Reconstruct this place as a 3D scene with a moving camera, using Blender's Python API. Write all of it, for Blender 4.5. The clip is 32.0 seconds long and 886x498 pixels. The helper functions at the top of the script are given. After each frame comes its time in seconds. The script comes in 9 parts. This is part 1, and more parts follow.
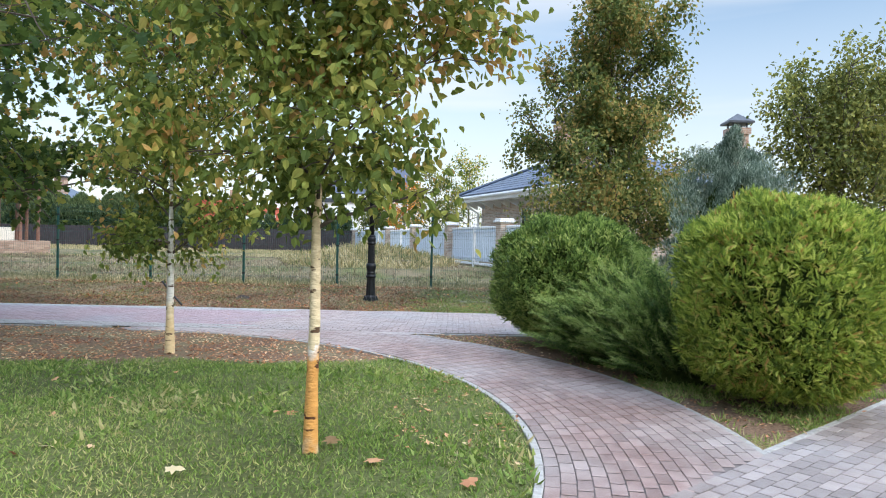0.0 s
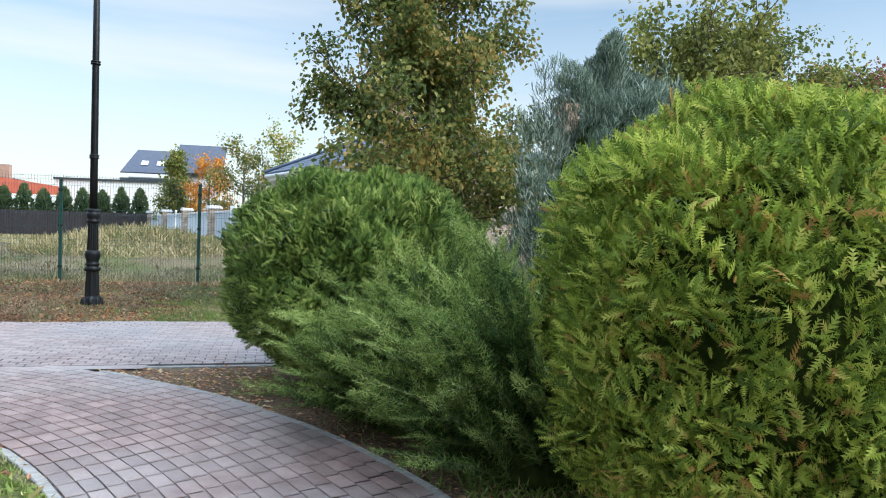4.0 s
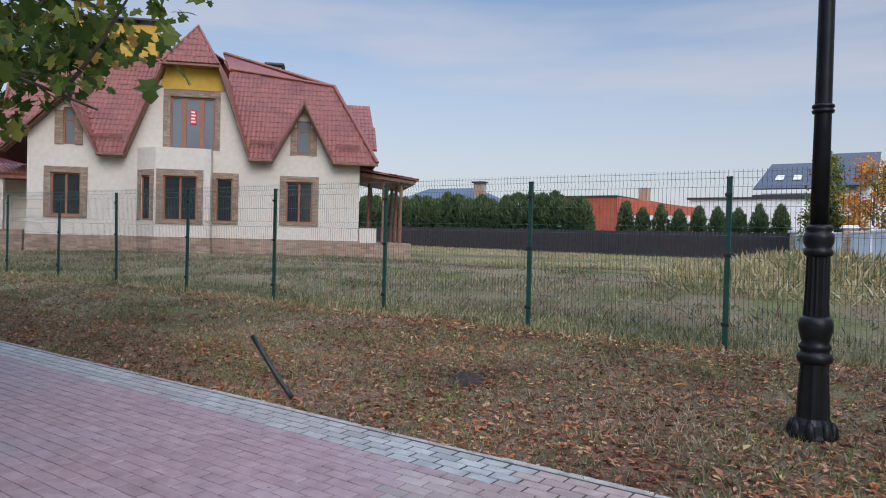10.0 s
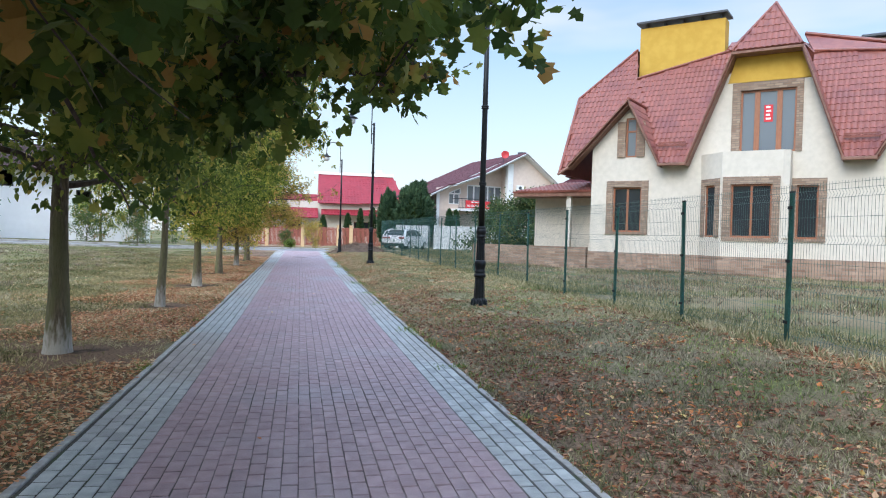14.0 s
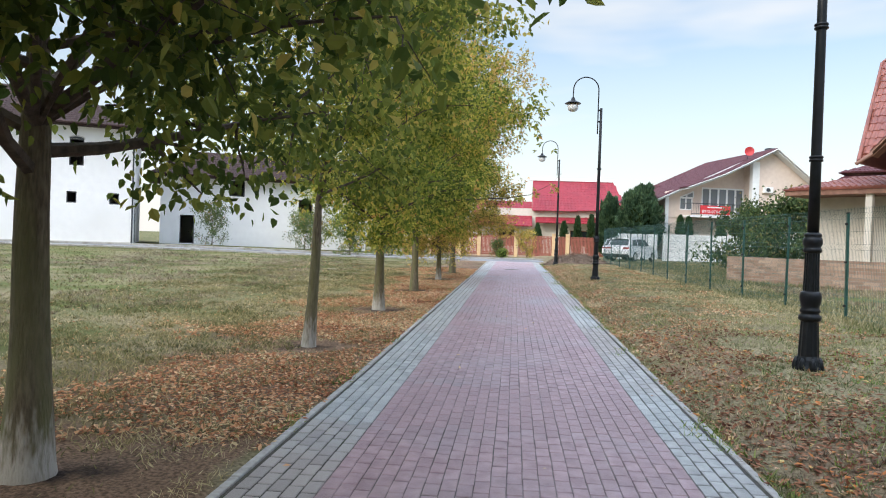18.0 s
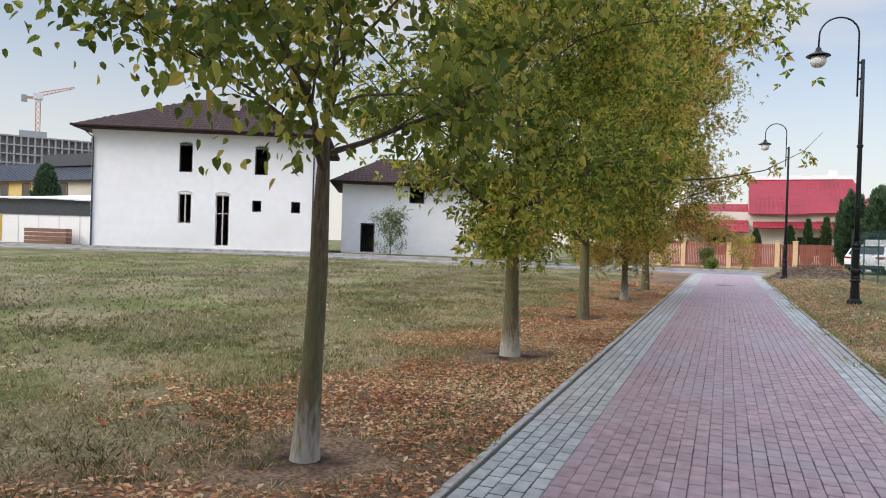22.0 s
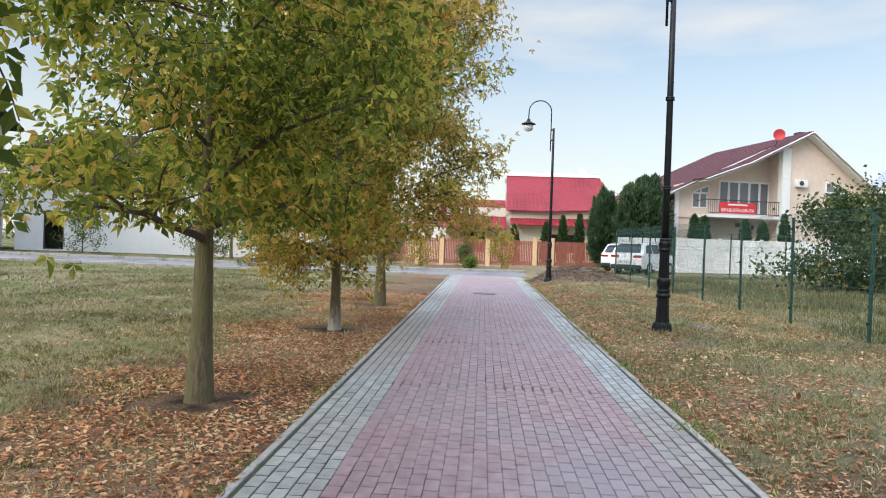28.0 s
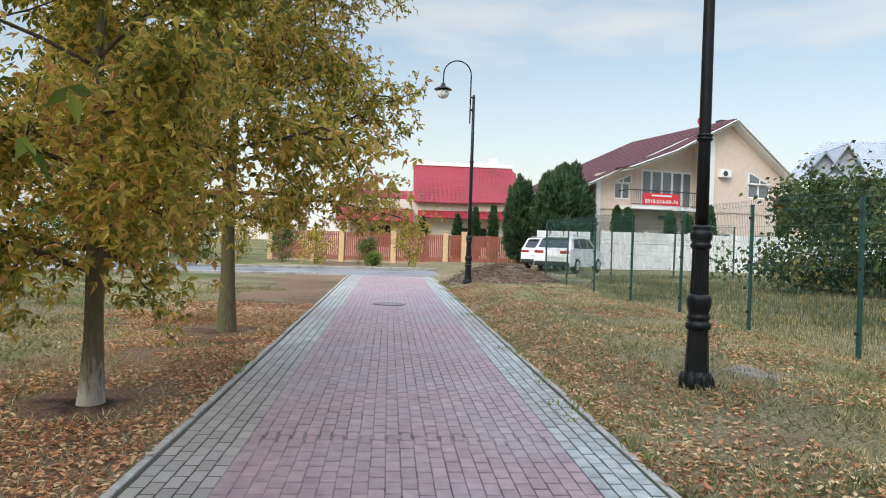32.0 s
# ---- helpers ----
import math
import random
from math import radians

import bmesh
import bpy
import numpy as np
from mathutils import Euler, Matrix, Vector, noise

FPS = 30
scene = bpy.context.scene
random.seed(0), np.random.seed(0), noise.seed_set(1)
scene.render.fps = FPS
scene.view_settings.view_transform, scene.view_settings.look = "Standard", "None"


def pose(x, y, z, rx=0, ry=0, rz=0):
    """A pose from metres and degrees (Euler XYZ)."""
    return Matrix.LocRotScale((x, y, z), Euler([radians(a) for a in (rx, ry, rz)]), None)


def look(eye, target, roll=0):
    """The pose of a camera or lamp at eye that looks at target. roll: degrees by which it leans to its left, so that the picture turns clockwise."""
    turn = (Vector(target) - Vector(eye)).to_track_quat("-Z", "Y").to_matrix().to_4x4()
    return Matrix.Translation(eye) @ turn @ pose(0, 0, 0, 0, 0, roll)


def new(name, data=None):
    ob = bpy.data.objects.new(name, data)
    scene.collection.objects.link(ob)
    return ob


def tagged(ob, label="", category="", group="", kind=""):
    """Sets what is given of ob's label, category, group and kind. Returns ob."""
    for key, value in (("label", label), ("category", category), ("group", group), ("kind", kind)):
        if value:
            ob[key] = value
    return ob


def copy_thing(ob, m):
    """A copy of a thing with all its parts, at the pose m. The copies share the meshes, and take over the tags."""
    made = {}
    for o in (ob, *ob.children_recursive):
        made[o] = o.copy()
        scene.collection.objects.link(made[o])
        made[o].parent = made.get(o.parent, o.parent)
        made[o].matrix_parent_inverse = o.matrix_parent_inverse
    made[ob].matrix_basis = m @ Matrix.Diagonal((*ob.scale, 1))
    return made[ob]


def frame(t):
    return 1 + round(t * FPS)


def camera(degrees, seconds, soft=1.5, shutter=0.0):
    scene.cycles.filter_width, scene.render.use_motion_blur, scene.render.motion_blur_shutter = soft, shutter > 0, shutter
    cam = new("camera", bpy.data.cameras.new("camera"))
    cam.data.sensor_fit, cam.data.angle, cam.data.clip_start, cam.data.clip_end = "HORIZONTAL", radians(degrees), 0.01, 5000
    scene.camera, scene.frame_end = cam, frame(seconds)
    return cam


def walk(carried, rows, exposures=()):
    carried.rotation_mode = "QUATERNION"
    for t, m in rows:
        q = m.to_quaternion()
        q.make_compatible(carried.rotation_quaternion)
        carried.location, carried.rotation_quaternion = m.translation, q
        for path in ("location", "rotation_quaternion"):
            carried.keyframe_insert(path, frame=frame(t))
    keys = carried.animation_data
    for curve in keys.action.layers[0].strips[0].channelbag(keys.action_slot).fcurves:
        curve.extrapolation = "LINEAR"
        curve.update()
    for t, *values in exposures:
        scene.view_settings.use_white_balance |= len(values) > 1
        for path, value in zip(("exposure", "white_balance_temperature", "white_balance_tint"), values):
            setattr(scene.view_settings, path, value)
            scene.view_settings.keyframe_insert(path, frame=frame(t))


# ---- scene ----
cam = camera(64.8, 32.0, soft=1.05)
METRES, EYE, TILT, LEAN, TURN = 39.5, 1.5, 0.0, 0.0, 0.9
ROWS = [
    (0.0, 0.0, 0.0, 0.0, 0.01, -0.65, -1.18),
    (0.5, 0.0056, 0.0097, -0.0005, -8.17, -0.8, -1.24),
    (1.0, 0.011, 0.0198, -0.001, -13.76, -0.97, -1.28),
    (1.5, 0.0157, 0.0312, -0.0011, -17.22, -1.1, -1.36),
    (2.0, 0.0203, 0.0438, -0.0012, -19.05, -1.2, -1.41),
    (2.5, 0.0242, 0.0573, -0.0018, -19.81, -1.29, -1.48),
    (4.5, 0.0284, 0.1162, -0.0032, -10.1, -1.32, -1.59),
    (5.0, 0.0288, 0.1312, -0.0029, -5.9, -1.31, -1.55),
    (5.5, 0.0264, 0.1462, -0.0033, -1.64, -1.26, -1.53),
    (6.0, 0.023, 0.1612, -0.003, 2.25, -1.22, -1.59),
    (6.5, 0.019, 0.1758, -0.0023, 6.25, -1.18, -1.6),
    (7.0, 0.0137, 0.1904, -0.0016, 9.9, -1.16, -1.53),
    (7.5, 0.0092, 0.2043, -0.0015, 13.19, -1.13, -1.55),
    (8.0, 0.0035, 0.2178, -0.0021, 16.13, -1.11, -1.48),
    (8.5, -0.002, 0.231, -0.0021, 19.11, -1.09, -1.47),
    (9.0, -0.0093, 0.2436, -0.0015, 22.97, -1.07, -1.5),
    (9.5, -0.018, 0.2556, -0.001, 28.05, -1.06, -1.46),
    (10.0, -0.0271, 0.2669, -0.0011, 34.21, -1.02, -1.46),
    (10.5, -0.0379, 0.2775, -0.0017, 40.69, -1.02, -1.45),
    (11.0, -0.0489, 0.2877, -0.0018, 46.93, -0.97, -1.51),
    (11.5, -0.0612, 0.2964, -0.0015, 52.72, -0.97, -1.56),
    (12.0, -0.0744, 0.3042, -0.0009, 58.15, -0.92, -1.58),
    (12.5, -0.0876, 0.3115, -0.0008, 63.48, -0.9, -1.63),
    (13.0, -0.1019, 0.3166, -0.0012, 68.58, -0.87, -1.66),
    (13.5, -0.1163, 0.3207, -0.001, 73.31, -0.85, -1.75),
    (14.0, -0.1311, 0.3236, -0.0006, 77.49, -0.85, -1.75),
    (14.5, -0.1467, 0.326, 0.0003, 81.09, -0.85, -1.79),
    (15.0, -0.1622, 0.3289, 0.0002, 84.2, -0.85, -1.82),
    (15.5, -0.1785, 0.3302, -0.0005, 86.83, -0.84, -1.83),
    (17.5, -0.2408, 0.3308, -0.0003, 93.77, -0.7, -1.93),
    (18.0, -0.2576, 0.3287, 0.0001, 94.91, -0.67, -1.96),
    (18.5, -0.2741, 0.3287, 0.0, 95.99, -0.64, -1.96),
    (19.0, -0.2906, 0.3279, -0.0004, 97.14, -0.61, -1.95),
    (19.5, -0.3072, 0.3287, -0.0003, 98.53, -0.58, -1.92),
    (20.0, -0.3234, 0.33, 0.0003, 100.61, -0.54, -1.86),
    (20.5, -0.3398, 0.3291, 0.0009, 103.45, -0.54, -1.86),
    (21.0, -0.3558, 0.3284, 0.0008, 106.79, -0.54, -1.84),
    (21.5, -0.3724, 0.3272, 0.0001, 109.65, -0.51, -1.82),
    (22.0, -0.3886, 0.3276, 0.0001, 111.09, -0.48, -1.8),
    (22.5, -0.4042, 0.3276, 0.0003, 110.71, -0.43, -1.79),
    (23.0, -0.4199, 0.3274, 0.001, 108.52, -0.4, -1.85),
    (23.5, -0.436, 0.328, 0.0013, 105.55, -0.34, -1.84),
    (24.0, -0.4523, 0.328, 0.0015, 102.37, -0.28, -1.81),
    (24.5, -0.4689, 0.3295, 0.0011, 99.72, -0.22, -1.81),
    (25.0, -0.4853, 0.3297, 0.001, 97.86, -0.17, -1.83),
    (25.5, -0.5021, 0.3307, 0.0014, 96.62, -0.13, -1.77),
    (26.0, -0.5189, 0.3315, 0.0017, 95.74, -0.1, -1.76),
    (26.5, -0.5361, 0.3322, 0.002, 94.93, -0.1, -1.79),
    (28.5, -0.6024, 0.3283, 0.0023, 91.42, -0.21, -2.04),
    (29.0, -0.6195, 0.3277, 0.0026, 90.29, -0.24, -2.02),
    (29.5, -0.6367, 0.3277, 0.0031, 88.8, -0.26, -2.02),
    (30.0, -0.6541, 0.3285, 0.0033, 87.22, -0.28, -1.99),
    (30.5, -0.6715, 0.3313, 0.0031, 85.88, -0.26, -1.96),
    (31.0, -0.6884, 0.3327, 0.0029, 85.04, -0.28, -1.91),
    (31.5, -0.7056, 0.3333, 0.0027, 84.69, -0.31, -1.89),
    (32.0, -0.7228, 0.3331, 0.0023, 84.68, -0.35, -1.88),
]
walk(cam, [(t, pose(0, 0, EYE, TILT, LEAN, TURN) @ pose(METRES * x, METRES * y, METRES * z, 90 + pitch, roll, yaw)) for t, x, y, z, yaw, pitch, roll in ROWS],
     [(0, 0.4, 6500, 12), (1, 0.24, 6250, 11), (2, 0.16, 6250, 6), (5, 0.42, 6550, 10), (6.5, 0.27, 6450, 10), (8, -0.18, 6250, 3), (9, -0.42, 6300, 14), (10.5, -0.34, 6550, 20), (12, -0.18, 7000, 20), (13, 0.08, 6250, 14), (14, 0.28, 6200, 12), (15, 0.42, 6250, 12), (19, 0.28, 7100, 14), (22, 0.05, 7200, 18), (26, 0.22, 7100, 18), (29, 0.2, 7200, 11), (32, 0.14, 7250, 11)])

# ---- world and sun ----
SUN_EL, SUN_AZ = 34.0, 128.0      # degrees; azimuth is measured from +y towards +x
world = bpy.data.worlds.new("sky_world")
scene.world = world
world.use_nodes = True
wn, wl = world.node_tree.nodes, world.node_tree.links
wn.clear()
w_out, w_bg = wn.new("ShaderNodeOutputWorld"), wn.new("ShaderNodeBackground")
w_sky = wn.new("ShaderNodeTexSky")
w_sky.sky_type, w_sky.sun_disc = "NISHITA", False
w_sky.sun_elevation, w_sky.sun_rotation = radians(SUN_EL), radians(SUN_AZ)
w_sky.air_density, w_sky.dust_density, w_sky.ozone_density = 1.0, 1.0, 1.0
w_co, w_map, w_noise, w_ramp = (wn.new("ShaderNode" + k) for k in ("TexCoord", "Mapping", "TexNoise", "ValToRGB"))
w_map.inputs["Scale"].default_value = (0.7, 1.5, 6.5)
w_map.inputs["Location"].default_value = (0.35, 0.2, 0.6)
w_map.inputs["Rotation"].default_value = (radians(12), radians(8), radians(25))
w_noise.inputs["Scale"].default_value, w_noise.inputs["Detail"].default_value = 1.3, 4
w_noise.inputs["Roughness"].default_value = 0.55
w_ramp.color_ramp.elements[0].position, w_ramp.color_ramp.elements[1].position = 0.36, 0.74
w_sep, w_hor = wn.new("ShaderNodeSeparateXYZ"), wn.new("ShaderNodeMapRange")
w_hor.inputs["From Min"].default_value, w_hor.inputs["From Max"].default_value = 0.0, 0.36
w_hor.inputs["To Min"].default_value, w_hor.inputs["To Max"].default_value = 0.9, 0.05
w_max, w_mix = wn.new("ShaderNodeMath"), wn.new("ShaderNodeMix")
w_max.operation = "MAXIMUM"
w_cl = wn.new("ShaderNodeMath")
w_cl.operation = "MULTIPLY"
w_cl.inputs[1].default_value = 0.85
w_mix.data_type = "RGBA"
w_mix.inputs["B"].default_value = (5.35, 5.5, 5.55, 1)
w_bg.inputs["Strength"].default_value = 0.15
# under thin cloud the sky brightens towards the zenith
w_zen, w_gain = wn.new("ShaderNodeMapRange"), wn.new("ShaderNodeVectorMath")
w_zen.interpolation_type = "SMOOTHSTEP"
w_zen.inputs["From Min"].default_value, w_zen.inputs["From Max"].default_value = 0.3, 1.0
w_zen.inputs["To Min"].default_value, w_zen.inputs["To Max"].default_value = 1.0, 5.6
w_gain.operation = "SCALE"
wl.new(w_co.outputs["Generated"], w_map.inputs["Vector"])
wl.new(w_map.outputs["Vector"], w_noise.inputs["Vector"])
wl.new(w_noise.outputs["Fac"], w_ramp.inputs["Fac"])
wl.new(w_co.outputs["Generated"], w_sep.inputs["Vector"])
wl.new(w_sep.outputs["Z"], w_hor.inputs["Value"])
wl.new(w_ramp.outputs["Color"], w_cl.inputs[0])
wl.new(w_cl.outputs[0], w_max.inputs[0])
wl.new(w_hor.outputs["Result"], w_max.inputs[1])
wl.new(w_max.outputs[0], w_mix.inputs["Factor"])
w_tint = wn.new("ShaderNodeVectorMath")
w_tint.operation = "MULTIPLY"
w_tint.inputs[1].default_value = (0.80, 1.0, 1.05)
wl.new(w_sky.outputs["Color"], w_tint.inputs[0])
wl.new(w_tint.outputs[0], w_mix.inputs["A"])
wl.new(w_sep.outputs["Z"], w_zen.inputs["Value"])
wl.new(w_mix.outputs["Result"], w_gain.inputs[0])
wl.new(w_zen.outputs["Result"], w_gain.inputs["Scale"])
wl.new(w_gain.outputs[0], w_bg.inputs["Color"])
wl.new(w_bg.outputs["Background"], w_out.inputs["Surface"])

sun_data = bpy.data.lights.new("sun", "SUN")
sun_data.energy, sun_data.angle, sun_data.color = 1.5, radians(30), (1.0, 0.93, 0.83)
sun = new("sun", sun_data)
saz, sel = radians(SUN_AZ), radians(SUN_EL)
sun.matrix_world = look((0, 0, 30), (-math.sin(saz) * math.cos(sel), -math.cos(saz) * math.cos(sel), 30 - math.sin(sel)))

# ---- materials ----
def mat(name, c1, c2=None, scale=6.0, rough=0.7, metal=0.0, bump=0.0, bscale=None, c3=None, s3=1.2, spec=0.5, island=0.0, objrand=0.0, lo=0.35, hi=0.65, stretch=None, f3=(0.5, 0.7), sheen=0.0, trans=0.0):
    """A paint-like surface: two colours mixed by fine noise, a third in larger patches, relief from the fine noise; island and objrand vary the brightness piece by piece."""
    m = bpy.data.materials.new(name)
    m.use_nodes = True
    n, l = m.node_tree.nodes, m.node_tree.links
    b = n["Principled BSDF"]
    b.inputs["Roughness"].default_value, b.inputs["Metallic"].default_value = rough, metal
    b.inputs["Specular IOR Level"].default_value = spec
    c2 = c2 or tuple(min(1, v * 1.25) for v in c1)
    co = n.new("ShaderNodeTexCoord")
    vec = co.outputs["Object"]
    if stretch:
        mp = n.new("ShaderNodeMapping")
        mp.inputs["Scale"].default_value = stretch
        l.new(vec, mp.inputs["Vector"])
        vec = mp.outputs["Vector"]

    def noise_at(s, detail=4):
        t = n.new("ShaderNodeTexNoise")
        t.inputs["Scale"].default_value, t.inputs["Detail"].default_value = s, detail
        l.new(vec, t.inputs["Vector"])
        return t.outputs["Fac"]

    def ramp(fac, a, z):
        r = n.new("ShaderNodeMapRange")
        r.inputs["From Min"].default_value, r.inputs["From Max"].default_value = a, z
        l.new(fac, r.inputs["Value"])
        return r.outputs["Result"]

    def blend(fac, a, z, mode="MIX"):
        x = n.new("ShaderNodeMix")
        x.data_type, x.blend_type = "RGBA", mode
        for key, v in (("Factor", fac), ("A", a), ("B", z)):
            if hasattr(v, "links"):
                l.new(v, x.inputs[key])
            else:
                x.inputs[key].default_value = v if key == "Factor" else (*v, 1)
        return x.outputs["Result"]

    fine = noise_at(scale)
    col = blend(ramp(fine, lo, hi), c1, c2)
    if c3:
        col = blend(ramp(noise_at(s3), *f3), col, c3)
    if island or objrand:
        if island:
            rnd, amount = n.new("ShaderNodeNewGeometry").outputs["Random Per Island"], island
        else:
            rnd, amount = n.new("ShaderNodeObjectInfo").outputs["Random"], objrand
        h = n.new("ShaderNodeHueSaturation")
        r = n.new("ShaderNodeMapRange")
        r.inputs["To Min"].default_value, r.inputs["To Max"].default_value = 1 - amount, 1 + amount
        l.new(rnd, r.inputs["Value"])
        l.new(r.outputs["Result"], h.inputs["Value"])
        l.new(col, h.inputs["Color"])
        col = h.outputs["Color"]
    l.new(col, b.inputs["Base Color"])
    if bump:
        bp = n.new("ShaderNodeBump")
        bp.inputs["Strength"].default_value, bp.inputs["Distance"].default_value = bump, 0.02
        l.new(noise_at(bscale or scale * 3), bp.inputs["Height"])
        l.new(bp.outputs["Normal"], b.inputs["Normal"])
    return m


def leaf_mat(name, colours, patch=0.8, trans=0.42, rough=0.55, drift=1.6):
    """Leaves: each leaf takes its colour from a ramp by its own random number, shifted in larger clumps; light shines through."""
    m = bpy.data.materials.new(name)
    m.use_nodes = True
    n, l = m.node_tree.nodes, m.node_tree.links
    b = n["Principled BSDF"]
    b.inputs["Roughness"].default_value = rough
    b.inputs["Specular IOR Level"].default_value = 0.18
    geo, co, t = n.new("ShaderNodeNewGeometry"), n.new("ShaderNodeTexCoord"), n.new("ShaderNodeTexNoise")
    t.inputs["Scale"].default_value, t.inputs["Detail"].default_value = patch, 2
    l.new(co.outputs["Object"], t.inputs["Vector"])
    sub = n.new("ShaderNodeMath")
    sub.operation = "MULTIPLY_ADD"
    sub.inputs[1].default_value, sub.inputs[2].default_value = drift, -drift / 2
    l.new(t.outputs["Fac"], sub.inputs[0])
    add = n.new("ShaderNodeMath")
    add.operation, add.use_clamp = "ADD", True
    l.new(geo.outputs["Random Per Island"], add.inputs[0])
    l.new(sub.outputs[0], add.inputs[1])
    r = n.new("ShaderNodeValToRGB")
    l.new(add.outputs[0], r.inputs["Fac"])
    els = r.color_ramp.elements
    for i, (pos, c) in enumerate(colours):
        e = els[i] if i < 2 else els.new(pos)
        e.position, e.color = pos, (*c, 1)
    l.new(r.outputs["Color"], b.inputs["Base Color"])
    if trans:
        tr, mx = n.new("ShaderNodeBsdfTranslucent"), n.new("ShaderNodeMixShader")
        mx.inputs["Fac"].default_value = trans
        l.new(r.outputs["Color"], tr.inputs["Color"])
        l.new(b.outputs["BSDF"], mx.inputs[1])
        l.new(tr.outputs["BSDF"], mx.inputs[2])
        l.new(mx.outputs["Shader"], n["Material Output"].inputs["Surface"])
    return m


def brick_mat(name, c1, c2, mortar, bw=0.25, bh=0.075, rough=0.85, gap=0.012, spread=0.5):
    """Small brickwork on a far wall, in the object's own metres."""
    m = bpy.data.materials.new(name)
    m.use_nodes = True
    n, l = m.node_tree.nodes, m.node_tree.links
    b = n["Principled BSDF"]
    b.inputs["Roughness"].default_value = rough
    co, sp, ad, cb = n.new("ShaderNodeTexCoord"), n.new("ShaderNodeSeparateXYZ"), n.new("ShaderNodeMath"), n.new("ShaderNodeCombineXYZ")
    l.new(co.outputs["Object"], sp.inputs[0])
    l.new(sp.outputs["X"], ad.inputs[0])
    l.new(sp.outputs["Y"], ad.inputs[1])
    l.new(ad.outputs[0], cb.inputs["X"])
    l.new(sp.outputs["Z"], cb.inputs["Y"])
    t = n.new("ShaderNodeTexBrick")
    t.inputs["Scale"].default_value = 1.0
    t.inputs["Brick Width"].default_value, t.inputs["Row Height"].default_value = bw, bh
    t.inputs["Mortar Size"].default_value, t.inputs["Bias"].default_value = gap, -0.1
    for key, c in (("Color1", c1), ("Color2", c2), ("Mortar", mortar)):
        t.inputs[key].default_value = (*c, 1)
    l.new(cb.outputs[0], t.inputs["Vector"])
    nz, mx = n.new("ShaderNodeTexNoise"), n.new("ShaderNodeMix")
    nz.inputs["Scale"].default_value = 2.5
    l.new(co.outputs["Object"], nz.inputs["Vector"])
    mx.data_type, mx.blend_type = "RGBA", "OVERLAY"
    mx.inputs["Factor"].default_value = spread * 0.7
    l.new(t.outputs["Color"], mx.inputs["A"])
    l.new(nz.outputs["Fac"], mx.inputs["B"])
    hs = n.new("ShaderNodeHueSaturation")
    hs.inputs["Saturation"].default_value = 0.98
    l.new(mx.outputs["Result"], hs.inputs["Color"])
    l.new(hs.outputs["Color"], b.inputs["Base Color"])
    bp = n.new("ShaderNodeBump")
    bp.inputs["Strength"].default_value, bp.inputs["Distance"].default_value, bp.invert = 0.6, 0.01, True
    l.new(t.outputs["Fac"], bp.inputs["Height"])
    l.new(bp.outputs["Normal"], b.inputs["Normal"])
    return m


def glass_mat(name, tint=(0.03, 0.035, 0.04)):
    m = bpy.data.materials.new(name)
    m.use_nodes = True
    b = m.node_tree.nodes["Principled BSDF"]
    b.inputs["Base Color"].default_value = (*tint, 1)
    b.inputs["Roughness"].default_value, b.inputs["Specular IOR Level"].default_value = 0.06, 0.6
    return m


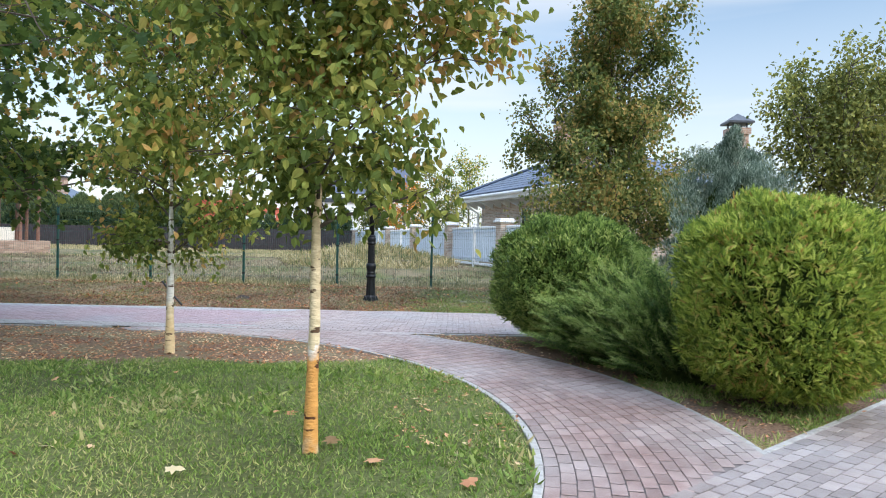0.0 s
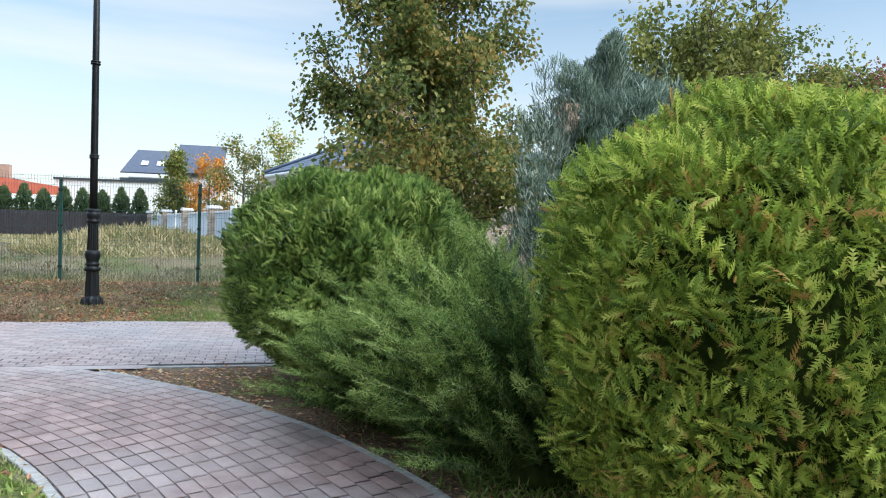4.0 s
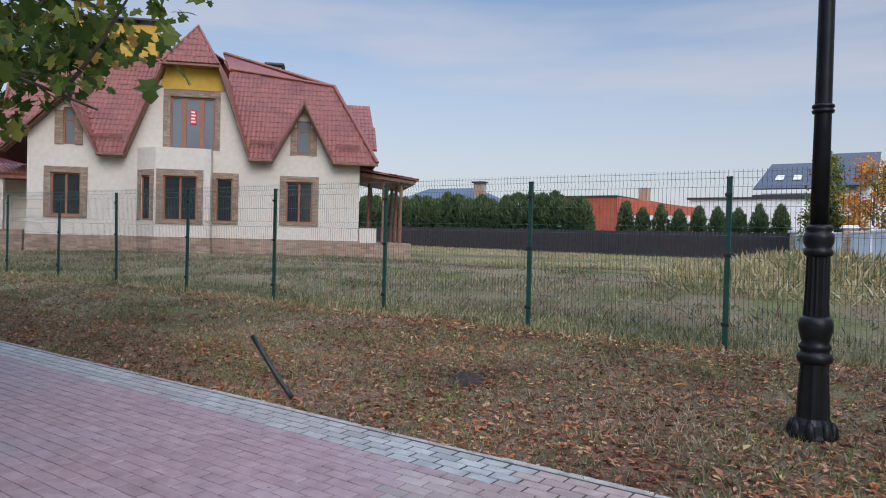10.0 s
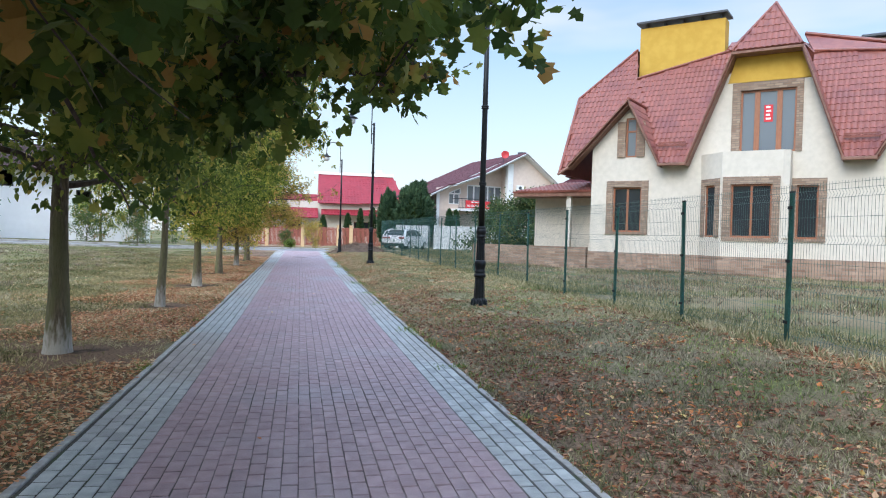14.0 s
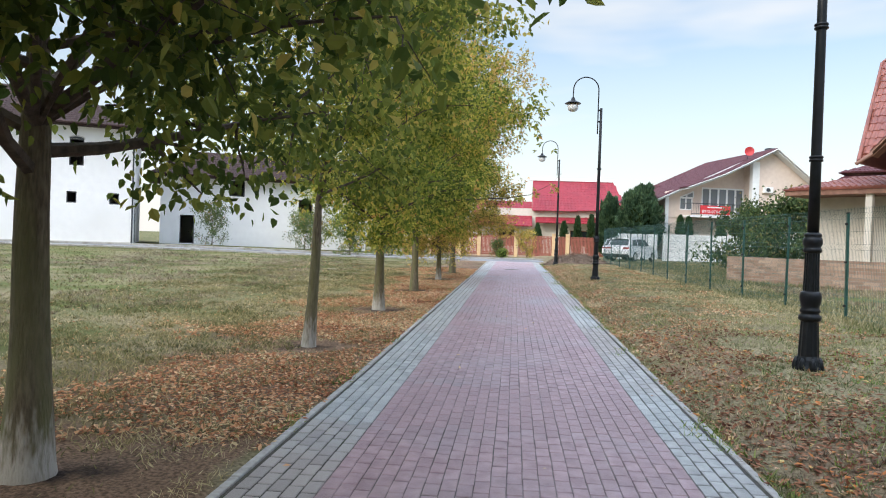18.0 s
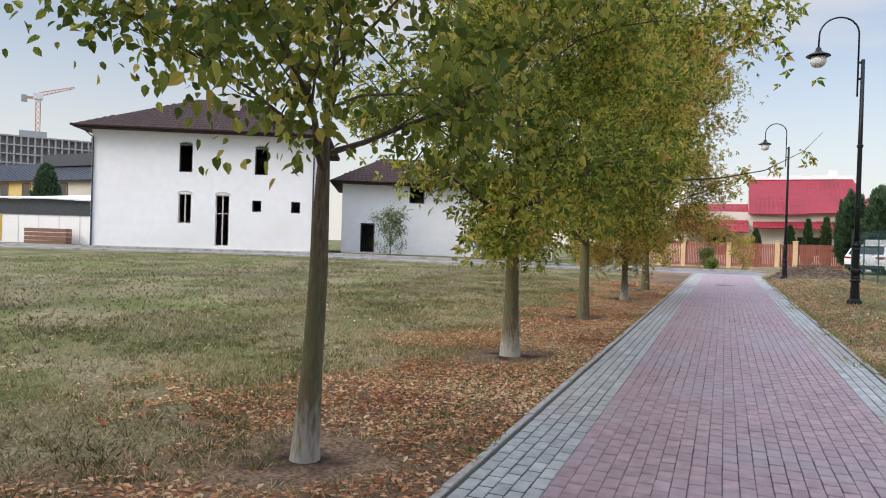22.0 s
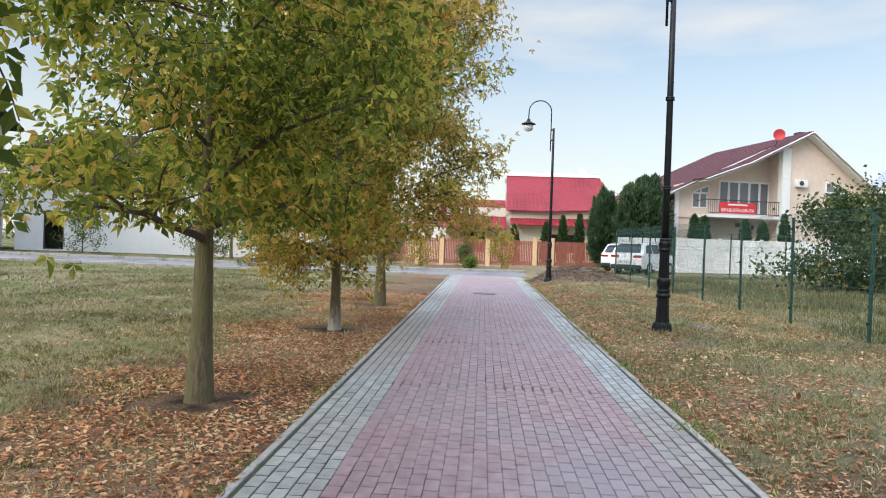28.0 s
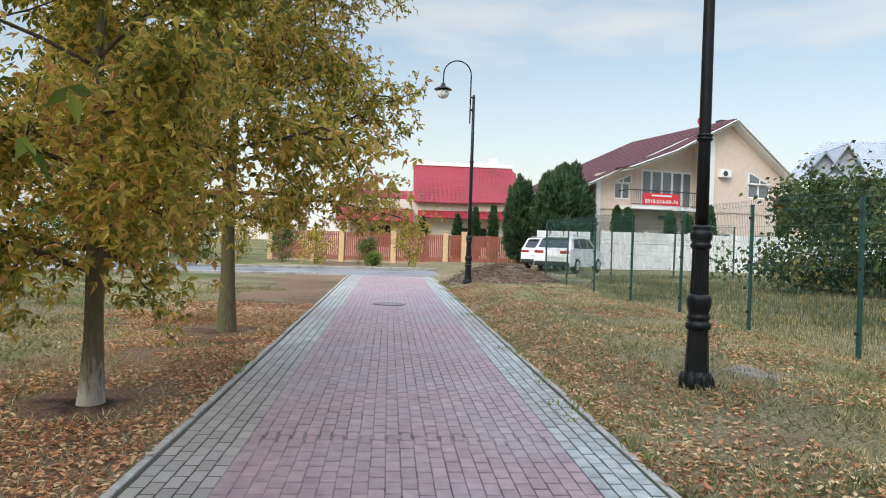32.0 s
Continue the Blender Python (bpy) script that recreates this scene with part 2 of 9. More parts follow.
def soil_mat():
    """Verges, lawns and field: green, straw and bare-soil patches at two scales, with the regions of the plan."""
    m = bpy.data.materials.new("ground_soil_and_grass")
    m.use_nodes = True
    n, l = m.node_tree.nodes, m.node_tree.links
    b = n["Principled BSDF"]
    b.inputs["Roughness"].default_value, b.inputs["Specular IOR Level"].default_value = 0.95, 0.1
    co = n.new("ShaderNodeTexCoord")
    at = n.new("ShaderNodeAttribute")
    at.attribute_name = "cover"

    def nz(s, d=5):
        t = n.new("ShaderNodeTexNoise")
        t.inputs["Scale"].default_value, t.inputs["Detail"].default_value = s, d
        l.new(co.outputs["Object"], t.inputs["Vector"])
        return t.outputs["Fac"]

    def rng(f, a, z):
        r = n.new("ShaderNodeMapRange")
        r.inputs["From Min"].default_value, r.inputs["From Max"].default_value = a, z
        l.new(f, r.inputs["Value"])
        return r.outputs["Result"]

    def mixc(f, a, z):
        x = n.new("ShaderNodeMix")
        x.data_type = "RGBA"
        for key, v in (("Factor", f), ("A", a), ("B", z)):
            if hasattr(v, "links"):
                l.new(v, x.inputs[key])
            else:
                x.inputs[key].default_value = (*v, 1)
        return x.outputs["Result"]

    sp = n.new("ShaderNodeSeparateColor")
    l.new(at.outputs["Color"], sp.inputs[0])
    straw = mixc(rng(nz(28), 0.35, 0.65), (0.12, 0.098, 0.056), (0.30, 0.25, 0.15))
    green = mixc(rng(nz(22), 0.35, 0.65), (0.07, 0.085, 0.027), (0.15, 0.16, 0.06))
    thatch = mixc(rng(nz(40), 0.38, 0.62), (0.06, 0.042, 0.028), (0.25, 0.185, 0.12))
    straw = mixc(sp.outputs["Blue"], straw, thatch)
    soil = mixc(rng(nz(35), 0.35, 0.65), (0.10, 0.065, 0.043), (0.30, 0.19, 0.125))
    patch = n.new("ShaderNodeMath")
    patch.operation = "ADD"
    l.new(nz(0.55, 6), patch.inputs[0])
    l.new(sp.outputs["Red"], patch.inputs[1])
    c = mixc(rng(patch.outputs[0], 0.92, 1.12), straw, green)
    p2 = n.new("ShaderNodeMath")
    p2.operation = "ADD"
    l.new(nz(1.3, 6), p2.inputs[0])
    l.new(sp.outputs["Green"], p2.inputs[1])
    c = mixc(rng(p2.outputs[0], 0.92, 1.1), c, soil)
    humus = mixc(rng(nz(30), 0.35, 0.65), (0.018, 0.013, 0.011), (0.06, 0.042, 0.033))
    p3 = n.new("ShaderNodeMath")
    p3.operation = "ADD"
    l.new(nz(3.0, 5), p3.inputs[0])
    l.new(at.outputs["Alpha"], p3.inputs[1])
    c = mixc(rng(p3.outputs[0], 0.95, 1.2), c, humus)
    tone = n.new("ShaderNodeHueSaturation")      # damper and drier ground in broad drifts
    val = n.new("ShaderNodeMapRange")
    val.inputs["From Min"].default_value, val.inputs["From Max"].default_value = 0.35, 0.65
    val.inputs["To Min"].default_value, val.inputs["To Max"].default_value = 0.70, 1.22
    l.new(nz(0.22, 4), val.inputs["Value"])
    l.new(val.outputs["Result"], tone.inputs["Value"])
    l.new(c, tone.inputs["Color"])
    l.new(tone.outputs["Color"], b.inputs["Base Color"])
    bp = n.new("ShaderNodeBump")
    bp.inputs["Strength"].default_value, bp.inputs["Distance"].default_value = 0.8, 0.03
    l.new(nz(45), bp.inputs["Height"])
    l.new(bp.outputs["Normal"], b.inputs["Normal"])
    return m


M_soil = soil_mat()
M_asphalt = mat("asphalt", (0.16, 0.16, 0.17), (0.24, 0.24, 0.25), 30, 0.9, bump=0.3, bscale=120, c3=(0.11, 0.11, 0.12), s3=0.5)
M_kerb = mat("concrete_kerb", (0.30, 0.28, 0.26), (0.42, 0.40, 0.37), 18, 0.9, bump=0.3, c3=(0.2, 0.18, 0.15), s3=2)
M_bedding = mat("joint_sand", (0.15, 0.115, 0.11), (0.34, 0.29, 0.28), 9, 0.95, bump=0.3, c3=(0.06, 0.055, 0.045), s3=0.55, f3=(0.42, 0.62))
M_paver_red = mat("paver_red", (0.265, 0.168, 0.178), (0.36, 0.243, 0.252), 9, 0.5, bump=0.35, bscale=90, island=0.1, c3=(0.30, 0.25, 0.265), s3=0.7, f3=(0.45, 0.75))
M_paver_grey = mat("paver_grey", (0.275, 0.285, 0.278), (0.40, 0.41, 0.395), 9, 0.5, bump=0.35, bscale=90, island=0.16, c3=(0.295, 0.26, 0.24), s3=0.3, f3=(0.42, 0.62))
M_bedding_dark = mat("dark_joint_soil", (0.03, 0.027, 0.022), (0.07, 0.06, 0.05), 25, 0.95, bump=0.3, c3=(0.04, 0.055, 0.02), s3=2.5)
M_paver_rose = mat("paver_rose_brown", (0.28, 0.202, 0.184), (0.38, 0.295, 0.27), 9, 0.5, bump=0.35, bscale=90, island=0.16, c3=(0.31, 0.275, 0.265), s3=0.5, f3=(0.42, 0.68))
M_paver_brown = mat("paver_reddish_brown", (0.205, 0.125, 0.108), (0.31, 0.212, 0.188), 7, 0.4, bump=0.35, bscale=90, island=0.2, c3=(0.36, 0.30, 0.28), s3=0.6, f3=(0.42, 0.66))
M_paver_pink = mat("paver_pinkish_grey", (0.24, 0.184, 0.166), (0.335, 0.272, 0.25), 7, 0.45, bump=0.35, bscale=90, island=0.24, c3=(0.34, 0.30, 0.29), s3=0.6, f3=(0.42, 0.7))
M_paver_red1 = mat("paver_red_single", (0.265, 0.168, 0.178), (0.36, 0.243, 0.252), 9, 0.5, bump=0.35, bscale=90, objrand=0.1)
M_paver_grey1 = mat("paver_grey_single", (0.275, 0.285, 0.278), (0.40, 0.41, 0.395), 9, 0.5, bump=0.35, bscale=90, objrand=0.16)
M_iron = mat("black_lamp_paint", (0.006, 0.007, 0.008), (0.011, 0.012, 0.014), 12, 0.4, metal=0.0, bump=0.08, spec=0.25)
M_globe = mat("frosted_lamp_glass", (0.62, 0.63, 0.63), (0.7, 0.7, 0.7), 3, 0.25)
M_green_steel = mat("green_fence_paint", (0.008, 0.055, 0.045), (0.014, 0.08, 0.065), 8, 0.4, spec=0.5)
M_bark_birch = mat("birch_bark", (0.62, 0.58, 0.52), (0.78, 0.75, 0.70), 7, 0.85, bump=0.4, c3=(0.10, 0.075, 0.06), s3=2.2, f3=(0.60, 0.68), stretch=(1, 1, 2.2))


def birch_mat(name, top, tone=(0.88, 0.44, 0.12)):
    """White bark, turning cream and then orange towards the foot, with dark scars."""
    m = mat(name, (0.60, 0.55, 0.48), (0.76, 0.72, 0.66), 9, 0.85, bump=0.7, bscale=22, c3=(0.09, 0.055, 0.035), s3=5, f3=(0.575, 0.61), stretch=(1, 1, 2.8))
    n, l = m.node_tree.nodes, m.node_tree.links
    b = n["Principled BSDF"]
    old = b.inputs["Base Color"].links[0].from_socket
    co, sp, nz, ad, rp, mx = (n.new("ShaderNode" + k) for k in ("TexCoord", "SeparateXYZ", "TexNoise", "Math", "ValToRGB", "Mix"))
    l.new(co.outputs["Object"], sp.inputs[0])
    l.new(co.outputs["Object"], nz.inputs["Vector"])
    nz.inputs["Scale"].default_value, nz.inputs["Detail"].default_value = 7, 5
    ad.operation = "MULTIPLY_ADD"
    ad.inputs[1].default_value = 0.5
    l.new(nz.outputs["Fac"], ad.inputs[0])
    l.new(sp.outputs["Z"], ad.inputs[2])
    l.new(ad.outputs[0], rp.inputs["Fac"])
    e = rp.color_ramp.elements
    e[0].position, e[0].color = 0.20, (0.80, 0.66, 0.46, 1)
    e[1].position, e[1].color = top + 0.5, (1.0, 1.0, 1.0, 1)
    for pos, c in ((0.34, (*tone, 1)), (top, (*tone, 1)), (top + 0.2, (0.95, 0.80, 0.55, 1))):
        k = e.new(pos)
        k.color = c
    mx.data_type, mx.blend_type = "RGBA", "MULTIPLY"
    mx.inputs["Factor"].default_value = 1.0
    l.new(old, mx.inputs["A"])
    l.new(rp.outputs["Color"], mx.inputs["B"])
    l.new(mx.outputs["Result"], b.inputs["Base Color"])
    return m


M_birch_front = birch_mat("birch_bark_orange_foot", 0.92)
M_birch_cream = birch_mat("birch_bark_cream_foot", 0.6, (0.95, 0.74, 0.44))
M_bark = mat("young_tree_bark", (0.085, 0.066, 0.043), (0.18, 0.145, 0.095), 14, 0.92, bump=1.0, bscale=26, c3=(0.13, 0.125, 0.055), s3=1.4, f3=(0.4, 0.62), stretch=(3, 3, 0.6))
M_bark_dark = mat("branch_bark", (0.055, 0.042, 0.032), (0.11, 0.085, 0.065), 16, 0.9, bump=0.5)

def washed_mat():
    """Greenish-brown bark with a ragged band of old whitewash at the foot."""
    m = mat("whitewashed_bark", (0.085, 0.066, 0.043), (0.18, 0.145, 0.095), 14, 0.92, bump=1.0, bscale=26, c3=(0.13, 0.125, 0.055), s3=1.4, f3=(0.4, 0.62), stretch=(3, 3, 0.6))
    n, l = m.node_tree.nodes, m.node_tree.links
    b = n["Principled BSDF"]
    old = b.inputs["Base Color"].links[0].from_socket
    co, sp, nz, ad, rg, mx, mp = (n.new("ShaderNode" + k) for k in ("TexCoord", "SeparateXYZ", "TexNoise", "Math", "MapRange", "Mix", "Mapping"))
    mp.inputs["Scale"].default_value = (1.6, 1.6, 0.35)
    l.new(co.outputs["Object"], sp.inputs[0])
    l.new(co.outputs["Object"], mp.inputs["Vector"])
    l.new(mp.outputs["Vector"], nz.inputs["Vector"])
    nz.inputs["Scale"].default_value, nz.inputs["Detail"].default_value = 22, 5
    ad.operation = "MULTIPLY_ADD"
    ad.inputs[1].default_value = 0.9
    l.new(nz.outputs["Fac"], ad.inputs[0])
    l.new(sp.outputs["Z"], ad.inputs[2])
    rg.inputs["From Min"].default_value, rg.inputs["From Max"].default_value = 0.84, 0.50
    l.new(ad.outputs[0], rg.inputs["Value"])
    mx.data_type = "RGBA"
    l.new(rg.outputs["Result"], mx.inputs["Factor"])
    l.new(old, mx.inputs["A"])
    mx.inputs["B"].default_value = (0.40, 0.37, 0.33, 1)
    l.new(mx.outputs["Result"], b.inputs["Base Color"])
    return m


M_whitewash = washed_mat()
L_maple = leaf_mat("dark_lobed_leaves", [(0.0, (0.042, 0.082, 0.022)), (0.5, (0.10, 0.155, 0.036)), (0.84, (0.21, 0.255, 0.055)), (0.97, (0.42, 0.39, 0.095)), (1.0, (0.45, 0.27, 0.08))], 0.7, 0.52, 0.45)
L_bush = leaf_mat("dark_bush_leaves", [(0.0, (0.03, 0.06, 0.022)), (0.6, (0.075, 0.115, 0.042)), (0.96, (0.15, 0.19, 0.065)), (1.0, (0.26, 0.22, 0.08))], 0.9, 0.3)
L_ovate = leaf_mat("dark_olive_ovate_leaves", [(0.0, (0.06, 0.10, 0.025)), (0.5, (0.15, 0.20, 0.043)), (0.85, (0.30, 0.32, 0.07)), (1.0, (0.52, 0.43, 0.11))], 0.6, 0.54)
L_mid = leaf_mat("olive_ovate_leaves", [(0.0, (0.095, 0.14, 0.03)), (0.5, (0.22, 0.265, 0.053)), (0.85, (0.45, 0.43, 0.095)), (1.0, (0.66, 0.50, 0.13))], 0.6, 0.54)
L_dull = leaf_mat("dull_green_grass_blades", [(0.0, (0.09, 0.105, 0.045)), (0.45, (0.18, 0.18, 0.085)), (0.8, (0.30, 0.27, 0.15)), (1.0, (0.44, 0.37, 0.23))], 0.5, 0.3)
L_box = leaf_mat("box_elder_leaves", [(0.0, (0.085, 0.135, 0.028)), (0.45, (0.26, 0.315, 0.058)), (0.8, (0.52, 0.49, 0.10)), (0.95, (0.74, 0.57, 0.125)), (1.0, (0.70, 0.42, 0.14))], 0.5, 0.54)
L_box2 = leaf_mat("yellowing_box_elder_leaves", [(0.0, (0.14, 0.155, 0.036)), (0.4, (0.38, 0.34, 0.07)), (0.7, (0.62, 0.47, 0.11)), (0.9, (0.74, 0.50, 0.16)), (1.0, (0.54, 0.29, 0.13))], 0.45, 0.5)
L_birch = leaf_mat("birch_leaves", [(0.0, (0.09, 0.13, 0.03)), (0.5, (0.19, 0.24, 0.05)), (0.85, (0.35, 0.34, 0.08)), (0.97, (0.40, 0.32, 0.08)), (1.0, (0.5, 0.3, 0.1))], 0.9)
L_birch_b = leaf_mat("brownish_birch_leaves", [(0.0, (0.08, 0.12, 0.035)), (0.5, (0.17, 0.205, 0.055)), (0.85, (0.33, 0.29, 0.085)), (1.0, (0.45, 0.31, 0.10))], 0.8)
L_poplar = leaf_mat("poplar_leaves", [(0.0, (0.09, 0.115, 0.03)), (0.6, (0.22, 0.235, 0.06)), (1.0, (0.42, 0.40, 0.11))], 0.8)
L_red = leaf_mat("crimson_leaves", [(0.0, (0.14, 0.025, 0.035)), (0.6, (0.31, 0.06, 0.075)), (1.0, (0.46, 0.15, 0.13))], 0.8)
L_orange = leaf_mat("orange_leaves", [(0.0, (0.462, 0.165, 0.033)), (0.6, (0.750, 0.330, 0.049)), (1.0, (0.750, 0.495, 0.132))], 0.8)
L_thuja = leaf_mat("thuja_sprays", [(0.0, (0.04, 0.078, 0.018)), (0.5, (0.15, 0.23, 0.05)), (0.9, (0.34, 0.43, 0.105)), (1.0, (0.48, 0.52, 0.16))], 2.5, 0.42, drift=1.0)
L_thuja_y = leaf_mat("yellowish_thuja_sprays", [(0.0, (0.08, 0.13, 0.025)), (0.5, (0.28, 0.37, 0.058)), (0.88, (0.52, 0.56, 0.115)), (0.975, (0.60, 0.52, 0.145)), (1.0, (0.46, 0.27, 0.085))], 2.5, 0.52, drift=0.8)
L_thuja_d = leaf_mat("dark_thuja_sprays", [(0.0, (0.015, 0.042, 0.018)), (0.6, (0.038, 0.083, 0.033)), (1.0, (0.075, 0.128, 0.045))], 1.0, 0.15)
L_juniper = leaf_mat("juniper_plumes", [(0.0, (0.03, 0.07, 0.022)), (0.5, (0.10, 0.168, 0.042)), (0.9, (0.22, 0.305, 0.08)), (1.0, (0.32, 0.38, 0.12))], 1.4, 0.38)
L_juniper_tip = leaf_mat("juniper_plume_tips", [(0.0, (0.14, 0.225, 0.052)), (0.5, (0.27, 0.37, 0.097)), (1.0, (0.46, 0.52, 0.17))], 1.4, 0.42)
L_blue_tip = leaf_mat("pale_blue_juniper_tips", [(0.0, (0.15, 0.22, 0.165)), (0.5, (0.30, 0.39, 0.30)), (1.0, (0.54, 0.61, 0.51))], 1.2, 0.4)
L_blue = leaf_mat("blue_juniper_needles", [(0.0, (0.045, 0.078, 0.055)), (0.5, (0.14, 0.195, 0.14)), (0.85, (0.30, 0.375, 0.285)), (1.0, (0.52, 0.59, 0.48))], 1.6, 0.4, drift=1.2)
L_pine = leaf_mat("pine_needles", [(0.0, (0.025, 0.058, 0.032)), (0.6, (0.06, 0.11, 0.055)), (1.0, (0.11, 0.17, 0.08))], 1.0, 0.15)
L_shrub = leaf_mat("shrub_leaves", [(0.0, (0.058, 0.099, 0.033)), (0.6, (0.124, 0.181, 0.058)), (0.9, (0.231, 0.247, 0.083)), (1.0, (0.412, 0.231, 0.099))], 1.0)
L_fallen = leaf_mat("fallen_leaves", [(0.0, (0.24, 0.10, 0.055)), (0.3, (0.50, 0.22, 0.115)), (0.65, (0.68, 0.37, 0.205)), (0.88, (0.76, 0.53, 0.33)), (1.0, (0.70, 0.56, 0.34))], 0.6, 0.28, 0.8)
L_fallen_red = leaf_mat("reddish_fallen_leaves", [(0.0, (0.12, 0.048, 0.03)), (0.35, (0.28, 0.115, 0.065)), (0.7, (0.44, 0.21, 0.12)), (0.9, (0.55, 0.36, 0.23)), (0.98, (0.62, 0.47, 0.17)), (1.0, (0.58, 0.22, 0.08))], 0.9, 0.22, 0.85)
L_lawn = leaf_mat("lawn_blades", [(0.0, (0.10, 0.17, 0.032)), (0.5, (0.20, 0.285, 0.062)), (0.85, (0.34, 0.39, 0.115)), (1.0, (0.46, 0.40, 0.18))], 0.6, 0.3)
L_olive = leaf_mat("olive_lawn_blades", [(0.0, (0.06, 0.065, 0.023)), (0.45, (0.135, 0.125, 0.048)), (0.8, (0.24, 0.205, 0.09)), (1.0, (0.40, 0.325, 0.17))], 0.5, 0.3)
L_thatch = leaf_mat("grey_brown_dead_grass_blades", [(0.0, (0.08, 0.056, 0.038)), (0.4, (0.18, 0.13, 0.085)), (0.75, (0.30, 0.235, 0.16)), (1.0, (0.46, 0.385, 0.27))], 0.5, 0.25)
L_dry = leaf_mat("dry_grass_blades", [(0.0, (0.11, 0.13, 0.05)), (0.4, (0.22, 0.215, 0.10)), (0.72, (0.36, 0.31, 0.17)), (1.0, (0.54, 0.45, 0.27))], 0.35, 0.28)
L_field = leaf_mat("field_grass_blades", [(0.0, (0.13, 0.16, 0.055)), (0.3, (0.30, 0.26, 0.12)), (0.65, (0.48, 0.38, 0.20)), (1.0, (0.60, 0.50, 0.30))], 0.3, 0.28)
M_green_stem = mat("green_juniper_stem", (0.10, 0.12, 0.04), (0.17, 0.17, 0.07), 14, 0.9)
L_hedge = leaf_mat("hedge_sprays", [(0.0, (0.05, 0.085, 0.035)), (0.5, (0.11, 0.155, 0.065)), (1.0, (0.19, 0.235, 0.10))], 0.6, 0.2)
# near-black green: the shade deep inside the shrubs, put into the colour
M_core = mat("shrub_inner_shade", (0.018, 0.028, 0.008), (0.045, 0.06, 0.015), 14, 1.0, spec=0.0, bump=1.0, bscale=40)
M_stucco_cream = mat("cream_stucco", (0.60, 0.545, 0.47), (0.66, 0.60, 0.52), 5, 0.92, bump=0.15, bscale=60, c3=(0.55, 0.49, 0.415), s3=0.35, f3=(0.5, 0.8))
M_stucco_grey = mat("grey_stucco", (0.55, 0.52, 0.48), (0.61, 0.58, 0.54), 5, 0.92, bump=0.15, bscale=60)
M_yellow = mat("yellow_stucco", (0.52, 0.315, 0.045), (0.58, 0.36, 0.06), 3, 0.85, bump=0.1, bscale=60)
M_yellow_pale = mat("pale_yellow_stucco", (0.62, 0.44, 0.16), (0.68, 0.49, 0.2), 3, 0.9)
M_white_wall = mat("white_render", (0.83, 0.81, 0.80), (0.87, 0.85, 0.84), 2, 0.92, bump=0.12, bscale=50, c3=(0.79, 0.77, 0.75), s3=0.25, f3=(0.5, 0.8))
M_peach = mat("peach_stucco", (0.66, 0.53, 0.455), (0.71, 0.58, 0.50), 3, 0.92, bump=0.1, bscale=60)
M_white_trim = mat("white_trim_paint", (0.74, 0.74, 0.74), (0.80, 0.80, 0.80), 4, 0.6)
M_bluewhite = mat("pale_blue_fence_paint", (0.50, 0.57, 0.66), (0.56, 0.63, 0.71), 6, 0.55)
M_roof_tile = mat("brick_red_metal_tile", (0.20, 0.062, 0.043), (0.27, 0.085, 0.06), 4, 0.42, metal=0.0, spec=0.45, c3=(0.17, 0.05, 0.042), s3=0.8)
M_roof_crimson = mat("crimson_metal_roof", (0.25, 0.019, 0.03), (0.30, 0.026, 0.038), 2, 0.55, spec=0.3, c3=(0.21, 0.018, 0.028), s3=0.4)
M_roof_maroon = mat("maroon_tile_roof", (0.075, 0.026, 0.032), (0.11, 0.037, 0.043), 5, 0.7, spec=0.25)
M_roof_brown = mat("dark_brown_tile_roof", (0.032, 0.019, 0.017), (0.058, 0.033, 0.03), 6, 0.8, spec=0.15)
M_roof_blue = mat("blue_grey_roof", (0.06, 0.085, 0.13), (0.09, 0.12, 0.17), 4, 0.45, c3=(0.05, 0.07, 0.10), s3=0.6)
M_roof_pale = mat("pale_grey_metal_roof", (0.27, 0.30, 0.35), (0.36, 0.39, 0.44), 5, 0.5, c3=(0.30, 0.32, 0.36), s3=0.6)
M_solar = mat("dark_slate_roof", (0.02, 0.03, 0.055), (0.035, 0.05, 0.085), 3, 0.3)
M_brown_wood = mat("brown_window_frame", (0.27, 0.10, 0.05), (0.34, 0.14, 0.07), 8, 0.45, stretch=(4, 4, 0.5))
M_fascia = mat("brown_fascia", (0.17, 0.075, 0.05), (0.25, 0.125, 0.085), 7, 0.55)
M_glass = glass_mat("window_glass")
M_glass_pale = glass_mat("pale_window_glass", (0.16, 0.18, 0.20))
M_surround = brick_mat("brick_surround", (0.24, 0.155, 0.11), (0.40, 0.29, 0.21), (0.22, 0.17, 0.13), 0.28, 0.085)
M_plinth = brick_mat("brown_stone_plinth", (0.26, 0.155, 0.11), (0.42, 0.29, 0.21), (0.30, 0.23, 0.18), 0.45, 0.11)
M_brick_pale = brick_mat("pale_mottled_brick", (0.33, 0.21, 0.15), (0.60, 0.47, 0.36), (0.55, 0.48, 0.41), 0.25, 0.075)
M_brick_orange = brick_mat("orange_brick_post", (0.36, 0.20, 0.13), (0.48, 0.30, 0.20), (0.45, 0.38, 0.32), 0.25, 0.075)
M_dark_fence = mat("dark_brown_corrugated_fence", (0.035, 0.026, 0.03), (0.055, 0.042, 0.048), 4, 0.5)
M_red_block = mat("orange_red_cladding", (0.42, 0.085, 0.045), (0.48, 0.11, 0.06), 1.5, 0.7)
M_gate = mat("red_brown_picket", (0.27, 0.075, 0.05), (0.34, 0.11, 0.075), 6, 0.6, objrand=0.1)
M_gate_post = mat("sandy_gate_post", (0.60, 0.40, 0.22), (0.68, 0.48, 0.28), 6, 0.85, bump=0.2)
M_white_panel = mat("white_concrete_panel", (0.68, 0.69, 0.70), (0.76, 0.77, 0.78), 3, 0.85, c3=(0.58, 0.58, 0.57), s3=0.5)
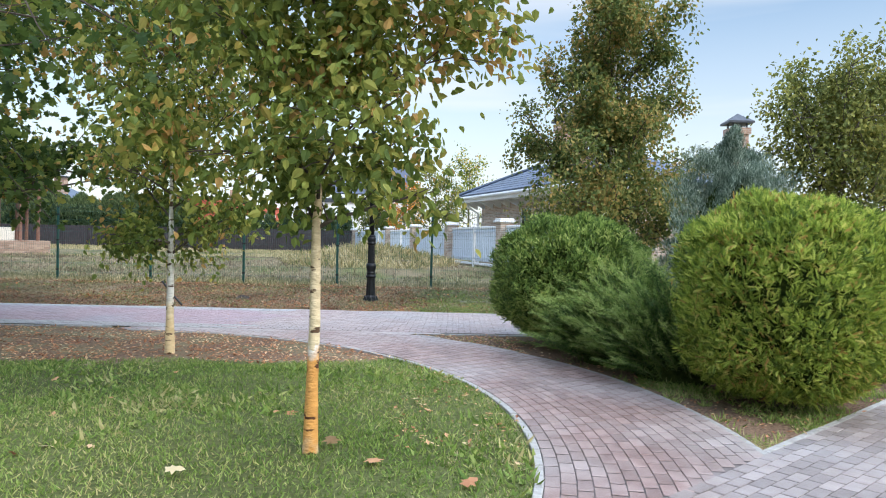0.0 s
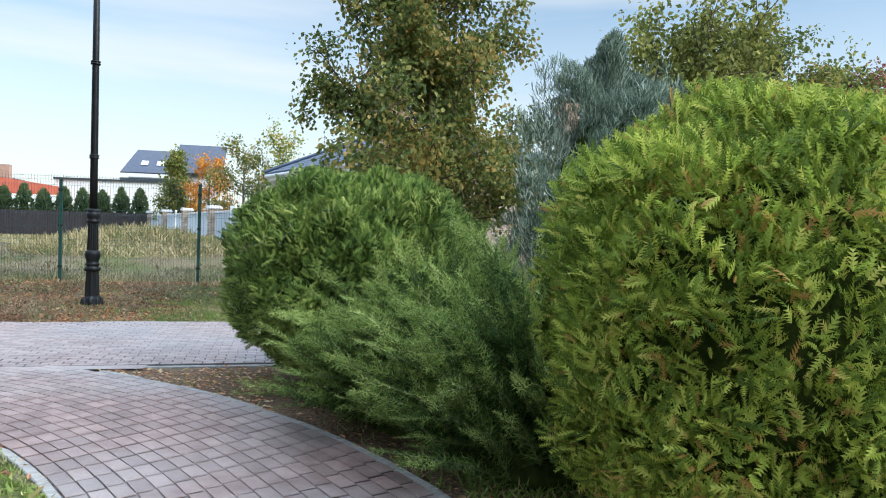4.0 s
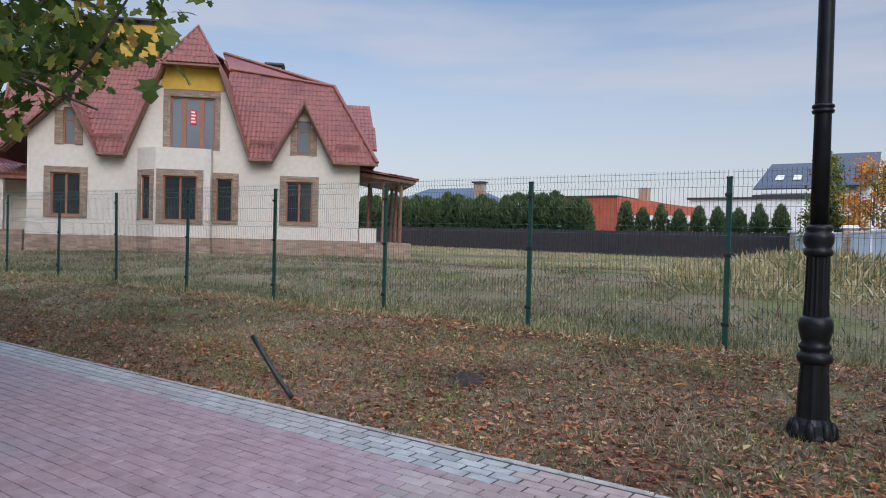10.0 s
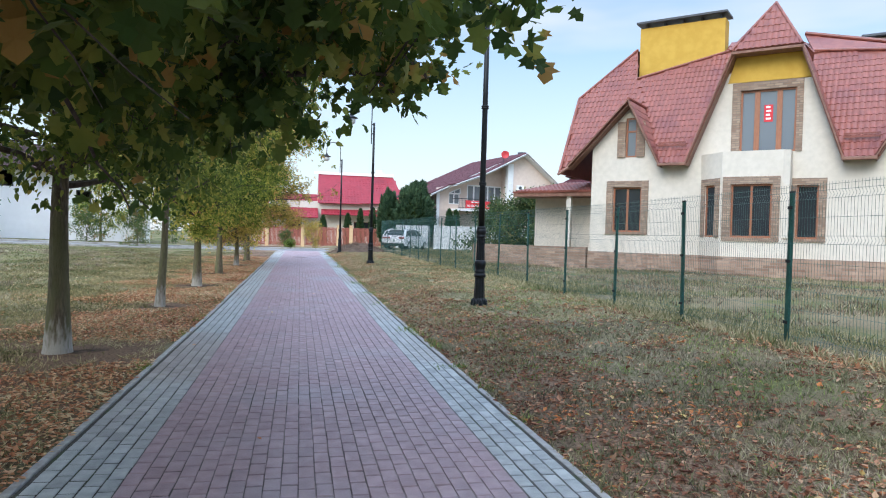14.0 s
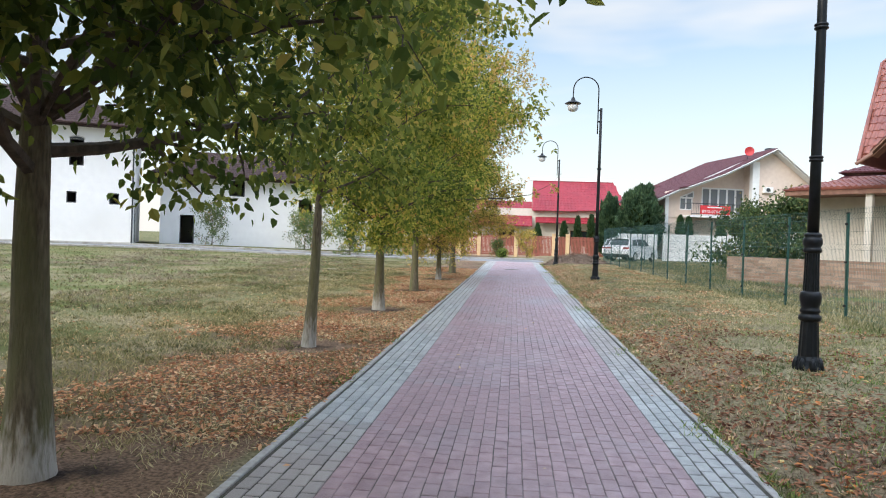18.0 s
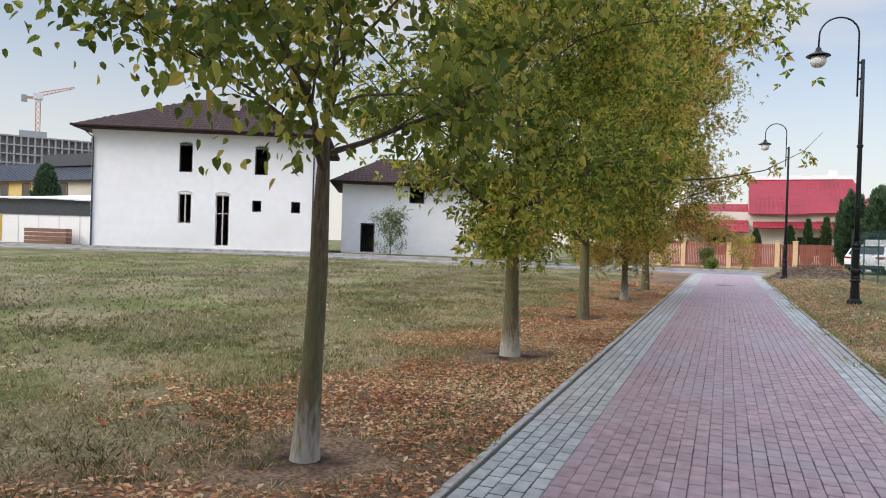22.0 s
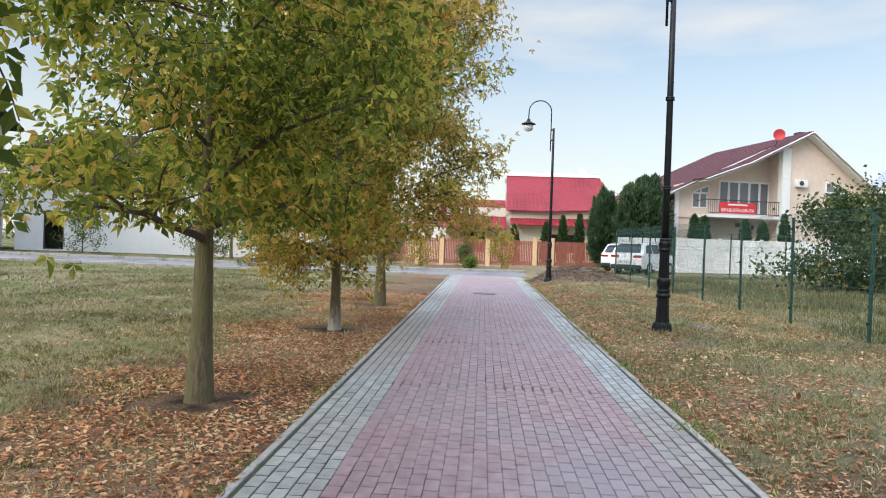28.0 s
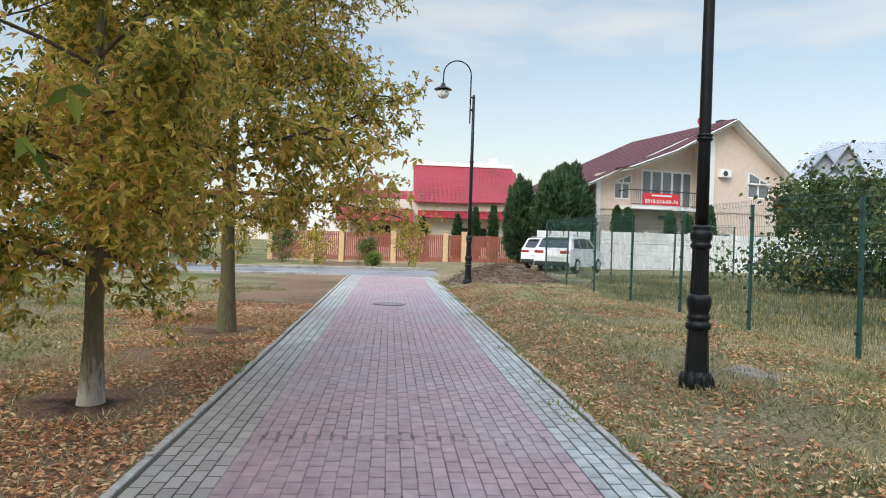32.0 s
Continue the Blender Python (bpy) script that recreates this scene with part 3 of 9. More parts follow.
M_car = mat("white_car_paint", (0.74, 0.75, 0.77), (0.78, 0.79, 0.80), 2, 0.22, spec=0.6)
M_car_glass = glass_mat("car_glass", (0.02, 0.024, 0.028))
M_rubber = mat("black_rubber", (0.012, 0.012, 0.013), (0.025, 0.025, 0.026), 20, 0.8)
M_alloy = mat("alloy_rim", (0.45, 0.45, 0.46), (0.55, 0.55, 0.56), 10, 0.35, metal=0.8)
M_tail = mat("red_tail_lamp", (0.25, 0.01, 0.012), (0.32, 0.015, 0.015), 10, 0.2)
M_dark_metal = mat("dark_sheet_metal", (0.03, 0.035, 0.045), (0.05, 0.055, 0.065), 6, 0.45)
M_banner = mat("red_banner_cloth", (0.62, 0.03, 0.04), (0.66, 0.04, 0.05), 3, 0.7)
M_letter = mat("white_lettering", (0.78, 0.78, 0.78), (0.8, 0.8, 0.8), 3, 0.7)
M_dish = mat("red_dish_paint", (0.60, 0.05, 0.06), (0.64, 0.07, 0.08), 3, 0.5)
M_concrete = mat("grey_concrete", (0.30, 0.30, 0.31), (0.38, 0.38, 0.39), 3, 0.9)
M_pile = mat("cut_brushwood", (0.10, 0.065, 0.045), (0.20, 0.14, 0.10), 9, 0.95, island=0.4)
M_pipe = mat("black_plastic_pipe", (0.012, 0.012, 0.013), (0.02, 0.02, 0.022), 10, 0.5)
M_molehill = mat("dark_loose_soil", (0.018, 0.013, 0.012), (0.06, 0.042, 0.036), 40, 0.95, bump=0.8)
M_grey_slab = mat("worn_concrete_slab", (0.17, 0.15, 0.14), (0.25, 0.22, 0.20), 10, 0.9, bump=0.5)
M_crane = mat("orange_crane_steel", (0.55, 0.22, 0.12), (0.6, 0.26, 0.15), 2, 0.6)

# ---- mesh tools ----
def along(x):
    return min(max((-18.0 - x) * 0.0075, 0.0), 0.27)


def smooth(a, b, v):
    s = min(max((v - a) / (b - a), 0.0), 1.0)
    return s * s * (3 - 2 * s)


ARC_C, ARC_IN, ARC_OUT = (-5.1, 5.15), 5.75, 7.35       # the curved link between the two walks
PATH_Y0, PATH_Y1, PATH_X0, PATH_X1 = 11.2, 14.45, -56.5, 16.0
RP_O, RP_ANG = (2.1, 4.87), 42.6                          # corner and heading of the straight walk at the start
RP_U = (math.cos(radians(RP_ANG)), math.sin(radians(RP_ANG)))
RP_W = 3.5


def rp_local(x, y):
    dx, dy = x - RP_O[0], y - RP_O[1]
    return dx * RP_U[0] + dy * RP_U[1], dx * RP_U[1] - dy * RP_U[0]


def street_dist(x, y):
    """Metres beyond the near edge of the cross street."""
    return ((-50.3 - 0.33 * (y + 8)) - x) * 0.95


def paved(x, y):
    """How far inside a paved surface the place lies (negative outside)."""
    d = min(y - PATH_Y0, PATH_Y1 - y, x - PATH_X0, PATH_X1 - x)
    r = math.hypot(x - ARC_C[0], y - ARC_C[1])
    a, w = rp_local(x, y)
    if y < PATH_Y0 + 0.1 and x > ARC_C[0] and w < 0.05 and y > 1.5:
        d = max(d, min(r - ARC_IN, ARC_OUT - r))
    d = max(d, min(w, RP_W - w, a + 14, 102 - a))
    s = street_dist(x, y)
    return max(d, min(s, 6.5 - s))


def land(x, y):
    """Height of the natural ground."""
    z = along(x)
    if y > PATH_Y1:
        side = 0.05 + 0.13 * smooth(-3, -18, x)
        z += (side * smooth(14.5, 15.7, y) + (0.22 - side) * smooth(15.8, 19.0, y) + 0.17 * smooth(20, 29, y)) * smooth(-0.5, -3.0, rp_local(x, y)[1])
        z += 0.8 * math.exp(-((x + 3.2) ** 2 / 8.0 + (y - 27.0) ** 2 / 9.0))
        z += 0.22 * math.exp(-((x + 9.0) ** 2 / 12.0 + (y - 29.5) ** 2 / 9.0))
    if y < PATH_Y0:
        z += 0.25 * smooth(6, -14, y) * smooth(-20, -45, x)
    return z


class Geo:
    """Collects vertices and faces of one mesh."""

    def __init__(self):
        self.v, self.f = [], []

    def add(self, vs, fs):
        k = len(self.v)
        self.v += [tuple(p) for p in vs]
        self.f += [tuple(i + k for i in f) for f in fs]
        return self

    def box(self, x0, y0, z0, x1, y1, z1, m=None):
        vs = [Vector(p) for p in ((x0, y0, z0), (x1, y0, z0), (x1, y1, z0), (x0, y1, z0), (x0, y0, z1), (x1, y0, z1), (x1, y1, z1), (x0, y1, z1))]
        if m is not None:
            vs = [m @ p for p in vs]
        return self.add(vs, [(0, 3, 2, 1), (4, 5, 6, 7), (0, 1, 5, 4), (1, 2, 6, 5), (2, 3, 7, 6), (3, 0, 4, 7)])

    def beam(self, a, b, w, h, up=(0, 0, 1)):
        """A bar of section w x h from a to b."""
        a, b = Vector(a), Vector(b)
        d = (b - a).normalized()
        s = d.cross(Vector(up))
        s = (s.normalized() if s.length > 1e-4 else Vector((1, 0, 0))) * (w / 2)
        t = s.cross(d).normalized() * (h / 2)
        vs = [p + i * s + j * t for p in (a, b) for i, j in ((-1, -1), (1, -1), (1, 1), (-1, 1))]
        return self.add(vs, [(0, 1, 2, 3), (7, 6, 5, 4), (0, 4, 5, 1), (1, 5, 6, 2), (2, 6, 7, 3), (3, 7, 4, 0)])

    def tube(self, pts, radii, n=6, cap=True):
        pts = [Vector(p) for p in pts]
        k, ring = len(self.v), []
        ref = Vector((0.31, 0.95, 0.05))
        for i, p in enumerate(pts):
            d = (pts[min(i + 1, len(pts) - 1)] - pts[max(i - 1, 0)]).normalized()
            s = d.cross(ref)
            s = s.normalized() if s.length > 1e-3 else Vector((1, 0, 0))
            t = d.cross(s)
            r = float(radii[i] if hasattr(radii, "__len__") else radii)
            for j in range(n):
                a = 2 * math.pi * j / n
                self.v.append(tuple(p + r * (math.cos(a) * s + math.sin(a) * t)))
        for i in range(len(pts) - 1):
            for j in range(n):
                a, b = k + i * n + j, k + i * n + (j + 1) % n
                self.f.append((a, b, b + n, a + n))
        if cap:
            self.f.append(tuple(k + j for j in reversed(range(n))))
            e = k + (len(pts) - 1) * n
            self.f.append(tuple(e + j for j in range(n)))
        return self

    def lathe(self, profile, n=16, at=(0, 0, 0), flute=0.0):
        """profile: (radius, height) from the bottom up; flute: how deep every other edge is cut in."""
        k = len(self.v)
        for r0, z in profile:
            for j in range(n):
                r = r0 * (1 - flute * (j % 2))
                a = 2 * math.pi * j / n
                self.v.append((at[0] + r * math.cos(a), at[1] + r * math.sin(a), at[2] + z))
        for i in range(len(profile) - 1):
            for j in range(n):
                a, b = k + i * n + j, k + i * n + (j + 1) % n
                self.f.append((a, b, b + n, a + n))
        self.f.append(tuple(k + j for j in reversed(range(n))))
        e = k + (len(profile) - 1) * n
        self.f.append(tuple(e + j for j in range(n)))
        return self

    def prism(self, poly, lo, hi, axis="z"):
        """A flat outline pushed from lo to hi along an axis; poly in the other two."""
        n = len(poly)
        put = {"z": lambda a, b, c: (a, b, c), "y": lambda a, b, c: (a, c, b), "x": lambda a, b, c: (c, a, b)}[axis]
        vs = [put(a, b, lo) for a, b in poly] + [put(a, b, hi) for a, b in poly]
        return self.add(vs, [tuple(reversed(range(n))), tuple(range(n, 2 * n))] + [(i, (i + 1) % n, n + (i + 1) % n, n + i) for i in range(n)])

    def slab(self, pts, thick):
        """A flat plate of that thickness under a polygon in space."""
        pts = [Vector(p) for p in pts]
        nrm = (pts[1] - pts[0]).cross(pts[2] - pts[0]).normalized()
        if nrm.z < 0:
            nrm = -nrm
        n = len(pts)
        vs = pts + [p - nrm * thick for p in pts]
        return self.add(vs, [tuple(range(n)), tuple(reversed(range(n, 2 * n)))] + [(i, n + i, n + (i + 1) % n, (i + 1) % n) for i in range(n)])

    def mesh(self, name, material, smooth_faces=False):
        me = bpy.data.meshes.new(name)
        me.from_pydata(self.v, [], self.f)
        me.materials.append(material)
        if smooth_faces:
            me.shade_smooth()
        bm = bmesh.new()
        bm.from_mesh(me)
        bmesh.ops.recalc_face_normals(bm, faces=bm.faces)
        bm.to_mesh(me)
        bm.free()
        return me


def part(name, geo, material, parent=None, label="", soft=False, kind=""):
    """One mesh object from a Geo (or a ready mesh) under a thing or a part."""
    me = geo.mesh(name, material, soft) if isinstance(geo, Geo) else geo
    ob = new(name, me)
    if parent is not None:
        ob.parent = parent
    if label or kind:
        tagged(ob, label=label, kind=kind)
    return ob


def thing(name, m, label, category, group="", kind=""):
    ob = new(name)
    ob.empty_display_size = 0.2
    ob.matrix_basis = m
    return tagged(ob, label, category, group, kind)


def bevel(geo, width, segments=1):
    bm = bmesh.new()
    me = bpy.data.meshes.new("tmp")
    me.from_pydata(geo.v, [], geo.f)
    bm.from_mesh(me)
    bmesh.ops.recalc_face_normals(bm, faces=bm.faces)
    bmesh.ops.bevel(bm, geom=bm.edges[:], offset=width, segments=segments, affect="EDGES")
    g = Geo()
    bm.verts.index_update()
    g.v = [tuple(v.co) for v in bm.verts]
    g.f = [tuple(v.index for v in f.verts) for f in bm.faces]
    bm.free()
    bpy.data.meshes.remove(me)
    return g


def scatter(name, tv, tf, pos, ax, ay, az, material, smooth_faces=False):
    """Many small pieces in one mesh: template vertices (k,3) and triangles (m,3), set at pos with axes ax, ay, az (n,3 each, scaled)."""
    tv, tf = np.asarray(tv, float), np.asarray(tf, int)
    n, k, m = len(pos), len(tv), len(tf)
    co = pos[:, None, :] + tv[None, :, 0, None] * ax[:, None, :] + tv[None, :, 1, None] * ay[:, None, :] + tv[None, :, 2, None] * az[:, None, :]
    idx = (tf[None, :, :] + (np.arange(n) * k)[:, None, None]).reshape(-1)
    me = bpy.data.meshes.new(name)
    me.vertices.add(n * k)
    me.vertices.foreach_set("co", co.astype(np.float32).ravel())
    me.loops.add(n * m * 3)
    me.loops.foreach_set("vertex_index", idx.astype(np.int32))
    me.polygons.add(n * m)
    me.polygons.foreach_set("loop_start", np.arange(0, n * m * 3, 3, dtype=np.int32))
    me.polygons.foreach_set("loop_total", np.full(n * m, 3, dtype=np.int32))
    me.update(calc_edges=True)
    me.shade_flat()
    me.materials.append(material)
    return me


def unit(a):
    return a / np.maximum(np.linalg.norm(a, axis=1, keepdims=True), 1e-9)


def frames_from(direction, rng, flat=0.0):
    """Axes for pieces that point along direction, with a random roll; flat pulls the face towards the sky."""
    d = unit(direction)
    r = unit(rng.normal(size=d.shape))
    r[:, 2] += flat * 3
    s = unit(np.cross(d, r))
    return d, s, np.cross(s, d)


LEAF = ([(0, 0, 0), (0.45, 0.36, 0.10), (1, 0, -0.08), (0.45, -0.36, 0.10)], [(0, 2, 1), (0, 3, 2)])


def leaflets(rows):
    """Ovate leaflets of one compound leaf: base x, heading in degrees, length and half-width of each."""
    vs, fs = [], []
    for x, turn, L, w in rows:
        c, q, k = math.cos(radians(turn)), math.sin(radians(turn)), len(vs)
        vs += [(x + u * c - v * q, u * q + v * c, z) for u, v, z in ((0, 0, 0), (0.42 * L, w, 0.06), (L, 0, -0.16), (0.42 * L, -w, 0.06))]
        fs += [(k, k + 2, k + 1), (k, k + 3, k + 2)]
    return vs, fs


LEAFLET3 = leaflets([(0.22, 0, 0.9, 0.20), (0.12, 62, 0.72, 0.17), (0.12, -62, 0.72, 0.17)])
LOBED = ([(0, 0, 0), (-0.05, 0.34, 0.02), (0.22, 0.28, 0.03), (0.30, 0.62, -0.04), (0.50, 0.26, 0.03), (0.72, 0.34, 0.0), (1, 0, -0.10), (0.72, -0.34, 0.0), (0.50, -0.26, 0.03), (0.30, -0.62, -0.04), (0.22, -0.28, 0.03), (-0.05, -0.34, 0.02), (0.4, 0, 0.05)],
         [(12, 0, 1), (12, 1, 2), (12, 2, 3), (12, 3, 4), (12, 4, 5), (12, 5, 6), (12, 6, 7), (12, 7, 8), (12, 8, 9), (12, 9, 10), (12, 10, 11), (12, 11, 0)])


def frond_template(pairs, reach, stretch=1.0, thick=0.13):
    """A flat scale-leaf spray: a narrow axis with swept-forward side lobes and gaps between them."""
    vs, fs = [(0, -0.03, 0), (0, 0.03, 0), (1, 0, 0.04)], [(0, 2, 1)]
    for i in range(pairs):
        t = 0.04 + 0.66 * i / (pairs - 1)
        for sgn in (-1, 1):
            k = len(vs)
            vs += [(t, 0, 0.01), (t + thick, 0.0, 0.015), (t + 0.34 * stretch, sgn * reach * (1 - 0.55 * t), 0.07 - 0.1 * t)]
            fs.append((k, k + 1, k + 2))
    return vs, fs


FROND, FROND_S = frond_template(4, 0.46), frond_template(3, 0.29, 1.15, 0.12)


def fern_template(pairs, reach, sweep):
    """A solid flat spray with a toothed outline, one piece, its tip drooping a little."""
    vs = [(i / pairs, 0, 0.06 * math.sin(math.pi * i / pairs)) for i in range(pairs + 1)]
    fs = []
    for i in range(pairs):
        t = i / pairs
        for sgn in (-1, 1):
            vs.append((t + sweep, sgn * reach * math.sin(math.pi * (0.28 + 0.6 * t)), -0.05))
            fs.append((i, i + 1, len(vs) - 1))
    return vs, fs


SPRAY = fern_template(5, 0.23, 0.30)
NEEDLE = fern_template(4, 0.10, 0.34)
OVAL = ([(0, 0, 0), (0.22, 0.30, 0.07), (0.60, 0.27, 0.04), (1, 0, -0.14), (0.60, -0.27, 0.04), (0.22, -0.30, 0.07)], [(0, 3, 2), (0, 2, 1), (0, 5, 4), (0, 4, 3)])
TUFT = ([(0, -0.22, 0), (0.2, 0.2, 0.1), (1, 0, 0), (0, 0.02, -0.22), (0.2, 0, 0.2), (0.8, 0.3, 0.1), (0.1, 0, 0), (0.75, -0.35, -0.05), (0.4, -0.02, 0.1)], [(0, 2, 1), (3, 5, 4), (6, 7, 8)])
CURL = ([(0, 0, 0.06), (0.48, 0.30, 0.22), (1, 0, 0.12), (0.52, -0.30, 0.20), (0.5, 0, 0)], [(0, 4, 1), (4, 2, 1), (0, 3, 4), (4, 3, 2)])


def tussock_template(n, spread):
    """A tuft of single-triangle blades leaning outwards."""
    vs, fs = [], []
    for k in range(n):
        a, r = k * 2.39996, 0.1 + 0.16 * (k * 0.618 % 1)
        c, s, h = math.cos(a), math.sin(a), 0.6 + 0.4 * (k * 0.73 % 1)
        q = len(vs)
        vs += [(r * c - 0.06 * s, r * s + 0.06 * c, 0), (r * c + 0.06 * s, r * s - 0.06 * c, 0), (c * (r + spread * h), s * (r + spread * h), h)]
        fs.append((q, q + 1, q + 2))
    return vs, fs


TUSSOCK = tussock_template(9, 0.75)
BLADE = ([(0, -0.05, 0), (0, 0.05, 0), (0.55, 0.035, 0.06), (1, 0, 0.28)], [(0, 2, 1), (0, 3, 2)])

# ---- ground, paths, street ----
def steps(a, b, d):
    return list(np.arange(a, b, d))


def tree_ring(x, y):
    """One at a trunk of the row, fading over half a metre."""
    return max(math.exp(-((x - tx) ** 2 + (y - 10.1) ** 2) / 0.36) for tx in (-9.1, -14.3, -19.6, -24.4, -29.6, -34.95, -39.6))


gx = [-1800, -900, -450, -260, -170, -130, -110] + steps(-95, -62, 1.5) + steps(-62, 13, 0.3) + steps(13, 30, 1.0) + [32, 38, 48, 60, 80, 120, 200, 400, 900, 1800]
gy = [-1800, -900, -400, -200, -110, -70, -50] + steps(-40, -4, 1.5) + steps(-4, 22, 0.3) + steps(22, 45, 0.9) + [46, 50, 56, 64, 75, 90, 120, 170, 260, 500, 1000, 1800]
gv, cover = [], []
for y in gy:
    for x in gx:
        d = paved(x, y)
        rough = 0.018 * noise.noise((x * 0.9, y * 0.9, 0)) + 0.008 * noise.noise((x * 3.1, y * 3.1, 4))
        z = land(x, y) + (rough if d < -0.3 else 0)
        z += -0.09 * smooth(0.05, 0.3, d)
        gv.append((x, y, z))
        a, w = rp_local(x, y)
        r = math.hypot(x - ARC_C[0], y - ARC_C[1])
        g, s = 0.36, 0.22
        if y < PATH_Y0 and x > -11 and w < 0:
            if r < ARC_IN and y < 8.3 + 0.5 * noise.noise((x * 0.6, 2, 0)) + 0.12 * (x + 3):
                g, s = 0.85, 0.05            # the mown lawn by the birches
            elif r < ARC_IN or x < -3:
                g, s = 0.28, 0.52            # bare, leaf-strewn earth
            else:
                g, s = (0.2, 0.68) if a < 9 else (0.9, 0.1)
        if y < PATH_Y0 and x < -8 and w < 0:
            k = smooth(-8, -14, x + 2 * noise.noise((x * 0.5, y * 0.5, 9)))
            g += (0.38 + 0.15 * smooth(9.5, 5, y) - g) * k
            s += (0.42 * smooth(7.6, 9.6, y) + 0.22 + 0.6 * tree_ring(x, y) - s) * k
        if PATH_Y1 < y < 19.2:
            g = 0.40 + 0.45 * smooth(-1.6, 0.2, x) - 0.12 * math.exp(-((y - 15) / 0.9) ** 2)
            s = 0.30 + 0.09 * smooth(-16, -10, x) - 0.29 * smooth(-1.5, 0.3, x) + 0.16 * math.exp(-((y - 15) / 0.8) ** 2) + 0.1 * math.exp(-((y - 18.9) / 0.4) ** 2)
        elif y >= 19.2:
            g, s = 0.47, (0.12 if y > 36 else 0.26)
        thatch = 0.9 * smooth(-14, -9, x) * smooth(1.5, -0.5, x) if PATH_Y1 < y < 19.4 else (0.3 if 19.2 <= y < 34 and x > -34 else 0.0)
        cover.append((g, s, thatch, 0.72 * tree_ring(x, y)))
nx = len(gx)
ground_me = bpy.data.meshes.new("ground")
ground_me.from_pydata(gv, [], [(j * nx + i, j * nx + i + 1, (j + 1) * nx + i + 1, (j + 1) * nx + i) for j in range(len(gy) - 1) for i in range(nx - 1)])
ground_me.shade_smooth()
ca = ground_me.color_attributes.new("cover", "FLOAT_COLOR", "POINT")
ca.data.foreach_set("color", np.array(cover, np.float32).ravel())
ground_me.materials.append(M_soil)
ground = tagged(new("ground", ground_me), "dry patchy lawn and field with fallen leaves", "ground", kind="structure")

TOP = 0.022      # the pavers' tops above the ground beside them


def strip(fn, na, nb):
    """A sheet fn(i/na, j/nb) -> point."""
    g = Geo()
    g.v = [tuple(fn(i / na, j / nb)) for j in range(nb + 1) for i in range(na + 1)]
    g.f = [(j * (na + 1) + i, j * (na + 1) + i + 1, (j + 1) * (na + 1) + i + 1, (j + 1) * (na + 1) + i) for j in range(nb) for i in range(na)]
    return g


def path_thing(label):
    return thing("pavement", pose(0, 0, 0), label, "pavement", kind="structure")


main_walk = path_thing("red paver walk with grey paver borders")
link_walk = path_thing("curved link of pinkish pavers")
start_walk = path_thing("straight walk of pinkish grey pavers")

part("bedding", strip(lambda a, b: (PATH_X0 + 65.0 * a, PATH_Y0 + 0.02 + 3.21 * b, along(PATH_X0 + 65.0 * a) + TOP - 0.007), 60, 2), M_bedding, main_walk)
for y0 in (PATH_Y0 + 0.02, PATH_Y0 + 2.82):
    part("border_joints", strip(lambda a, b: (PATH_X0 + 65.0 * a, y0 + (0.51 if y0 < 12 else 0.42) * b, along(PATH_X0 + 65.0 * a) + TOP - 0.0055), 60, 1), M_bedding_dark, main_walk)
A0, A1 = radians(-16), radians(92)
part("bedding", strip(lambda a, b: (ARC_C[0] + (ARC_IN + 1.6 * b) * math.cos(A0 + (A1 - A0) * a), ARC_C[1] + (ARC_IN + 1.6 * b) * math.sin(A0 + (A1 - A0) * a), TOP - 0.016), 60, 2), M_bedding, link_walk)
part("bedding", strip(lambda a, b: (RP_O[0] + RP_U[0] * (-14 + 46 * a) + RP_U[1] * RP_W * b, RP_O[1] + RP_U[1] * (-14 + 46 * a) - RP_U[0] * RP_W * b, TOP - 0.014), 30, 2), M_bedding, start_walk)

PAVER_V = [(-0.5, -0.5, -0.045), (0.5, -0.5, -0.045), (0.5, 0.5, -0.045), (-0.5, 0.5, -0.045), (-0.5, -0.5, -0.0045), (0.5, -0.5, -0.0045), (0.5, 0.5, -0.0045), (-0.5, 0.5, -0.0045), (-0.46, -0.478, 0), (0.46, -0.478, 0), (0.46, 0.478, 0), (-0.46, 0.478, 0)]
PAVER_Q = [(8, 9, 10, 11), (4, 5, 9, 8), (5, 6, 10, 9), (6, 7, 11, 10), (7, 4, 8, 11), (0, 1, 5, 4), (1, 2, 6, 5), (2, 3, 7, 6), (3, 0, 4, 7)]
PAVER_T = [t for a, b, c, d in PAVER_Q[:5] for t in ((a, b, c), (a, c, d))]


def pavers(name, rows, material, parent):
    """rows: x, y, z, heading, length, width, tilt of each paver; one joined mesh."""
    r = np.array(rows)
    c, s = np.cos(r[:, 3]), np.sin(r[:, 3])
    o = np.zeros(len(r))
    ax = np.stack([c, s, r[:, 6]], 1) * r[:, 4:5]
    ay = np.stack([-s, c, r[:, 7]], 1) * r[:, 5:6]
    az = np.stack([o, o, o + 1], 1)
    return part(name, scatter(name, PAVER_V, PAVER_T, r[:, :3], ax, ay, az, material), material, parent, kind="stuff")


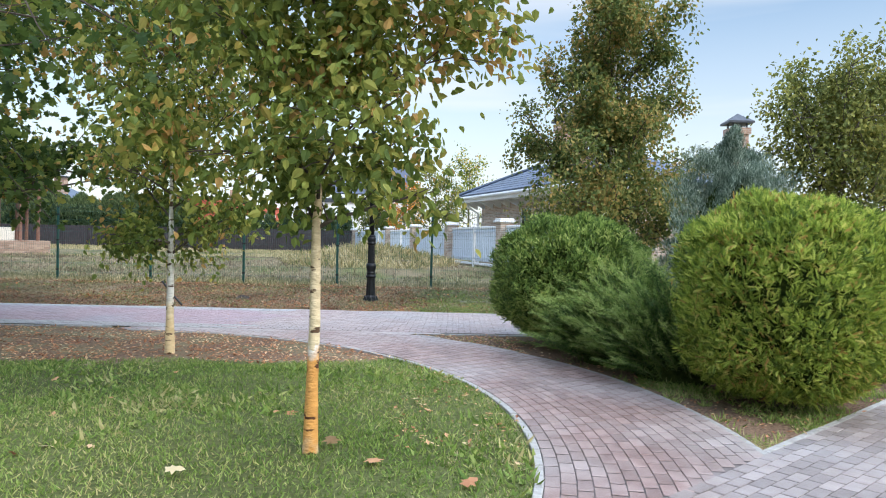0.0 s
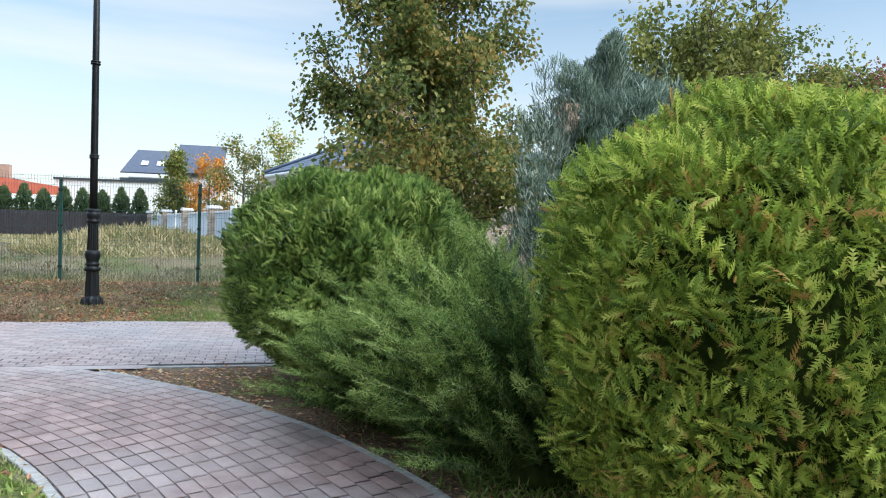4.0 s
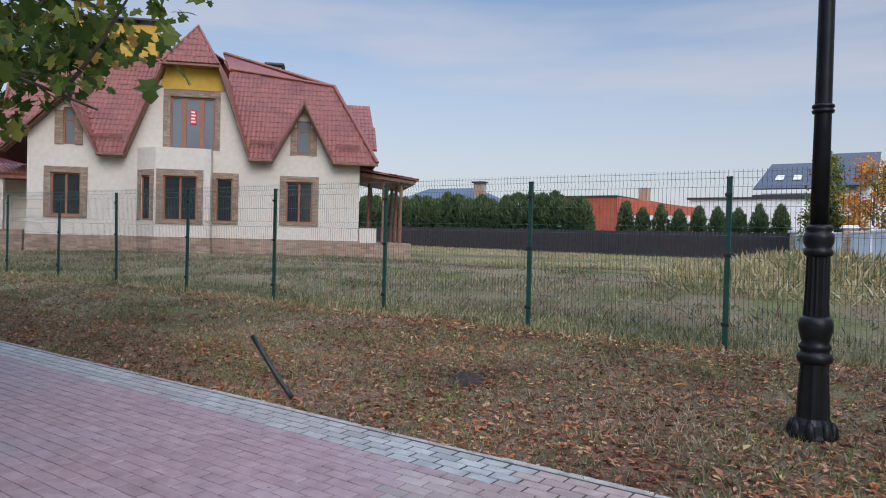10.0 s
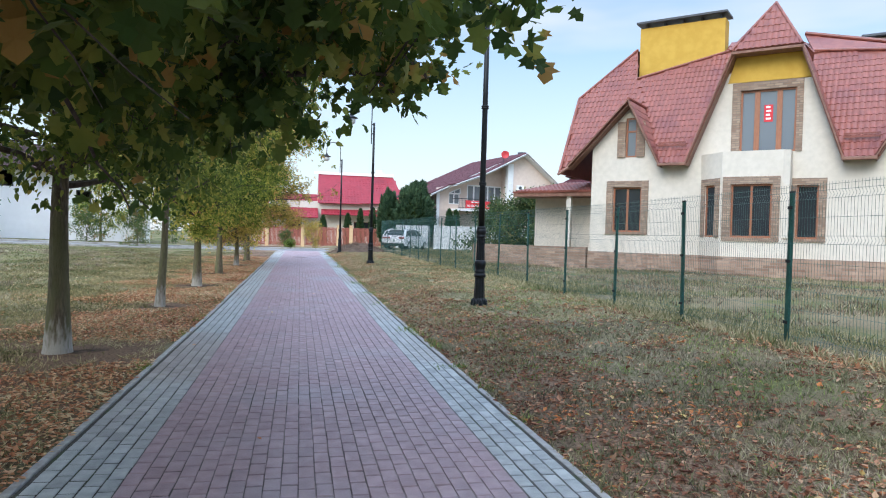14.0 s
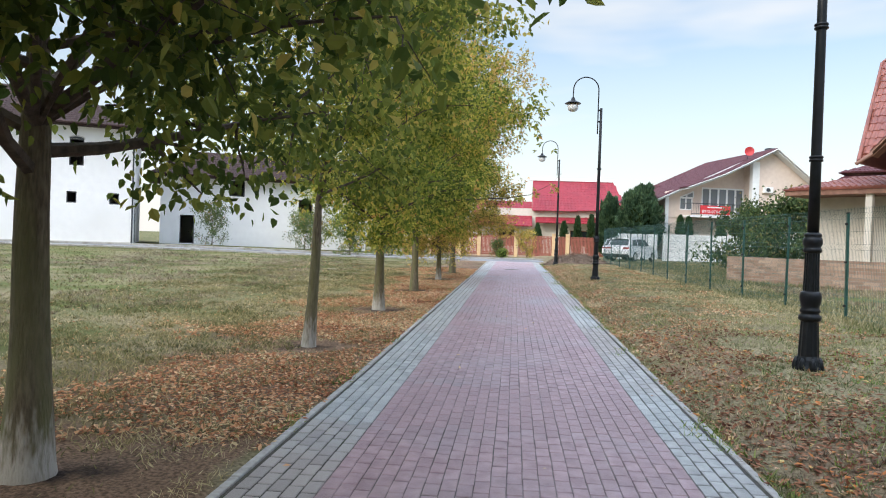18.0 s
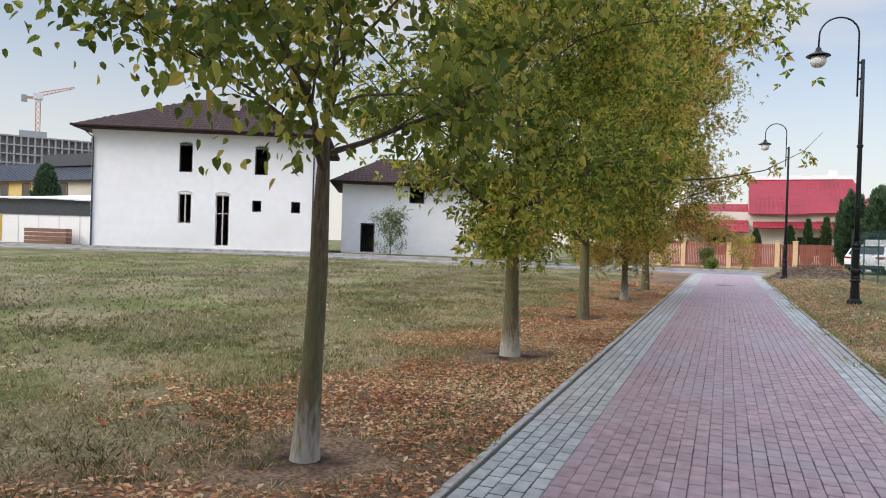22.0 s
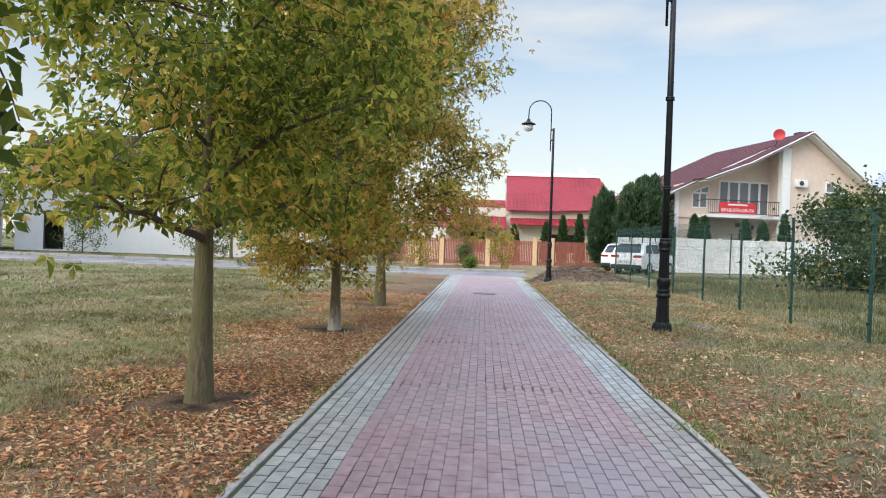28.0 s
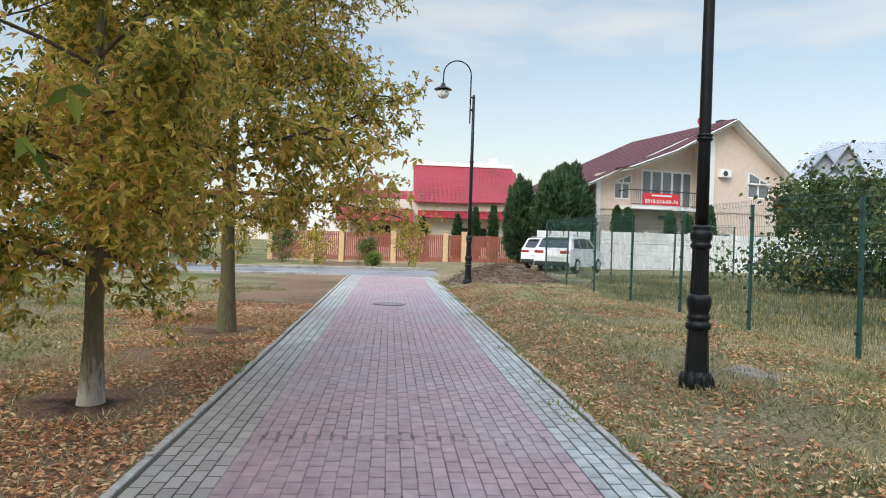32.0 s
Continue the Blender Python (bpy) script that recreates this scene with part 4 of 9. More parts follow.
prng = random.Random(11)
JOINT = 0.0075
single_zone = (-17.55, -15.9)
red_rows, grey_rows, rose_rows, singles = [], [], [], []
PW, PL = 0.1013, 0.2
for j in range(32):
    y = PATH_Y0 + 0.045 + (j + 0.5) * 0.0990
    is_red = 5 <= j <= 27
    off = (0.1 if j % 2 else 0.0) + prng.uniform(-0.012, 0.012)
    x = PATH_X0 + off
    while x < PATH_X1 - 0.2:
        cx = x + PL / 2
        x += PL
        sunk = 0.004 * noise.noise((cx * 0.35, y * 0.5, 7)) + 0.0016 * noise.noise((cx * 5, y * 9, 3))
        row = (cx, y + prng.uniform(-0.002, 0.002), along(cx) + TOP + sunk, prng.gauss(0, 0.009), PL - (0.006 if is_red else 0.010) - prng.uniform(0, 0.003), (0.074 if is_red and min(abs(cx + 33.95), abs(cx + 30.7)) < 0.1 else 0.099) - (0.004 if is_red else 0.009) - prng.uniform(0, 0.002), prng.gauss(0, 0.004), prng.gauss(0, 0.006))
        if rp_local(cx, y)[1] > -0.1:
            continue
        if single_zone[0] < cx < single_zone[1]:
            singles.append((row, is_red))
        else:
            (rose_rows if cx > -3.4 + 1.2 * noise.noise((y * 3, cx, 5)) else red_rows if is_red else grey_rows).append(row)
pavers("red_pavers", red_rows, M_paver_red, main_walk)
pavers("rose_pavers", rose_rows, M_paver_rose, main_walk)
part("junction_joint", strip(lambda a, b: (-5.1 + 4.9 * a, PATH_Y0 - 0.14 + 0.18 * b, TOP - 0.005), 10, 1), M_paver_brown, main_walk)
pavers("grey_pavers", grey_rows, M_paver_grey, main_walk)
single_me = {}
for key, m in ((True, M_paver_red1), (False, M_paver_grey1)):
    g = Geo()
    g.add(PAVER_V, PAVER_Q)
    single_me[key] = g.mesh("paver", m)
for row, is_red in singles[:300]:
    ob = part("paver", single_me[is_red], None, main_walk)
    ob.matrix_basis = pose(row[0], row[1], row[2], 0, 0, math.degrees(row[3])) @ Matrix.Diagonal((row[4], row[5], 1, 1))
rest = [r for r, c in singles[300:]]
if rest:
    pavers("red_pavers", rest, M_paver_red, main_walk)

rows = []
for j in range(16):
    r = ARC_IN + 0.05 + j * 0.1
    n = int((A1 - A0) * r / 0.2)
    for i in range(n):
        a = A0 + (i + (0.5 if j % 2 else 0.0)) * (A1 - A0) / n
        x, y = ARC_C[0] + r * math.cos(a), ARC_C[1] + r * math.sin(a)
        if rp_local(x, y)[1] < 0.02 and y < PATH_Y0 + 0.03:
            rows.append((x, y, TOP - 0.004 + 0.003 * noise.noise((x, y, 2)), a + math.pi / 2 + prng.gauss(0, 0.012), 0.2 - 0.014 - prng.uniform(0, 0.004), 0.1 - 0.005 - prng.uniform(0, 0.002), prng.gauss(0, 0.005), prng.gauss(0, 0.007)))
pavers("brown_pavers", rows, M_paver_brown, link_walk)
rows = []
for j in range(35):
    w = 0.05 + j * 0.1
    for i in range(230):
        a = -14 + i * 0.2 + (0.1 if j % 2 else 0)
        x, y = RP_O[0] + RP_U[0] * a + RP_U[1] * w, RP_O[1] + RP_U[1] * a - RP_U[0] * w
        rows.append((x, y, TOP - 0.002 + 0.003 * noise.noise((x, y, 2)), radians(RP_ANG) + prng.gauss(0, 0.012), 0.2 - 0.014 - prng.uniform(0, 0.004), 0.1 - 0.005 - prng.uniform(0, 0.002), prng.gauss(0, 0.005), prng.gauss(0, 0.007)))
pavers("pink_pavers", rows, M_paver_pink, start_walk)
part("far_paving", strip(lambda a, b: (RP_O[0] + RP_U[0] * (32 + 70 * a) + RP_U[1] * RP_W * b, RP_O[1] + RP_U[1] * (32 + 70 * a) - RP_U[0] * RP_W * b, TOP), 30, 2), M_paver_pink, start_walk)

# kerbs
kerb = thing("kerb", pose(0, 0, 0), "low concrete edging along the paved walks", "kerb", kind="structure")
stone = bevel(Geo().box(-0.5, -0.03, -0.12, 0.5, 0.03, 0.016), 0.006).mesh("kerb_stone", M_kerb)


def edging(pts):
    for (x0, y0), (x1, y1) in zip(pts, pts[1:]):
        ob = part("kerb_stone", stone, None, kerb)
        L = math.hypot(x1 - x0, y1 - y0)
        cx, cy = (x0 + x1) / 2, (y0 + y1) / 2
        ob.matrix_basis = pose(cx, cy, along(cx) + prng.uniform(-0.006, 0.006), 0, 0, math.degrees(math.atan2(y1 - y0, x1 - x0))) @ Matrix.Diagonal((L - 0.006, 1, 1, 1))


edging([(x, PATH_Y1 + 0.03) for x in np.arange(PATH_X0, 3, 1.0)])
edging([(x, PATH_Y0 - 0.03) for x in np.arange(PATH_X0, -5, 1.0)])
edging([(x, PATH_Y0 - 0.03) for x in np.arange(-0.55, 6, 1.0)])
edging([(ARC_C[0] + (ARC_IN - 0.03) * math.cos(a), ARC_C[1] + (ARC_IN - 0.03) * math.sin(a)) for a in np.linspace(radians(-12), radians(90), 30)])
edging([(ARC_C[0] + (ARC_OUT + 0.03) * math.cos(a), ARC_C[1] + (ARC_OUT + 0.03) * math.sin(a)) for a in np.linspace(radians(-1), radians(52), 14)])
edging([(RP_O[0] + 0.05 + RP_U[0] * a, RP_O[1] + 0.1 + RP_U[1] * a) for a in np.arange(0.2, 60, 1.0)])

# street across the end of the walk
def street_pt(s, y):
    return (-50.3 - 0.33 * (y + 8) - s / 0.95, y)


road = Geo()
ys = [-60, -40, -25, -14, -6, 0, 6, 11, 15, 19, 24]
for s in (-0.1, 6.4):
    road.v += [(*street_pt(s, y), along(street_pt(s, y)[0]) + (0.25 * smooth(6, -14, y) if y < 11 else 0) - 0.02) for y in ys]
n = len(ys)
road.f = [(i, i + 1, n + i + 1, n + i) for i in range(n - 1)]
part("road", road, M_asphalt)
road_ob = bpy.data.objects["road"]
tagged(road_ob, "grey asphalt cross street", "road", kind="structure")
street_kerb = thing("kerb", pose(0, 0, 0), "concrete street kerb", "kerb", kind="structure")
for i in range(28):
    for s in (-0.15, 6.5):
        y0, y1 = -34 + i * 2.0, -32.03 + i * 2.0
        if s < 0 and (y1 > 11 and y0 < 14.7) or y1 > 21:
            continue
        (x0, _), (x1, _) = street_pt(s, y0), street_pt(s, y1)
        zz = along(x0) + (0.25 * smooth(6, -14, y0) if y0 < 11 else 0)
        part("kerb_stone", bevel(Geo().beam((x0, y0, zz + 0.0), (x1, y1, zz + 0.0), 0.15, 0.2), 0.015), M_kerb, street_kerb)

molehill = bpy.data.meshes.new("molehill")
mv, mf = [], []
for j in range(9):
    for i in range(36):
        a = i * math.tau / 36
        rr = j / 8 * (0.25 + 0.05 * noise.noise((math.cos(a) * 1.5, math.sin(a) * 1.5, 3)))
        hz = 0.1 * (0.5 + 0.5 * math.cos(math.pi * j / 8)) - 0.012
        px, py = rr * math.cos(a) * 1.15, rr * math.sin(a)
        mv.append((px, py, hz + (0.03 * noise.noise((px * 16, py * 16, 1)) + 0.02 * noise.noise((px * 45, py * 45, 2))) * (1 - j / 8)))
        if j:
            k, q = (j - 1) * 36, (i + 1) % 36
            mf.append((k + i, k + 36 + i, k + 36 + q, k + q))
molehill.from_pydata(mv, [], mf)
molehill.materials.append(M_molehill)
mole_ob = tagged(new("molehill", molehill), "low heap of dark loose soil in the grass", "molehill")
mole_ob.location = (-4.9, 16.2, land(-4.9, 16.2) - 0.005)
walk_lid = part("manhole_lid", Geo().lathe([(0.36, 0), (0.36, 0.012), (0.31, 0.012), (0.30, 0.006), (0.05, 0.007)], 28), M_grey_slab)
walk_lid.location = (-44.4, 12.75, along(-44.4) + TOP + 0.004)
tagged(walk_lid, "round concrete manhole lid set in the red pavers", "manhole cover")
slab = bevel(Geo().box(-0.4, -0.24, -0.05, 0.4, 0.24, 0.022), 0.015)
for x, y, r in ((0.5, 16.6, 12), (-35.9, 16.75, 30)):
    ob = tagged(part("buried_slab", slab, M_grey_slab), "worn concrete slab half sunk in the grass", "slab")
    ob.matrix_basis = pose(x, y, land(x, y) - 0.012, 1, 1, r)

# ---- street lamps ----
def lamp_proto():
    ob = thing("street_lamp", pose(0, 0, 0), "tall black cast-iron street lamp with a gooseneck arm and white globe", "street lamp", "lamps along the walk")
    base = Geo().lathe([(0.165, -0.06), (0.165, 0.03), (0.15, 0.06), (0.135, 0.12), (0.112, 0.16), (0.106, 0.30), (0.096, 0.50), (0.094, 0.555)], 24, flute=0.07)
    base_ob = part("base", base, M_iron, ob)
    for k in range(8):
        a = radians(45 * k)
        part("claw", Geo().lathe([(0.034, 0.0), (0.04, 0.05), (0.03, 0.10), (0.012, 0.14)], 8, (0.135 * math.cos(a), 0.135 * math.sin(a), 0.0)), M_iron, base_ob, soft=True)
    part("collar", Geo().lathe([(0.092, 0.553), (0.118, 0.57), (0.122, 0.595), (0.118, 0.62), (0.10, 0.632), (0.096, 0.65), (0.112, 0.67), (0.104, 0.69), (0.092, 0.71), (0.10, 0.74), (0.114, 0.80), (0.117, 0.84), (0.108, 0.88), (0.084, 0.90)], 16), M_iron, ob, soft=True)
    flutes = Geo().lathe([(0.086, 0.898), (0.080, 1.10), (0.076, 1.33)], 32, flute=0.10)
    part("fluted_shaft", flutes, M_iron, ob)
    part("collar", Geo().lathe([(0.074, 1.328), (0.096, 1.345), (0.10, 1.365), (0.092, 1.385), (0.084, 1.395), (0.10, 1.43), (0.104, 1.47), (0.096, 1.50), (0.082, 1.51), (0.094, 1.53), (0.088, 1.55), (0.06, 1.565)], 16), M_iron, ob, soft=True)
    part("pole", Geo().lathe([(0.062, 1.56), (0.057, 2.40), (0.052, 3.9), (0.043, 6.02), (0.0, 6.03)], 14), M_iron, ob, soft=True)
    for z in (2.40, 3.90):
        part("ring", Geo().lathe([(0.055, z - 0.035), (0.072, z - 0.03), (0.076, z - 0.012), (0.066, z - 0.004), (0.066, z + 0.004), (0.076, z + 0.012), (0.072, z + 0.03), (0.053, z + 0.036)], 14), M_iron, ob, soft=True)
    arm = [(0, -0.105, 5.12), (0, -0.105, 6.65)] + [(0, -0.105 - 0.44 + 0.44 * math.cos(a), 6.65 + 0.44 * math.sin(a)) for a in np.linspace(0.15, math.pi - 0.15, 14)] + [(0, -0.985, 6.55), (0, -0.99, 6.36)]
    arm_ob = part("arm", Geo().tube(arm, 0.021, 8), M_iron, ob, soft=True)
    for z in (5.55, 5.95):
        part("bracket", Geo().box(-0.022, -0.125, z - 0.025, 0.022, 0.0, z + 0.025), M_iron, arm_ob)
    head = part("shade", Geo().lathe([(0.025, 6.38), (0.06, 6.36), (0.07, 6.30), (0.11, 6.255), (0.19, 6.215), (0.275, 6.17), (0.285, 6.155), (0.27, 6.15), (0.15, 6.165), (0.05, 6.17)][::-1], 20, (0, -0.99, 0)), M_iron, ob, "black bell-shaped lamp shade", True)
    part("globe", Geo().lathe([(0.02, 5.87), (0.09, 5.885), (0.15, 5.925), (0.185, 5.99), (0.19, 6.06), (0.17, 6.12), (0.13, 6.16)], 20, (0, -0.99, 0)), M_globe, head, "frosted white glass globe", True)
    return ob


lamp = lamp_proto()
lamp_spots = [(-1.92, 16.24), (-18.7, 16.2), (-35.24, 15.69), (-50.9, 15.25)]
for i, (x, y) in enumerate(lamp_spots):
    m = pose(x, y, land(x, y) - 0.01, 0, 0, (3, -2, 4, 0)[i])
    if i:
        copy_thing(lamp, m)
    else:
        lamp.matrix_basis = m

# ---- green wire fence ----
fence = thing("wire_fence", pose(0, 0, 0), "dark green welded wire mesh fence with steel posts", "fence")
STEP = 2.587
BENDS = (0.12, 0.72, 1.32, 1.88)


def wire_panel():
    """A welded panel, 2.53 m wide and 2.03 m high, with V-shaped stiffening folds."""
    g = Geo()
    prof = [(0, 0)]
    for z in BENDS:
        prof += [(0, z - 0.05), (-0.028, z), (0, z + 0.05)]
    prof += [(0, 2.03)]
    for i in range(51):
        x = i * 0.05 + 0.015
        g.tube([(x, y, z) for y, z in prof], 0.0024, 3, False)
    zs = [v for z in BENDS for v in (z - 0.05, z + 0.05)] + [0.42, 1.02, 1.6, 2.0]
    for z in zs:
        g.tube([(0.0, 0.004, z), (2.53, 0.004, z)], 0.0026, 3, False)
    return g.mesh("mesh_panel", M_green_steel)


panel_me = wire_panel()
post_me = bevel(Geo().box(-0.03, -0.02, -0.3, 0.03, 0.02, 2.0), 0.004).mesh("post", M_green_steel)
cap_me = bevel(Geo().box(-0.033, -0.023, 1.99, 0.033, 0.023, 2.015), 0.004).mesh("cap", M_rubber)
clip_me = Geo().box(-0.04, -0.036, -0.02, 0.04, -0.018, 0.02).mesh("clip", M_rubber)


def fence_y(x):
    return 19.0 - 0.5 * smooth(-18, -38, x) - 0.35 * smooth(-40, -54, x)


def fence_run(pts):
    for i, (x, y) in enumerate(pts):
        z = land(x, y) + 0.0
        p = part("post", post_me, None, fence)
        p.matrix_basis = pose(x, y, z, 0.6 * math.sin(i * 2.1), 0.6 * math.sin(i * 3.7), 0)
        c = part("cap", cap_me, None, p)
        for zz in (0.3, 1.1, 1.8):
            k = part("clip", clip_me, None, p)
            k.location = (0, 0, zz)
        if i + 1 < len(pts):
            x1, y1 = pts[i + 1]
            z1 = land(x1, y1)
            q = part("mesh_panel", panel_me, None, fence)
            d = math.hypot(x1 - x, y1 - y)
            q.matrix_basis = Matrix.Translation((x, y, z + 0.06)) @ Matrix.Rotation(math.atan2(y1 - y, x1 - x), 4, "Z") @ Matrix.Rotation(-math.atan2(z1 - z, d), 4, "Y") @ Matrix.Diagonal((d / 2.56, 1, 1, 1))
            q.location.y -= 0.026


post_xs = [-0.61 + 2.56 * k for k in (4, 3, 2, 1)] + [-0.61 - 2.565 * k for k in range(8)] + [-18.57 - 2.62 * k for k in range(1, 14)]
line = [(x, fence_y(x)) for x in post_xs]
fence_run(line)
ex, ey = line[-1]
fence_run([(ex - 0.04, ey), (ex - 0.4, ey + 2.45), (ex - 0.8, ey + 4.9), (ex - 1.2, ey + 7.35)])

# black plastic pipe stub leaning out of the verge
pipe = tagged(part("pipe_stub", Geo().tube([(-5.72, 14.74, -0.03), (-5.79, 14.71, 0.06), (-5.90, 14.68, 0.19), (-6.02, 14.64, 0.36), (-6.13, 14.60, 0.52)], 0.022, 10), M_pipe, soft=True), "black bent plastic pipe stub sticking out of the verge", "pipe")
pipe.location.z = 0.02

# brushwood heap round the last lamp
hrng = np.random.default_rng(5)
n = 2600
ang, rr = hrng.uniform(0, 2 * np.pi, n), np.sqrt(hrng.uniform(0, 1, n))
hx, hy = -51.9 + 1.5 * rr * np.cos(ang), 16.5 + 1.9 * rr * np.sin(ang)
hz = np.array([land(a, b) for a, b in zip(hx, hy)]) + 0.62 * (1 - rr ** 1.6) * hrng.uniform(0.5, 1.05, n)
d = hrng.normal(size=(n, 3)) * (1, 1, 0.25)
ax, ay, az = frames_from(d, hrng)
L = hrng.uniform(0.2, 0.7, n)[:, None]
STICK = ([(-0.5, -0.5, 0), (-0.5, 0.5, 0), (-0.5, 0, 0.8), (0.5, -0.3, 0), (0.5, 0.3, 0), (0.5, 0, 0.5)], [(0, 1, 4), (0, 4, 3), (1, 2, 5), (1, 5, 4), (2, 0, 3), (2, 3, 5)])
heap = thing("brush_heap", pose(0, 0, 0), "brown heap of cut brushwood at the foot of a street lamp", "brush heap")
part("brushwood", scatter("brushwood", *STICK, np.stack([hx, hy, hz], 1), ax * L, ay * 0.012, az * 0.012, M_pile), M_pile, heap, kind="stuff")
mound = Geo()
for i in range(9):
    for j in range(24):
        r, a = i / 8, 2 * math.pi * j / 24
        x, y = -51.9 + 1.6 * r * math.cos(a), 16.5 + 2.0 * r * math.sin(a)
        mound.v.append((x, y, land(x, y) - 0.03 + 0.55 * (1 - r ** 1.6) * (1 + 0.25 * noise.noise((x * 2, y * 2, 1)))))
mound.f = [(i * 24 + j, i * 24 + (j + 1) % 24, (i + 1) * 24 + (j + 1) % 24, (i + 1) * 24 + j) for i in range(8) for j in range(24)]
part("core", mound, M_pile, heap, soft=True)

# ---- buildings ----
def inside(poly, x, y):
    c = False
    for (x0, y0), (x1, y1) in zip(poly, poly[1:] + poly[:1]):
        if (y0 > y) != (y1 > y) and x < (x1 - x0) * (y - y0) / (y1 - y0) + x0:
            c = not c
    return c


def tiled(pts, step=0.35, wave=0.19, height=0.035, thick=0.06):
    """A roof slope with pressed tile relief: a plate under the polygon and one arched tile after another where the polygon covers it."""
    pts = [Vector(p) for p in pts]
    nrm = Vector((0, 0, 0))
    for a, b, c in zip(pts, pts[1:] + pts[:1], pts[2:] + pts[:2]):
        nrm += (b - a).cross(c - b)
    nrm.normalize()
    if nrm.z < 0:
        nrm = -nrm
    up = (Vector((0, 0, 1)) - nrm * nrm.z).normalized()
    side = up.cross(nrm).normalized()
    o = pts[0]
    poly = [((p - o).dot(side), (p - o).dot(up)) for p in pts]
    g = Geo()
    g.slab(pts, thick)
    x0, x1 = min(p[0] for p in poly), max(p[0] for p in poly)
    y0, y1 = min(p[1] for p in poly), max(p[1] for p in poly)
    prof = [(0, 0.0), (0.18, 0.55), (0.42, 1.0), (0.66, 0.75), (0.86, 0.12), (1.0, 0.0)]
    for j in range(int((y1 - y0) / step) + 1):
        for i in range(int((x1 - x0) / wave) + 1):
            a, b = x0 + i * wave, y0 + j * step
            if not (inside(poly, a + wave / 2, b + step * 0.3) and inside(poly, a + wave / 2, b + step * 0.85)):
                continue
            vs = []
            for v, lift in ((0, 0.0), (0.02, 0.022), (1.02, 0.004)):
                vs += [o + side * (a + u * wave) + up * (b + v * step) + nrm * (0.004 + lift * (1 if v else 0) + (h * height if v else 0)) for u, h in prof]
            k = len(prof)
            g.add(vs, [(r * k + c, r * k + c + 1, (r + 1) * k + c + 1, (r + 1) * k + c) for r in range(2) for c in range(k - 1)])
    return g


def window(parent, x, y, z, w, h, cols=1, frame_m=None, glass=None, depth=0.16, bar=0.07, arch=0.0, name="window", sill=None, label="", transom=0.0):
    """A window in a wall that faces -y: jamb frame, mullions, panes set back in the reveal."""
    frame_m, glass = frame_m or M_brown_wood, glass or M_glass
    ob = new(name)
    ob.parent = parent
    ob.location = (x, y, z)
    if label:
        tagged(ob, label=label)
    g = Geo()
    g.box(0, 0, 0, w, depth, bar).box(0, 0, h - bar, w, depth, h).box(0, 0, bar, bar, depth, h - bar).box(w - bar, 0, bar, w, depth, h - bar)
    for i in range(1, cols):
        cx = w * i / cols
        g.box(cx - bar * 0.6, 0.012, bar, cx + bar * 0.6, depth, h - bar)
    if transom:
        g.box(bar, 0.016, transom - bar * 0.5, w - bar, depth, transom + bar * 0.5)
    part("window_frame", g, frame_m, ob)
    for i in range(cols if glass is not M_rubber else 0):      # an unglazed opening has no panes
        a, b = w * i / cols + bar * 0.5, w * (i + 1) / cols - bar * 0.5
        part("pane", Geo().box(a, 0.05, bar * 0.8, b, 0.07, h - bar * 0.8), glass, ob)
    if sill:
        part("window_sill", Geo().box(-0.05, -0.08, -0.05, w + 0.05, depth, 0), sill, ob)
    return ob


def surround(parent, x0, z0, x1, z1, wx0, wz0, wx1, wz1, y, out=0.05):
    """Brick border round a window opening."""
    g = Geo()
    g.box(x0, y - out, wz1, x1, y, z1).box(x0, y - out, wz0, wx0, y, wz1).box(wx1, y - out, wz0, x1, y, wz1)
    if wz0 > z0 + 0.02:
        g.box(x0, y - out, z0, x1, y, wz0)
    return part("brick_surround", g, M_surround, parent)


def wall_with_holes(x0, z0, x1, z1, y0, y1, holes):
    """One wall in the xz plane with rectangular openings (x0, z0, x1, z1) cut through it."""
    xs = sorted({x0, x1, *[h[0] for h in holes], *[h[2] for h in holes]})
    zs = sorted({z0, z1, *[h[1] for h in holes], *[h[3] for h in holes]})
    nx_, nz_ = len(xs), len(zs)

    def solid(i, j):
        if not (0 <= i < nx_ - 1 and 0 <= j < nz_ - 1):
            return False
        cx, cz = (xs[i] + xs[i + 1]) / 2, (zs[j] + zs[j + 1]) / 2
        return not any(h[0] < cx < h[2] and h[1] < cz < h[3] for h in holes)

    g = Geo()
    g.v = [(x, y, z) for y in (y0, y1) for z in zs for x in xs]

    def at(i, j, back):
        return back * nx_ * nz_ + j * nx_ + i

    for i in range(nx_ - 1):
        for j in range(nz_ - 1):
            if not solid(i, j):
                continue
            c = [(i, j), (i + 1, j), (i + 1, j + 1), (i, j + 1)]
            g.f += [tuple(at(*p, 0) for p in c), tuple(at(*p, 1) for p in reversed(c))]
            for (di, dj), (p, q) in zip(((0, -1), (1, 0), (0, 1), (-1, 0)), zip(c, c[1:] + c[:1])):
                if not solid(i + di, j + dj):
                    g.f.append((at(*q, 0), at(*p, 0), at(*p, 1), at(*q, 1)))
    return g


